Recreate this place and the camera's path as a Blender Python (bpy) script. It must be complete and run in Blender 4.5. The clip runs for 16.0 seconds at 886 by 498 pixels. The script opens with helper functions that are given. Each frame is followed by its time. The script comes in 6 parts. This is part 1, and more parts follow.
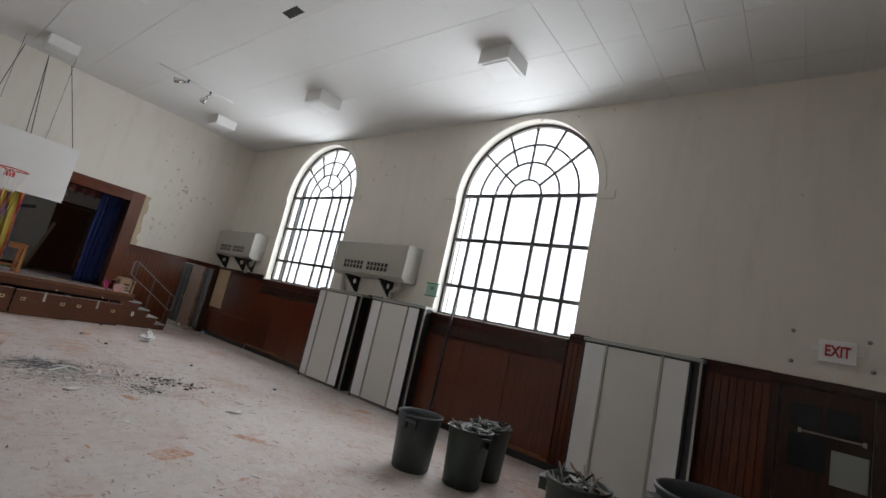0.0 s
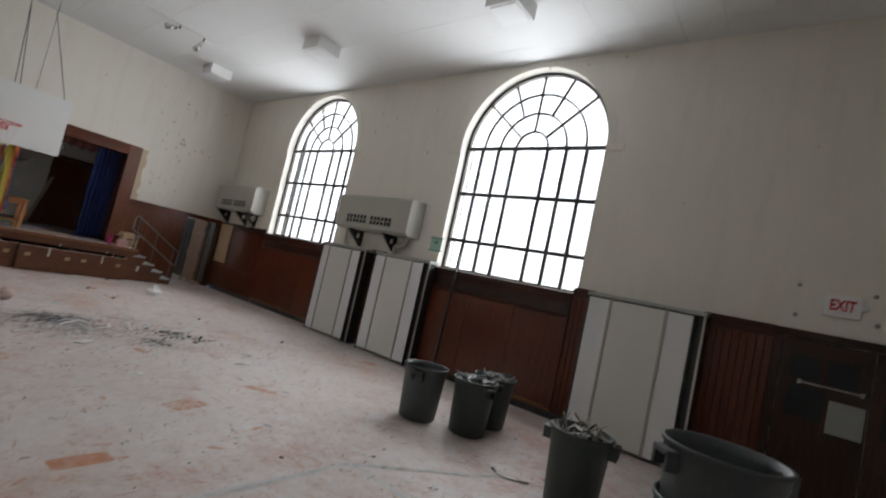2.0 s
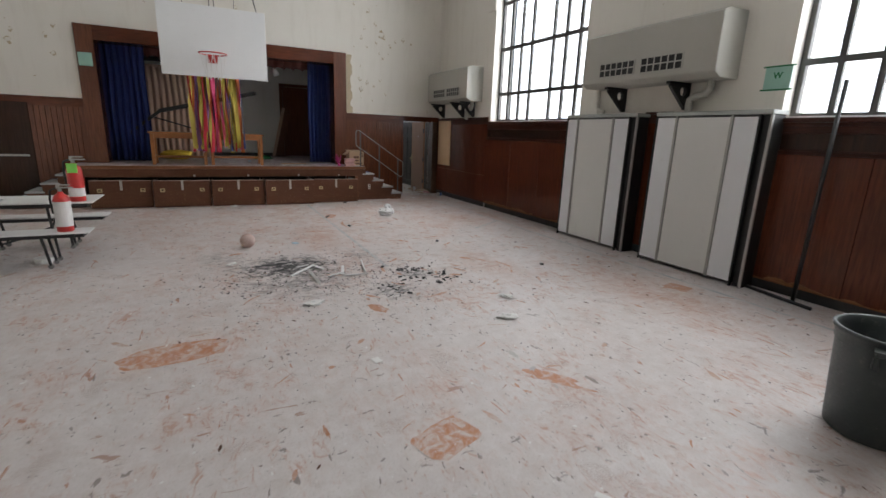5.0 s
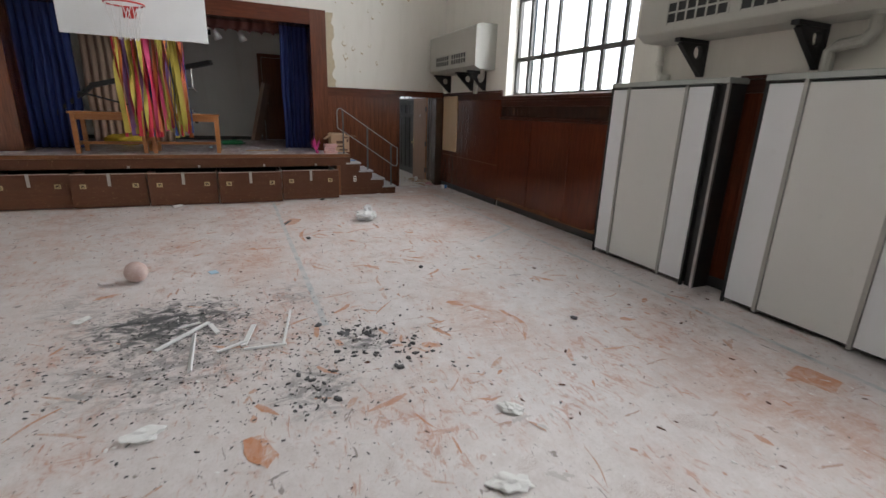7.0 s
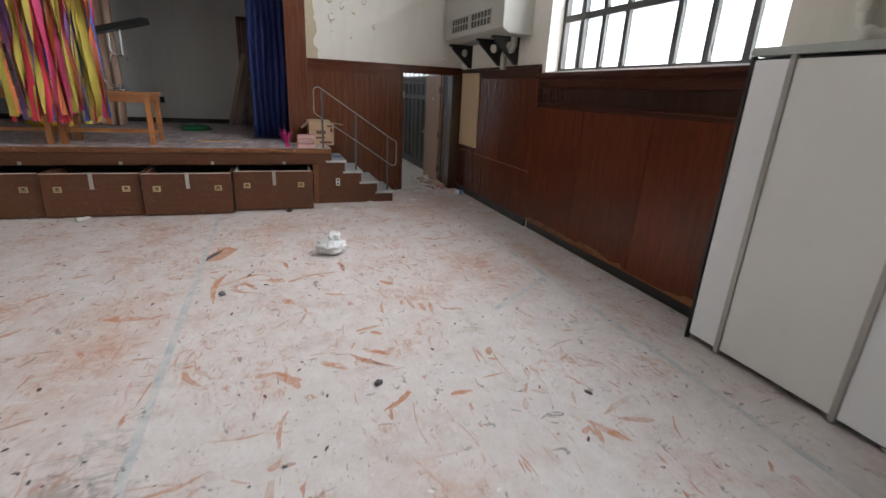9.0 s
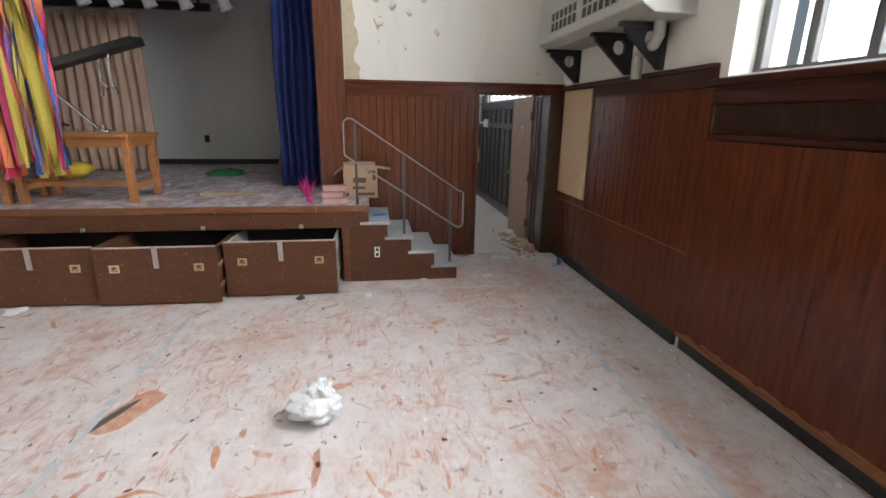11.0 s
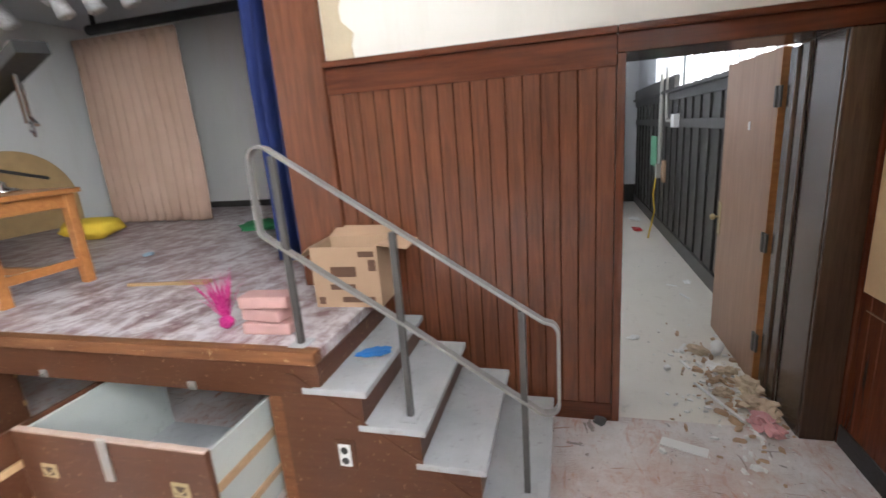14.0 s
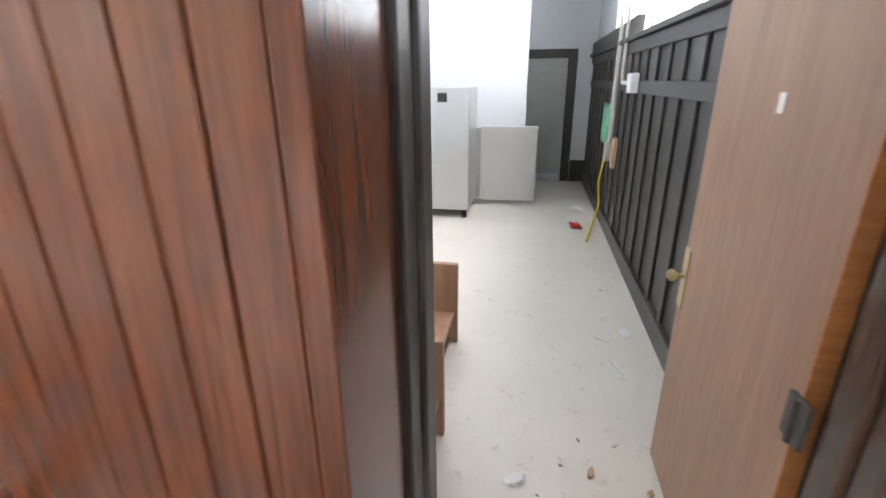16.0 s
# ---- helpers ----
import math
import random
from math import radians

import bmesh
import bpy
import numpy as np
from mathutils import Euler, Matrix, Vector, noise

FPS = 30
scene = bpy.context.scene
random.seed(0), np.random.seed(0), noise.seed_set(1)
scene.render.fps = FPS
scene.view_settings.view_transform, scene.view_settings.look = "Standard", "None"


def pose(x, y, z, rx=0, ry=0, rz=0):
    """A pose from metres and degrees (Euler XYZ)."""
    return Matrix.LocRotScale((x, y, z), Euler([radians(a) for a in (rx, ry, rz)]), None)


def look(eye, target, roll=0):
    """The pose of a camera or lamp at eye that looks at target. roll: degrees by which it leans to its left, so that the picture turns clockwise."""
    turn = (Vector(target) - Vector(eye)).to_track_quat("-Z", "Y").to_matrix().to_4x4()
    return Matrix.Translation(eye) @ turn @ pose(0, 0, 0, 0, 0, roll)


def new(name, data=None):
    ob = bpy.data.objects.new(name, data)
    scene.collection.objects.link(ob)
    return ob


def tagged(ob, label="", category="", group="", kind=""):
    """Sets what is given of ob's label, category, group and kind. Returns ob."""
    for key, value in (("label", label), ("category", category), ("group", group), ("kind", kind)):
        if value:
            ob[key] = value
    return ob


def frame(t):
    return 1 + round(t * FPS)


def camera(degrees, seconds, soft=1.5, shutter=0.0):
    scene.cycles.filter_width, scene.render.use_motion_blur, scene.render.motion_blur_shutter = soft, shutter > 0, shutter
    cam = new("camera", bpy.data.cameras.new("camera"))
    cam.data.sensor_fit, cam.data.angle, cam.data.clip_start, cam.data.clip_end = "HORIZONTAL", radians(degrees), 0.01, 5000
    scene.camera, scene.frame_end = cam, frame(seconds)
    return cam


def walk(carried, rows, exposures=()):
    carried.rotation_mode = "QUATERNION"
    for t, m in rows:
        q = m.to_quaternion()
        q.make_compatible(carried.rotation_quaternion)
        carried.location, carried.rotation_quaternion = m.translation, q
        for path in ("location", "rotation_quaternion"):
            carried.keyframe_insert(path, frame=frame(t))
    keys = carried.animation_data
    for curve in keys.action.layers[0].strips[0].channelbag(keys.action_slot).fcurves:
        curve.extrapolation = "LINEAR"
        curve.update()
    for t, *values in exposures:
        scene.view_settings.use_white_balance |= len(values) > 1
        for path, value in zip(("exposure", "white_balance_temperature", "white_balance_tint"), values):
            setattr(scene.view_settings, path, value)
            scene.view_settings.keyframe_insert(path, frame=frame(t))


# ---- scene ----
cam = camera(87.4, 16.0, shutter=0.3)
METRES, EYE, TILT, LEAN, TURN = 15.68, 1.68, 0.0, 0.0, 40.0
ROWS = [
    (0.0, 0.0, 0.0, 0.0, -2.15, 9.84, -12.52),
    (0.5, -0.001, 0.0006, -0.0, -2.95, 10.36, -12.82),
    (1.0, -0.0017, 0.0013, 0.0, -5.45, 9.91, -13.37),
    (1.5, -0.0021, 0.0018, 0.0002, -6.26, 8.32, -12.2),
    (2.0, -0.0035, 0.0042, -0.0002, -2.0, 4.19, -12.48),
    (2.5, -0.0104, 0.0197, -0.0049, 10.01, -11.51, -9.26),
    (3.0, -0.02, 0.0449, -0.0026, 18.42, -17.1, -3.56),
    (3.5, -0.0409, 0.0686, -0.0026, 21.88, -16.26, -3.35),
    (4.0, -0.051, 0.1011, -0.0024, 23.21, -15.23, -2.88),
    (4.5, -0.0658, 0.1332, -0.0029, 23.43, -13.99, -2.46),
    (7.0, -0.1145, 0.3097, -0.0028, 26.47, -16.34, -1.81),
    (7.5, -0.1287, 0.3461, -0.0025, 27.92, -17.5, -2.11),
    (8.0, -0.1413, 0.3833, -0.0006, 28.44, -17.97, -2.19),
    (10.5, -0.2264, 0.5667, -0.0004, 37.86, -17.69, -2.1),
    (11.0, -0.2477, 0.5995, 0.0002, 41.89, -15.88, -0.83),
    (11.5, -0.2618, 0.635, 0.0004, 47.29, -13.39, -0.19),
    (12.0, -0.2812, 0.6609, -0.0003, 52.1, -11.08, 0.53),
    (12.5, -0.3, 0.6894, 0.0003, 57.62, -9.52, 1.17),
    (13.0, -0.317, 0.7179, 0.0023, 62.98, -8.76, 2.08),
    (13.5, -0.3422, 0.7419, 0.0015, 65.5, -11.1, 3.34),
    (14.0, -0.3617, 0.7737, -0.001, 64.32, -14.24, 4.29),
    (14.5, -0.3825, 0.8034, -0.0041, 58.91, -18.01, 3.36),
    (15.0, -0.4027, 0.83, -0.0023, 57.14, -17.86, 2.71),
    (15.5, -0.416, 0.8581, -0.0003, 57.0, -17.7, 1.59),
    (16.0, -0.4389, 0.8799, -0.0042, 60.79, -19.98, 0.45),
]
EXPOSURES = [(0.0, -2.25, 6500, 10), (2.0, -2.25, 6500, 10), (3.0, -2.2, 6500, 10), (4.5, -1.95, 6500, 10), (7.0, -1.75, 6450, 10), (8.0, -1.65, 6450, 10), (10.5, -1.25, 6350, 10), (12.0, -0.8, 6400, 10), (13.5, -0.4, 6400, 10), (14.5, -0.1, 6350, 10), (16.0, 0.36, 6450, 10)]
walk(cam, [(t, pose(0, 0, EYE, TILT, LEAN, TURN) @ pose(METRES * x, METRES * y, METRES * z, 90 + pitch, roll, yaw)) for t, x, y, z, yaw, pitch, roll in ROWS], exposures=EXPOSURES)

# ---- world and light ----
world = bpy.data.worlds.new("sky")
scene.world = world
world.use_nodes = True
_n = world.node_tree.nodes
_sky = _n.new("ShaderNodeTexSky")
_sky.sky_type, _sky.sun_disc = "NISHITA", False
_sky.sun_elevation, _sky.sun_rotation = radians(50), radians(20)
_sky.dust_density, _sky.air_density = 4.0, 1.0
_n["Background"].inputs[1].default_value = 0.12
world.node_tree.links.new(_sky.outputs[0], _n["Background"].inputs[0])
sun = new("sun", bpy.data.lights.new("sun", "SUN"))
sun.data.energy, sun.data.angle, sun.data.color = 0.6, radians(20), (1.0, 0.97, 0.92)
sun.matrix_basis = look((0, 12, 20), (0, 0, 3))


def window_light(x, y, z, wx, wz, towards, power):
    """Cloudy sky seen in a window's opening."""
    la = bpy.data.lights.new("window_sky", "AREA")
    la.shape, la.size, la.size_y, la.energy, la.color = "RECTANGLE", wx, wz, power, (0.93, 0.96, 1.0)
    ob = new("window_sky", la)
    ob.matrix_basis = look((x, y, z), (x, y + towards, z))
    return ob


WIN_X = (-4.35, -10.48)
for _x in WIN_X:
    window_light(_x, 7.62, 3.9, 3.2, 4.4, -1, 1000)
window_light(-18.2, 7.55, 2.9, 5.0, 1.9, -1, 200)


# ---- materials ----
def mat_base(name, rough=0.6, metal=0.0, spec=0.5):
    m = bpy.data.materials.new(name)
    m.use_nodes = True
    p = m.node_tree.nodes["Principled BSDF"]
    p.inputs["Roughness"].default_value = rough
    p.inputs["Metallic"].default_value = metal
    p.inputs["Specular IOR Level"].default_value = spec
    return m, m.node_tree, p


def mapped(nt, scale=(1, 1, 1), src="Object"):
    tc = nt.nodes.new("ShaderNodeTexCoord")
    mp = nt.nodes.new("ShaderNodeMapping")
    mp.inputs["Scale"].default_value = scale
    nt.links.new(tc.outputs[src], mp.inputs[0])
    return mp.outputs[0]


def shifted(nt, scale):
    """Object coordinates moved by a chance amount for each piece."""
    tc = nt.nodes.new("ShaderNodeTexCoord")
    ad = nt.nodes.new("ShaderNodeVectorMath")
    ad.operation = "ADD"
    ml = nt.nodes.new("ShaderNodeVectorMath")
    ml.operation = "MULTIPLY"
    ml.inputs[1].default_value = (7.0, 11.0, 9.0)
    nt.links.new(obj_random(nt), ml.inputs[0])
    nt.links.new(tc.outputs["Object"], ad.inputs[0])
    nt.links.new(ml.outputs[0], ad.inputs[1])
    mp = nt.nodes.new("ShaderNodeMapping")
    mp.inputs["Scale"].default_value = scale
    nt.links.new(ad.outputs[0], mp.inputs[0])
    return mp.outputs[0]


def nz(nt, vec, scale, detail=4, rough=0.6, distort=0.0):
    n = nt.nodes.new("ShaderNodeTexNoise")
    n.inputs["Scale"].default_value = scale
    n.inputs["Detail"].default_value = detail
    n.inputs["Roughness"].default_value = rough
    n.inputs["Distortion"].default_value = distort
    nt.links.new(vec, n.inputs["Vector"])
    return n.outputs[0]


def ramp(nt, fac, stops):
    r = nt.nodes.new("ShaderNodeValToRGB")
    els = r.color_ramp.elements
    while len(els) < len(stops):
        els.new(0.5)
    for e, (p, c) in zip(els, stops):
        e.position = p
        e.color = (*c, 1) if isinstance(c, tuple) else (c, c, c, 1)
    nt.links.new(fac, r.inputs[0])
    return r.outputs[0]


def mix(nt, fac, a, b, mode="MIX"):
    m = nt.nodes.new("ShaderNodeMix")
    m.data_type, m.blend_type = "RGBA", mode
    for sock, v in ((m.inputs[0], fac), (m.inputs[6], a), (m.inputs[7], b)):
        if isinstance(v, (int, float)):
            sock.default_value = v
        elif isinstance(v, tuple):
            sock.default_value = (*v, 1)
        else:
            nt.links.new(v, sock)
    return m.outputs[2]


def bump(nt, p, height, strength, dist=0.01):
    b = nt.nodes.new("ShaderNodeBump")
    b.inputs["Strength"].default_value = strength
    b.inputs["Distance"].default_value = dist
    nt.links.new(height, b.inputs["Height"])
    nt.links.new(b.outputs[0], p.inputs["Normal"])


def obj_random(nt):
    return nt.nodes.new("ShaderNodeObjectInfo").outputs["Random"]


def worn(name, col, col2, rough=0.6, scale=3.0, metal=0.0, dirt=(0.1, 0.08, 0.06), dirt_amt=0.25, bmp=0.1, fine=60, spec=0.5, src="Object"):
    """Painted or plain surface with broad tone changes, fine grain and specks of dirt."""
    m, nt, p = mat_base(name, rough, metal, spec)
    v = mapped(nt, src=src)
    c = mix(nt, nz(nt, v, scale), col, col2)
    spots = ramp(nt, nz(nt, v, scale * 6, 6, 0.75), [(0.58, 0.0), (0.75, dirt_amt)])
    c = mix(nt, spots, c, dirt)
    nt.links.new(c, p.inputs["Base Color"])
    f = nz(nt, v, fine, 5)
    nt.links.new(ramp(nt, f, [(0.2, max(rough - 0.12, 0.05)), (0.8, min(rough + 0.12, 1))]), p.inputs["Roughness"])
    bump(nt, p, f, bmp, 0.004)
    return m


def wood(name, dark, light, rough=0.35, axis="Z", grain=9.0, dirt=0.3, bmp=0.12, per_piece=0.25, scuff=(0.45, 0.3, 0.17), scuff_amt=0.0, spec=0.5):
    """Stained wood: long grain along one axis, a tone for each piece, scuffs."""
    m, nt, p = mat_base(name, rough, 0.0, spec)
    s = {"X": (0.6, 9, 9), "Y": (9, 0.6, 9), "Z": (9, 9, 0.6)}[axis]
    v, v1 = shifted(nt, s), shifted(nt, (1, 1, 1))
    g = nz(nt, v, grain * 0.5, 6, 0.65, 0.6)
    c = mix(nt, ramp(nt, g, [(0.3, 0.0), (0.7, 1.0)]), dark, light)
    broad = ramp(nt, nz(nt, v1, 0.9, 3), [(0.3, 0.0), (0.75, 1.0)])
    c = mix(nt, broad, c, mix(nt, 0.45, c, dark))
    if per_piece:
        c = mix(nt, ramp(nt, obj_random(nt), [(0.0, 0.0), (1.0, per_piece)]), c, mix(nt, 0.75, c, light))
    if dirt:
        c = mix(nt, ramp(nt, nz(nt, v1, 40, 5, 0.7), [(0.62, 0.0), (0.85, dirt)]), c, (0.03, 0.022, 0.018))
    if scuff_amt:
        c = mix(nt, ramp(nt, nz(nt, shifted(nt, (2, 2, 1)), 34, 5, 0.7), [(0.635, 0.0), (0.665, scuff_amt)]), c, scuff)
    nt.links.new(c, p.inputs["Base Color"])
    nt.links.new(ramp(nt, nz(nt, v1, 3, 4), [(0.3, rough - 0.01), (0.7, rough + 0.02)]), p.inputs["Roughness"])
    bump(nt, p, g, bmp, 0.004)
    return m


def floor_material():
    """Orange-red wooden gym floor under white plaster dust, scraped and trodden."""
    m, nt, p = mat_base("dusty_gym_floor", 0.6)
    v = mapped(nt)
    planks = nz(nt, mapped(nt, (1.2, 14, 1)), 3, 5)
    base = mix(nt, planks, (0.33, 0.115, 0.05), (0.50, 0.22, 0.115))
    dust = mix(nt, nz(nt, v, 1.1, 4), (0.585, 0.535, 0.515), (0.71, 0.67, 0.655))
    dust = mix(nt, ramp(nt, nz(nt, v, 7, 6, 0.75), [(0.40, 0.0), (0.62, 0.4)]), dust, (0.48, 0.415, 0.385))
    dust = mix(nt, ramp(nt, nz(nt, v, 60, 4, 0.8), [(0.5, 0.0), (0.7, 0.4)]), dust, (0.40, 0.34, 0.31))
    # where feet went the dust is thin: more so near the stage and where people came in
    sep = nt.nodes.new("ShaderNodeSeparateXYZ")
    nt.links.new(v, sep.inputs[0])
    near_stage = nt.nodes.new("ShaderNodeMapRange")
    near_stage.inputs[1].default_value, near_stage.inputs[2].default_value = -8.5, -13.0
    nt.links.new(sep.outputs[0], near_stage.inputs[0])
    near_start = nt.nodes.new("ShaderNodeMapRange")
    near_start.inputs[1].default_value, near_start.inputs[2].default_value = -4.5, -2.5
    nt.links.new(sep.outputs[0], near_start.inputs[0])
    trod = mix(nt, 1.0, near_stage.outputs[0], near_start.outputs[0], "ADD")
    veil = ramp(nt, nz(nt, v, 0.6, 5, 0.7), [(0.42, 0.0), (0.6, 1.0)])
    veil = mix(nt, 0.5, veil, trod)
    streak = nz(nt, mapped(nt, (2.2, 5.0, 1)), 1.9, 8, 0.68, 2.4)
    streak2 = nz(nt, mapped(nt, (5.2, 2.0, 1)), 1.7, 8, 0.68, 2.0)
    cover = mix(nt, 0.5, streak, streak2, "LIGHTEN")
    cover = mix(nt, 0.35, cover, nz(nt, v, 1.3, 6, 0.7))
    amt = mix(nt, veil, ramp(nt, cover, [(0.555, 0.0), (0.615, 0.6)]), ramp(nt, cover, [(0.50, 0.0), (0.60, 0.66)]))
    thin = mix(nt, ramp(nt, nz(nt, v, 2.6, 6, 0.7), [(0.44, 0.0), (0.64, 0.34)]), dust, base)
    c = mix(nt, amt, mix(nt, veil, dust, thin), base)
    # shoe prints: short dark ribs in patches
    wv = nt.nodes.new("ShaderNodeTexWave")
    wv.inputs["Scale"].default_value, wv.inputs["Distortion"].default_value, wv.inputs["Detail"].default_value = 26.0, 9.0, 3.0
    nt.links.new(v, wv.inputs["Vector"])
    ribs = ramp(nt, wv.outputs[1], [(0.55, 0.0), (0.75, 1.0)])
    spots = ramp(nt, nz(nt, v, 3.6, 3, 0.5), [(0.60, 0.0), (0.66, 0.45)])
    c = mix(nt, mix(nt, 1.0, ribs, spots, "MULTIPLY"), c, (0.30, 0.20, 0.16))
    for sc, th, col in (((2.6, 12.0, 1), 0.672, (0.40, 0.165, 0.085)), ((13.0, 3.4, 1), 0.672, (0.34, 0.19, 0.13)), ((6.0, 15.0, 1), 0.662, (0.20, 0.16, 0.14)), ((17.0, 9.0, 1), 0.662, (0.18, 0.15, 0.14))):
        s = ramp(nt, nz(nt, mapped(nt, sc), 1.0, 4, 0.6, 0.9), [(th, 0.0), (th + 0.025, 0.8)])
        c = mix(nt, s, c, col)
    specks = ramp(nt, nz(nt, mapped(nt, (1.0, 1.7, 1)), 26, 4, 0.65), [(0.67, 0.0), (0.70, 0.8)])
    c = mix(nt, specks, c, (0.11, 0.10, 0.095))
    # broad places where soles wore the dust thin
    worn_amt = None
    for cx, cy, rx, ry in ((-12.5, 3.86, 0.5, 0.4), (-13.3, 5.85, 1.1, 0.75), (-13.95, 6.25, 0.6, 0.5), (-10.55, 5.75, 0.9, 0.45), (-10.7, 6.45, 1.3, 0.22), (-5.9, 5.6, 1.3, 0.7), (-2.6, 0.6, 1.5, 1.6), (-4.4, -0.5, 1.0, 0.7), (-9.8, 2.6, 1.0, 0.5), (-7.7, 4.4, 1.0, 0.5), (-3.2, 5.9, 1.8, 0.5)):
        mp = nt.nodes.new("ShaderNodeMapping")
        mp.vector_type = "TEXTURE"
        mp.inputs["Location"].default_value = (cx, cy, 0)
        mp.inputs["Scale"].default_value = (rx, ry, 1)
        nt.links.new(v, mp.inputs[0])
        ln = nt.nodes.new("ShaderNodeVectorMath")
        ln.operation = "LENGTH"
        nt.links.new(mp.outputs[0], ln.inputs[0])
        ring = ramp(nt, ln.outputs["Value"], [(0.15, 1.0), (1.0, 0.0)])
        worn_amt = ring if worn_amt is None else mix(nt, 1.0, worn_amt, ring, "LIGHTEN")
    smudge = mix(nt, 0.45, nz(nt, v, 4.5, 6, 0.7, 1.2), nz(nt, mapped(nt, (3.0, 1.2, 1)), 6.0, 5, 0.7, 1.0))
    worn_amt = mix(nt, 1.0, worn_amt, ramp(nt, smudge, [(0.40, 0.0), (0.60, 0.75)]), "MULTIPLY")
    c = mix(nt, worn_amt, c, mix(nt, 0.35, base, (0.50, 0.36, 0.27)))
    # soot round the burnt place
    for cx, cy, rx, ry, a in ((-8.36, 1.98, 0.6, 0.75, 1.0), (-8.38, 2.02, 0.4, 0.55, 0.8), (-8.36, 1.95, 0.62, 0.85, 0.9), (-7.55, 3.32, 0.30, 0.34, 0.8), (-7.8, 2.0, 0.95, 0.9, 0.55), (-7.05, 2.9, 0.45, 0.4, 0.6), (-8.65, 2.95, 0.5, 0.3, 0.45), (-8.9, 1.25, 0.6, 0.4, 0.35)):
        mp = nt.nodes.new("ShaderNodeMapping")
        mp.vector_type = "TEXTURE"
        mp.inputs["Location"].default_value = (cx, cy, 0)
        mp.inputs["Scale"].default_value = (rx, ry, 1)
        nt.links.new(v, mp.inputs[0])
        ln = nt.nodes.new("ShaderNodeVectorMath")
        ln.operation = "LENGTH"
        nt.links.new(mp.outputs[0], ln.inputs[0])
        ring = ramp(nt, ln.outputs["Value"], [(0.1, 1.0), (1.0, 0.0)])
        blot = ramp(nt, nz(nt, mapped(nt, (1.6, 1.0, 1)), 5.5, 9, 0.75, 1.2), [(0.40, 0.0), (0.66, 1.0)])
        s = mix(nt, 1.0, ring, blot, "MULTIPLY")
        c = mix(nt, ramp(nt, s, [(0.10, 0.0), (0.45, a)]), c, (0.085, 0.083, 0.083))
    nt.links.new(c, p.inputs["Base Color"])
    nt.links.new(ramp(nt, cover, [(0.4, 0.7), (0.62, 0.34)]), p.inputs["Roughness"])
    bump(nt, p, nz(nt, v, 22, 7, 0.75), 0.25, 0.01)
    return m


def stage_floor_material():
    """Dark red boards under white dust that was swept and trodden."""
    m, nt, p = mat_base("dusty_stage_floor", 0.5)
    v = mapped(nt)
    boards = mix(nt, nz(nt, mapped(nt, (14, 1, 1)), 2, 5), (0.10, 0.035, 0.035), (0.20, 0.075, 0.07))
    dust = mix(nt, nz(nt, v, 9, 5), (0.50, 0.47, 0.48), (0.66, 0.63, 0.64))
    f = mix(nt, 0.5, nz(nt, mapped(nt, (1.5, 4.0, 1)), 1.6, 8, 0.72, 1.5), nz(nt, v, 5, 6, 0.7))
    c = mix(nt, ramp(nt, f, [(0.42, 0.05), (0.56, 0.95)]), boards, dust)
    nt.links.new(c, p.inputs["Base Color"])
    nt.links.new(ramp(nt, f, [(0.42, 0.35), (0.6, 0.8)]), p.inputs["Roughness"])
    bump(nt, p, f, 0.15, 0.01)
    return m


def plaster_material(name, a, b, peel=0.5):
    m, nt, p = mat_base(name, 0.75)
    v = mapped(nt)
    c = mix(nt, nz(nt, v, 0.5, 4), a, b)
    c = mix(nt, ramp(nt, nz(nt, mapped(nt, (3, 3, 0.5)), 1.3, 5, 0.7), [(0.5, 0.0), (0.8, 0.22)]), c, (0.46, 0.41, 0.31))
    c = mix(nt, ramp(nt, nz(nt, v, 3.1, 7, 0.7), [(0.69, 0.0), (0.74, peel * 0.4)]), c, (0.55, 0.50, 0.42))
    c = mix(nt, ramp(nt, nz(nt, v, 9, 5, 0.6), [(0.74, 0.0), (0.77, peel * 0.6)]), c, (0.33, 0.29, 0.24))
    nt.links.new(c, p.inputs["Base Color"])
    bump(nt, p, nz(nt, v, 5, 8, 0.7), 0.25, 0.012)
    return m


def brushed_steel():
    m, nt, p = mat_base("stainless_steel", 0.3, 0.75)
    g = nz(nt, mapped(nt, (60, 60, 1.5)), 2, 4)
    nt.links.new(mix(nt, g, (0.50, 0.505, 0.51), (0.60, 0.605, 0.61)), p.inputs["Base Color"])
    nt.links.new(ramp(nt, nz(nt, mapped(nt), 2, 4), [(0.3, 0.30), (0.7, 0.34)]), p.inputs["Roughness"])
    return m


def glass_material(name="window_glass", rough=0.02):
    m, nt, p = mat_base(name, rough)
    p.inputs["Transmission Weight"].default_value = 1.0
    p.inputs["IOR"].default_value = 1.02
    p.inputs["Base Color"].default_value = (0.97, 0.99, 1, 1)
    return m


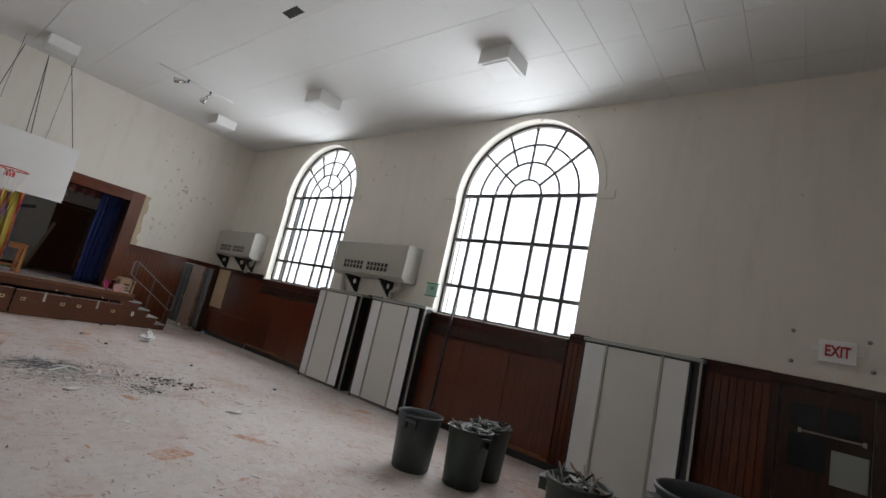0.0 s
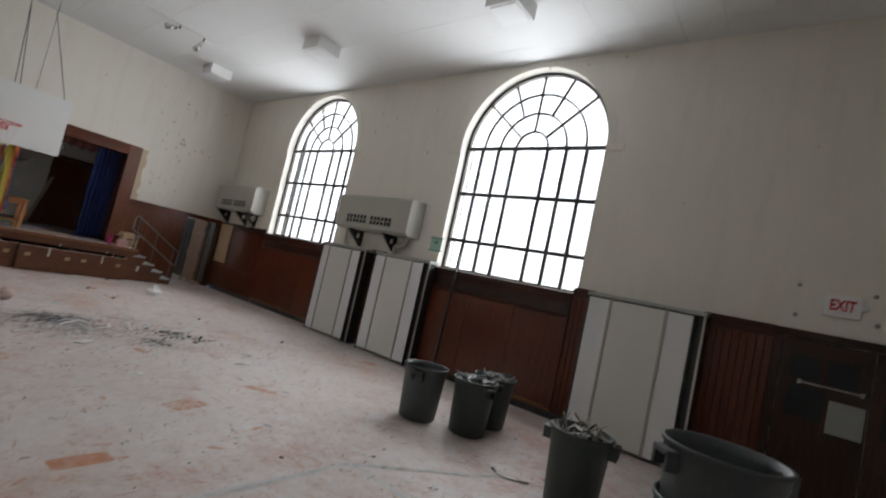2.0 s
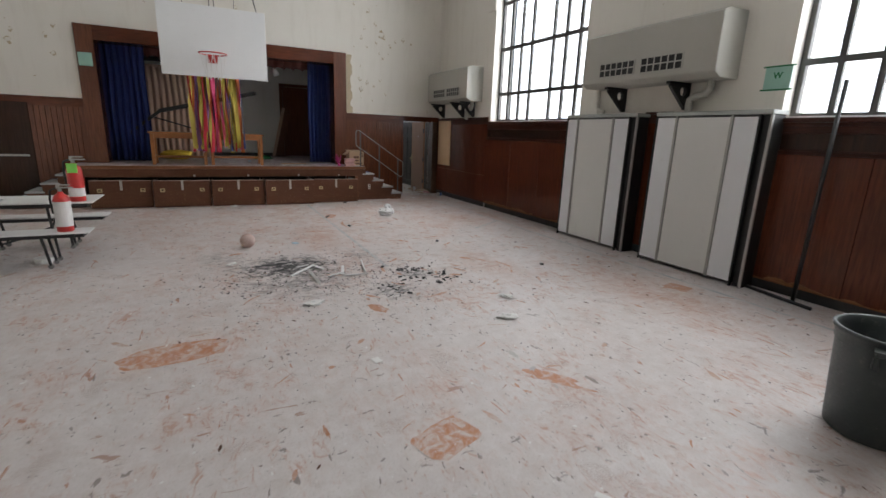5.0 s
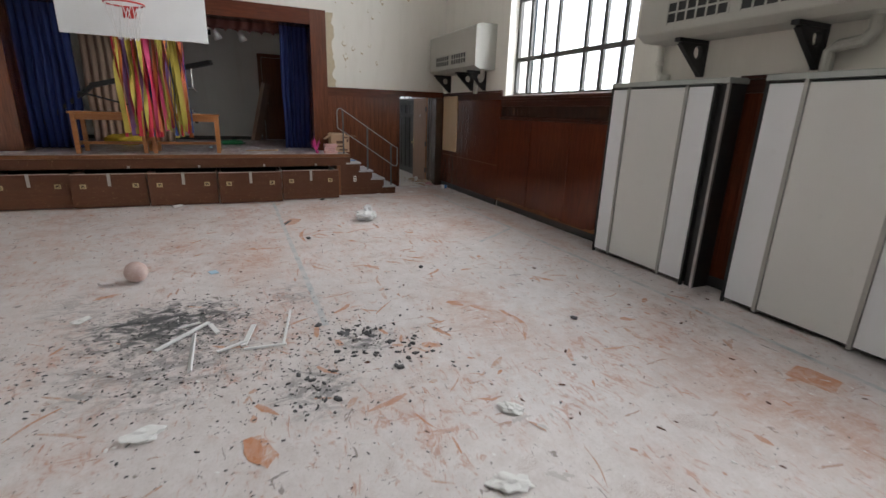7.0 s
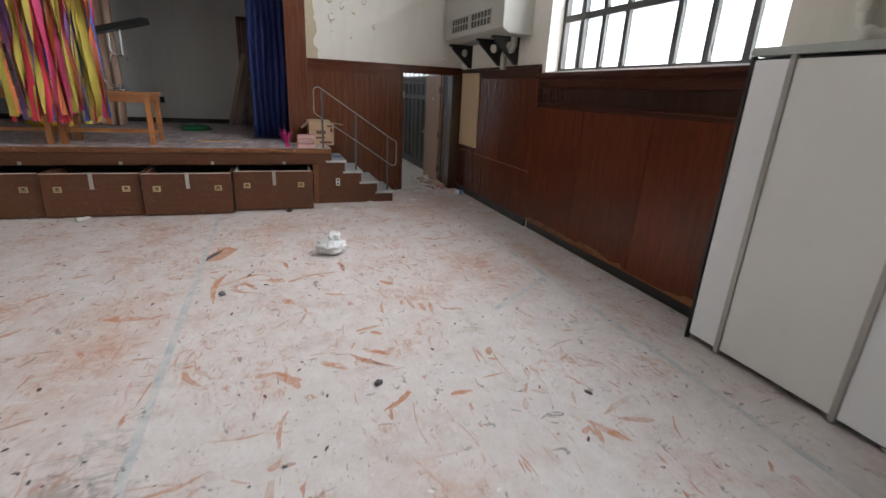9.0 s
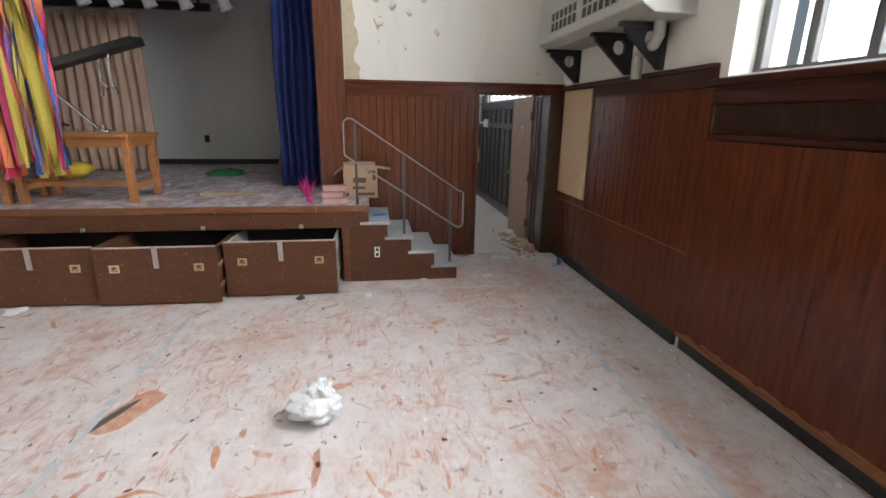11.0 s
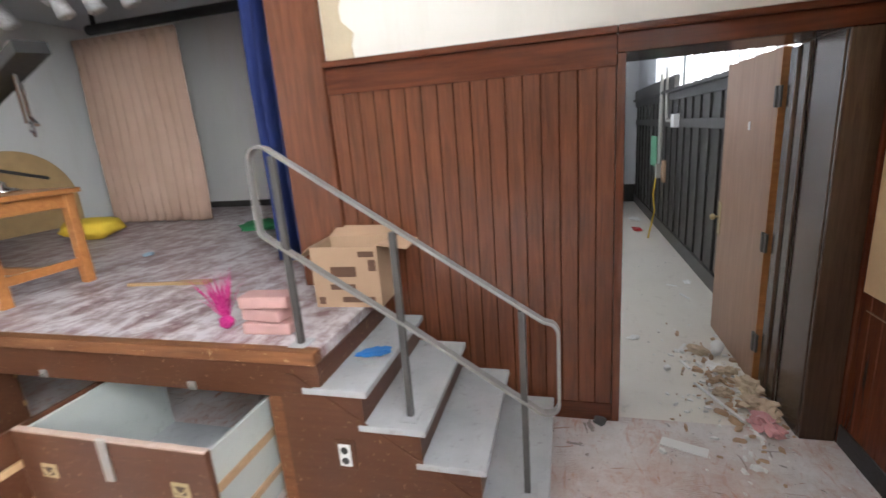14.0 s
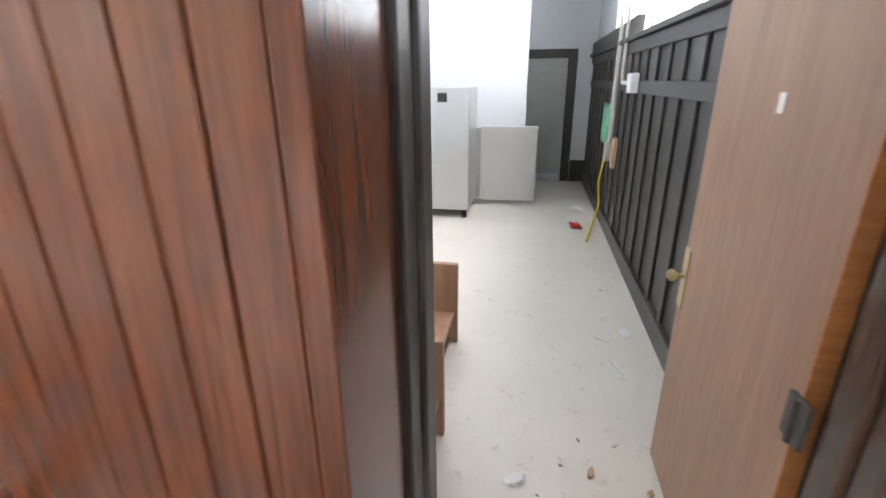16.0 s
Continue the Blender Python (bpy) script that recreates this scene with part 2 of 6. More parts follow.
M = dict(
    floor=floor_material(),
    plaster=plaster_material("cream_plaster", (0.75, 0.715, 0.64), (0.81, 0.775, 0.705)),
    plaster_white=plaster_material("white_plaster", (0.62, 0.635, 0.66), (0.68, 0.69, 0.715), 0.0),
    stage_wall=plaster_material("stage_plaster", (0.72, 0.71, 0.68), (0.78, 0.77, 0.74), 0.12),
    ceiling=worn("ceiling_board", (0.72, 0.72, 0.71), (0.79, 0.79, 0.78), 0.8, 0.8, dirt=(0.5, 0.47, 0.42), dirt_amt=0.2, bmp=0.3, fine=120),
    wains=wood("red_brown_beadboard", (0.072, 0.021, 0.0105), (0.182, 0.060, 0.027), 0.2, "Z", dirt=0, bmp=0.04, spec=0.6),
    wains_h=wood("red_brown_rail", (0.06, 0.016, 0.008), (0.145, 0.039, 0.016), 0.24, "Y", dirt=0, per_piece=0.1, spec=0.35),
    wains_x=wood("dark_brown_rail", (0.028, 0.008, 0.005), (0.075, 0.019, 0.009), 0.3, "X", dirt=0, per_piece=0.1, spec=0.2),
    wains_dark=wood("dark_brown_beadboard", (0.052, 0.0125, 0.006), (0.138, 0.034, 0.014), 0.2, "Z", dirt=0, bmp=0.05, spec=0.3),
    dark_stain=wood("dark_stained_frame", (0.020, 0.009, 0.006), (0.05, 0.023, 0.015), 0.25, "Z", dirt=0, bmp=0.03, spec=0.25),
    # dark stain, glossier, its base colour lifted to paint in daylight sheen
    frame_sheen=wood("sheen_lifted_frame", (0.034, 0.018, 0.011), (0.085, 0.045, 0.027), 0.2, "Z", dirt=0, bmp=0.02, per_piece=0.1, spec=0.7),
    black_wood=wood("blackened_panelling", (0.028, 0.025, 0.023), (0.06, 0.055, 0.05), 0.4, "Z", per_piece=0.1, scuff_amt=0.0),
    trunk=wood("trunk_brown", (0.080, 0.031, 0.016), (0.116, 0.046, 0.024), 0.36, "Y", per_piece=0.25, scuff_amt=0.6, spec=0.25),
    edge_worn=wood("worn_stage_edge", (0.10, 0.036, 0.015), (0.24, 0.10, 0.042), 0.45, "Y", scuff=(0.52, 0.36, 0.19), scuff_amt=0.9, spec=0.3),
    splinter=wood("splintered_wood", (0.09, 0.030, 0.012), (0.30, 0.12, 0.04), 0.6, "X", scuff_amt=0.5, spec=0.2),
    raw_wood=wood("raw_wood", (0.30, 0.18, 0.09), (0.46, 0.30, 0.16), 0.55, "Y", dirt=0.2),
    plywood=worn("plywood", (0.47, 0.31, 0.165), (0.60, 0.43, 0.26), 0.5, 1.6, dirt=(0.36, 0.21, 0.10), dirt_amt=0.5, bmp=0.06),
    table_wood=wood("orange_varnished_wood", (0.27, 0.10, 0.03), (0.43, 0.185, 0.06), 0.32, "Y", per_piece=0, dirt=0.12),
    door_wood=wood("brown_door", (0.24, 0.13, 0.08), (0.37, 0.22, 0.14), 0.42, "Z", per_piece=0, dirt=0.15, grain=7),
    dusty_edge=worn("dusty_wood_edge", (0.34, 0.22, 0.17), (0.52, 0.42, 0.37), 0.7, 9, dirt=(0.14, 0.06, 0.03), dirt_amt=0.8, bmp=0.2),
    tread=worn("grey_tread", (0.27, 0.275, 0.28), (0.50, 0.505, 0.51), 0.55, 4, dirt=(0.12, 0.09, 0.08), dirt_amt=0.7, bmp=0.25),
    stage_floor=stage_floor_material(),
    hall_floor=worn("pale_linoleum", (0.60, 0.545, 0.47), (0.74, 0.69, 0.62), 0.36, 1.6, dirt=(0.30, 0.25, 0.2), dirt_amt=0.6, bmp=0.12),
    cab_white=worn("white_laminate", (0.68, 0.675, 0.645), (0.74, 0.735, 0.70), 0.45, 1.5, dirt=(0.4, 0.37, 0.32), dirt_amt=0.18, bmp=0.04),
    cab_bright=worn("bright_white_laminate", (0.76, 0.77, 0.78), (0.82, 0.83, 0.84), 0.4, 1.5, dirt=(0.4, 0.37, 0.32), dirt_amt=0.15, bmp=0.04),
    cab_top=worn("grey_green_enamel", (0.38, 0.40, 0.37), (0.45, 0.47, 0.44), 0.5, 2),
    alu=worn("dull_aluminium", (0.36, 0.35, 0.33), (0.46, 0.45, 0.43), 0.42, 6, metal=0.7, bmp=0.05),
    black_metal=worn("black_metal", (0.018, 0.018, 0.019), (0.035, 0.034, 0.034), 0.45, 5, metal=0.2, dirt=(0.12, 0.1, 0.08), bmp=0.05),
    frame_metal=worn("window_steel", (0.05, 0.047, 0.045), (0.08, 0.075, 0.07), 0.5, 5, dirt=(0.2, 0.18, 0.15), bmp=0.08),
    steel=brushed_steel(),
    rail=worn("grey_painted_steel", (0.20, 0.195, 0.185), (0.31, 0.30, 0.285), 0.4, 12, metal=0.4, dirt_amt=0.3),
    heater=worn("beige_enamel", (0.41, 0.40, 0.355), (0.47, 0.46, 0.41), 0.45, 1.2, dirt=(0.25, 0.22, 0.17), dirt_amt=0.25, bmp=0.05),
    white=worn("white_paint", (0.74, 0.74, 0.73), (0.81, 0.81, 0.80), 0.5, 2, dirt=(0.5, 0.47, 0.42), dirt_amt=0.2, bmp=0.06),
    lamp_white=worn("lamp_diffuser", (0.78, 0.78, 0.78), (0.84, 0.84, 0.84), 0.4, 2, dirt_amt=0.05),
    glass=glass_material(),
    bin=worn("grey_plastic", (0.038, 0.046, 0.048), (0.06, 0.07, 0.071), 0.5, 4, dirt=(0.3, 0.28, 0.26), dirt_amt=0.3, bmp=0.12),
    bin_green=worn("dark_green_plastic", (0.028, 0.04, 0.034), (0.048, 0.062, 0.054), 0.48, 4, dirt=(0.25, 0.24, 0.22), dirt_amt=0.3, bmp=0.12),
    blue_cloth=worn("blue_velvet", (0.007, 0.016, 0.085), (0.013, 0.03, 0.15), 0.85, 4, dirt_amt=0.05, bmp=0.3, fine=200),
    tan_cloth=worn("tan_cloth", (0.42, 0.275, 0.20), (0.52, 0.365, 0.28), 0.85, 2, dirt_amt=0.1, bmp=0.3, fine=200),
    maroon_cloth=worn("maroon_cloth", (0.06, 0.015, 0.012), (0.11, 0.03, 0.022), 0.85, 3, dirt_amt=0.1, bmp=0.3, fine=200),
    cardboard=worn("cardboard", (0.37, 0.235, 0.145), (0.45, 0.30, 0.19), 0.75, 3, dirt=(0.25, 0.15, 0.08), dirt_amt=0.2),
    ash=worn("ash", (0.05, 0.05, 0.052), (0.13, 0.13, 0.13), 0.9, 9, dirt=(0.02, 0.02, 0.02), dirt_amt=0.8, bmp=0.5),
    paper=worn("paper", (0.70, 0.69, 0.66), (0.78, 0.77, 0.75), 0.8, 5, dirt_amt=0.1),
)


# ---- building helpers ----
def box(bm, x0, x1, y0, y1, z0, z1, bev=0.0):
    r = bmesh.ops.create_cube(bm, size=1.0)
    vs = r["verts"]
    for v in vs:
        v.co = Vector((x0 + (v.co.x + 0.5) * (x1 - x0), y0 + (v.co.y + 0.5) * (y1 - y0), z0 + (v.co.z + 0.5) * (z1 - z0)))
    if bev:
        es = list({e for v in vs for e in v.link_edges})
        bmesh.ops.bevel(bm, geom=es, offset=bev, segments=2, affect="EDGES", profile=0.6)


def cyl(bm, a, b, r, r2=None, seg=12):
    """A round bar from a to b."""
    a, b = Vector(a), Vector(b)
    d = b - a
    m = Matrix.Translation((a + b) / 2) @ d.to_track_quat("Z", "Y").to_matrix().to_4x4()
    bmesh.ops.create_cone(bm, cap_ends=True, segments=seg, radius1=r, radius2=r if r2 is None else r2, depth=d.length, matrix=m)


def prism(bm, pts, fix, lo, hi):
    """Extrude a polygon; fix is the axis along which it is extruded."""
    def at(p, h):
        return {"x": (h, p[0], p[1]), "y": (p[0], h, p[1]), "z": (p[0], p[1], h)}[fix]
    a = [bm.verts.new(at(p, lo)) for p in pts]
    b = [bm.verts.new(at(p, hi)) for p in pts]
    bm.faces.new(a)
    bm.faces.new(b[::-1])
    for i in range(len(pts)):
        j = (i + 1) % len(pts)
        bm.faces.new((a[i], b[i], b[j], a[j]))


def lathe(bm, prof, seg=28, centre=(0, 0, 0)):
    """Turn a profile of (radius, height) round the upright axis."""
    rings = []
    for r, h in prof:
        rings.append([bm.verts.new((centre[0] + r * math.cos(2 * math.pi * i / seg), centre[1] + r * math.sin(2 * math.pi * i / seg), centre[2] + h)) for i in range(seg)])
    for u, w in zip(rings, rings[1:]):
        for i in range(seg):
            bm.faces.new((u[i], u[(i + 1) % seg], w[(i + 1) % seg], w[i]))
    return rings


def mesh_data(name, bm, material, smooth=False):
    bmesh.ops.recalc_face_normals(bm, faces=bm.faces)
    me = bpy.data.meshes.new(name)
    bm.to_mesh(me)
    bm.free()
    me.materials.append(material)
    if smooth:
        for f in me.polygons:
            f.use_smooth = True
    return me


def part(name, bm, material, parent=None, label="", smooth=False):
    ob = new(name, mesh_data(name, bm, material, smooth))
    ob.parent = parent
    if label:
        tagged(ob, label)
    return ob


def thing(name, label, category, at=(0, 0, 0), rz=0.0, group="", kind=""):
    ob = new(name)
    ob.empty_display_size = 0.1
    ob.matrix_basis = pose(*at, 0, 0, rz)
    return tagged(ob, label, category, group, kind)


def structure(name, bm, material, label, category):
    return tagged(part(name, bm, material), label, category, kind="structure")


def B():
    return bmesh.new()


def pipe(bm, pts, r, seg=8):
    """A tube along a line of points."""
    pts = [Vector(p) for p in pts]
    rings = []
    side = None
    for i, p in enumerate(pts):
        d = (pts[min(i + 1, len(pts) - 1)] - pts[max(i - 1, 0)]).normalized()
        if side is None:
            side = d.orthogonal().normalized()
        side = (side - d * side.dot(d)).normalized()
        up = d.cross(side)
        rings.append([bm.verts.new(p + r * (math.cos(2 * math.pi * k / seg) * side + math.sin(2 * math.pi * k / seg) * up)) for k in range(seg)])
    for u, w in zip(rings, rings[1:]):
        for k in range(seg):
            bm.faces.new((u[k], u[(k + 1) % seg], w[(k + 1) % seg], w[k]))
    bm.faces.new(rings[0][::-1])
    bm.faces.new(rings[-1])


# ---- the hall ----
XW, YN, YS, XE, CEIL = -14.62, 6.98, -3.6, 5.0, 5.95
SILL, SPRING, RAD = 1.95, 4.40, 1.44
bm = B()
box(bm, XW - 0.02, XE, YS, YN, -0.2, 0.0)
structure("floor", bm, M["floor"], "red-brown wooden gym floor under white plaster dust", "floor")


def arched_wall(name, y0, y1, x0, x1, zt, label):
    """A wall along x with two arched window openings."""
    bm = B()
    edges = [x0]
    for c in sorted(WIN_X):
        box(bm, edges[-1], c - RAD, y0, y1, -0.2, zt)
        box(bm, c - RAD, c + RAD, y0, y1, -0.2, SILL)
        n = 28
        xs = [c - RAD * math.cos(math.pi * i / n) for i in range(n + 1)]
        for a, b in zip(xs, xs[1:]):
            ha = SPRING + math.sqrt(max(RAD ** 2 - (a - c) ** 2, 0))
            hb = SPRING + math.sqrt(max(RAD ** 2 - (b - c) ** 2, 0))
            prism(bm, [(a, ha), (b, hb), (b, zt), (a, zt)], "y", y0, y1)
        edges.append(c + RAD)
    box(bm, edges[-1], x1, y0, y1, -0.2, zt)
    bmesh.ops.remove_doubles(bm, verts=bm.verts, dist=0.0005)
    return structure(name, bm, M["plaster"], label, "wall")


arched_wall("wall_north", YN, YN + 0.4, XW - 0.4, XE, 6.3, "peeling cream plaster wall with arched windows")
bm = B()
box(bm, XW - 0.4, XE, YS - 0.4, YS, -0.2, 6.3)
structure("wall_south", bm, M["plaster"], "plain cream plaster wall", "wall")
bm = B()
box(bm, XE, XE + 0.3, YS - 0.4, YN + 0.4, -0.2, 6.3)
structure("wall_east", bm, M["plaster"], "plain cream plaster wall", "wall")

# stage wall with proscenium and two doorways
bm = B()
XB = XW - 0.4
PL, PR, PT = -0.70, 4.10, 3.22
DL, DR, DT = 5.91, 6.80, 1.97
for y0, y1, z0, z1 in ((-3.6, PL, -0.2, 6.3), (PL, PR, PT, 6.3), (PR, DL, -0.2, 6.3), (DL, DR, DT, 6.3), (DR, YN, -0.2, 6.3)):
    box(bm, XB, XW, y0, y1, z0, z1)
structure("wall_west", bm, M["plaster"], "peeling cream plaster wall round the stage", "wall")

# ceiling of boards
bm = B()
ys = [YN, 6.45, 5.385, 4.32, 3.25, 2.18, 1.11, 0.04, -1.03, -2.10, -3.17, YS]
xs = [XE] + [3.0 - 0.555 * k for k in range(12)] + [XW]
for y1, y0 in zip(ys, ys[1:]):
    for x1, x0 in zip(xs, xs[1:]):
        box(bm, x0 + 0.004, x1, y0 + 0.005, y1, CEIL, CEIL + 0.02, 0.002)
box(bm, XB, XE + 0.3, YS - 0.4, YN + 0.4, CEIL + 0.03, CEIL + 0.25)
structure("ceiling", bm, M["ceiling"], "white fibreboard ceiling panels with dark joints", "ceiling")


# ---- arched windows ----
def arched_window(name, cx, y, label):
    win = thing(name, label, "window", (cx, y, SILL), kind="structure")
    R, H = RAD - 0.0, SPRING - SILL
    bm = B()
    box(bm, -R, -R + 0.06, -0.03, 0.03, 0, H)
    box(bm, R - 0.06, R, -0.03, 0.03, 0, H)
    box(bm, -R, R, -0.034, 0.034, 0, 0.06)
    n = 32
    for i in range(n):
        a, b = math.pi * i / n, math.pi * (i + 1) / n
        prism(bm, [(r * math.cos(t), H + r * math.sin(t)) for r, t in ((R, a), (R, b), (R - 0.06, b), (R - 0.06, a))], "y", -0.03, 0.03)
    part("window_frame", bm, M["frame_metal"], win)
    cols = [-1.0, -0.75, -0.49, -0.235, 0.235, 0.49, 0.75, 1.0]
    xs = [c * (R - 0.03) for c in cols]
    rows = [0.0, 0.60, 1.53, H]
    for x in xs[1:-1]:
        bm = B()
        box(bm, x - 0.031, x + 0.031, -0.022, 0.022, 0.03, H)
        part("muntin", bm, M["frame_metal"], win)
    for z in rows[1:]:
        bm = B()
        box(bm, -R + 0.03, R - 0.03, -0.028, 0.028, z - 0.034, z + 0.034)
        part("transom_bar", bm, M["frame_metal"], win)
    rings = (0.32, 0.67, 1.03)
    for r0 in rings:
        bm = B()
        for i in range(20):
            a, b = math.pi * i / 20, math.pi * (i + 1) / 20
            prism(bm, [(r * math.cos(t), H + r * math.sin(t)) for r, t in ((r0 + 0.018, a), (r0 + 0.018, b), (r0 - 0.018, b), (r0 - 0.018, a))], "y", -0.02, 0.02)
        part("arch_bar", bm, M["frame_metal"], win)
    for deg, start in ((40, 0.32), (65, 0.67), (90, 0.32), (115, 0.67), (140, 0.32)):
        t = radians(deg)
        d = Vector((math.cos(t), 0, math.sin(t)))
        s = Vector((-math.sin(t), 0, math.cos(t))) * 0.02
        bm = B()
        a, b = d * start, d * (R - 0.03)
        prism(bm, [((a + s).x, H + (a + s).z), ((b + s).x, H + (b + s).z), ((b - s).x, H + (b - s).z), ((a - s).x, H + (a - s).z)], "y", -0.019, 0.019)
        part("spoke", bm, M["frame_metal"], win)
    for x0, x1 in zip(xs, xs[1:]):
        for z0, z1 in zip(rows, rows[1:]):
            bm = B()
            box(bm, x0, x1, -0.003, 0.003, z0, z1)
            part("pane", bm, M["glass"], win).visible_shadow = False
    bm = B()
    prism(bm, [(R * 0.99 * math.cos(math.pi * i / 32), H + R * 0.99 * math.sin(math.pi * i / 32)) for i in range(33)], "y", -0.003, 0.003)
    part("pane", bm, M["glass"], win).visible_shadow = False
    return win


for i, cx in enumerate(WIN_X):
    arched_window(f"window_{i + 1}", cx, YN + 0.2, "tall arched steel-framed window with bright panes")

# ---- panelling ----
PW = 0.0885


def plank_mesh(name, h, mat, along, w=PW):
    """One bevelled board, its foot at the origin; it faces +x or -y."""
    bm = B()
    t, e = 0.02, 0.0045
    prof = [(0.001, 0), (0.001, t - e), (e, t), (w - e, t), (w - 0.001, t - e), (w - 0.001, 0)]
    if along == "y":
        prism(bm, [(q, p) for p, q in prof], "z", 0, h)
    else:
        prism(bm, [(p, -q) for p, q in prof], "z", 0, h)
    return mesh_data(name, bm, mat)


def panelling_y(name, y0, y1, label):
    w = thing(name, label, "panelling", (XW, 0, 0), kind="structure")
    bm = B()
    box(bm, 0.0, 0.005, y0, y1, 0.1, 1.9)
    part("backing", bm, M["wains_h"], w)
    n = round((y1 - y0) / PW)
    me = plank_mesh("board", 1.80, M["wains"], "y", (y1 - y0) / n)
    for k in range(n):
        o = new("board", me)
        o.parent = w
        o.location = (0.004, y0 + k * (y1 - y0) / n, 0.11)
    bm = B()
    box(bm, 0, 0.03, y0, y1, 0.0, 0.11, 0.004)
    part("baseboard", bm, M["wains_h"], w)
    bm = B()
    box(bm, 0, 0.032, y0, y1, 1.90, 2.04, 0.004)
    box(bm, 0, 0.055, y0, y1, 2.04, 2.075, 0.008)
    part("cap_rail", bm, M["wains_h"], w)
    return w


panelling_y("panelling", 4.385, 5.884, "varnished red-brown tongue-and-groove panelling beside the stairs")
panelling_y("panelling", -3.58, -0.985, "varnished red-brown tongue-and-groove panelling beside the stage")


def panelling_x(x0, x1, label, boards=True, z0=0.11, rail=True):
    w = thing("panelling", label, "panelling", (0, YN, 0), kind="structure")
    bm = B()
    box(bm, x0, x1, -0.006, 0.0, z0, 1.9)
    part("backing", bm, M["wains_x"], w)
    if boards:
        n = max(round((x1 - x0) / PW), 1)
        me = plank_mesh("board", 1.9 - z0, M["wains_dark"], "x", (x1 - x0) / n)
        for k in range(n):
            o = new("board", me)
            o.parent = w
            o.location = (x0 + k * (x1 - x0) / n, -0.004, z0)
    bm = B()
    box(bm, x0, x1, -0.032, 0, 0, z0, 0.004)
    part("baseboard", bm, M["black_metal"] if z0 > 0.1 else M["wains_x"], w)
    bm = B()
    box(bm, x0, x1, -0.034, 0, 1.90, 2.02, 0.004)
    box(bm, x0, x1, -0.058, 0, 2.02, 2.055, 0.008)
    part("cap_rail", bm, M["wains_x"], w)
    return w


bm = B()
box(bm, -14.5, -12.02, YN - 0.0275, YN - 0.0245, 0.735, 0.742)
tagged(part("scratch_line", bm, M["edge_worn"]), "long pale scratch across the dark panelling", "scratch", kind="structure")
panelling_x(-14.56, -12.0, "dark brown beadboard panelling below the wall heater")
panelling_x(-7.6, -7.15, "dark brown beadboard between the white cabinets")
panelling_x(-2.95, -2.62, "dark brown beadboard beside the window")
panelling_x(-1.15, -0.38, "dark brown beadboard beside the exit door")
panelling_x(1.45, 4.98, "dark brown beadboard beside the exit door")


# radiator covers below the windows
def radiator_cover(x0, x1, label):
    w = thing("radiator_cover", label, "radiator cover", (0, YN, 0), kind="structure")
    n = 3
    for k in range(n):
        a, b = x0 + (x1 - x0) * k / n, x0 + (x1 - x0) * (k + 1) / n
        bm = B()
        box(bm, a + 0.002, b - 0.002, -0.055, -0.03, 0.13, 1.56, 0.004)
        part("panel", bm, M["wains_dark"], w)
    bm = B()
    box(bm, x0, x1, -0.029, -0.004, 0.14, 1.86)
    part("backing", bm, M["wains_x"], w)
    # black board paints the shade in the gap below the panels
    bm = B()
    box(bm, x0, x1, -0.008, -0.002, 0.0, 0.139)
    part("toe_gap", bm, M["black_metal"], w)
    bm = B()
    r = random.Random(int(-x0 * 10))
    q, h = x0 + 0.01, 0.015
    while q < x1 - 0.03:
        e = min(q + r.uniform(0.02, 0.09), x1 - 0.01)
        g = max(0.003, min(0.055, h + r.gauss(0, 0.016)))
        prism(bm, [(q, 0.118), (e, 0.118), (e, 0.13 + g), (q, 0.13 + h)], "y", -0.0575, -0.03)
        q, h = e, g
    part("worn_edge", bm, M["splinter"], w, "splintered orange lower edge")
    # strip darker than the backing, shade of the recessed slot put into its colour
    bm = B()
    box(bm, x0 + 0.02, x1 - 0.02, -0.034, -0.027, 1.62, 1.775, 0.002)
    part("vent_strip", bm, M["dark_stain"], w, "dark strip painting the shade in the slot under the sill")
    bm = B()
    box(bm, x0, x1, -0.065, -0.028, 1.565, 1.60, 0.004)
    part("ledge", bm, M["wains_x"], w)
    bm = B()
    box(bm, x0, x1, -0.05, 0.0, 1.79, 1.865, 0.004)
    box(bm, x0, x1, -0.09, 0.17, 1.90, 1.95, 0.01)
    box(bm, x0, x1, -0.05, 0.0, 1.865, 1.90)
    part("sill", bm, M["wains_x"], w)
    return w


radiator_cover(-11.96, -8.98, "dark brown radiator cover panel under the window")
radiator_cover(-5.78, -2.95, "dark brown radiator cover panel under the window")


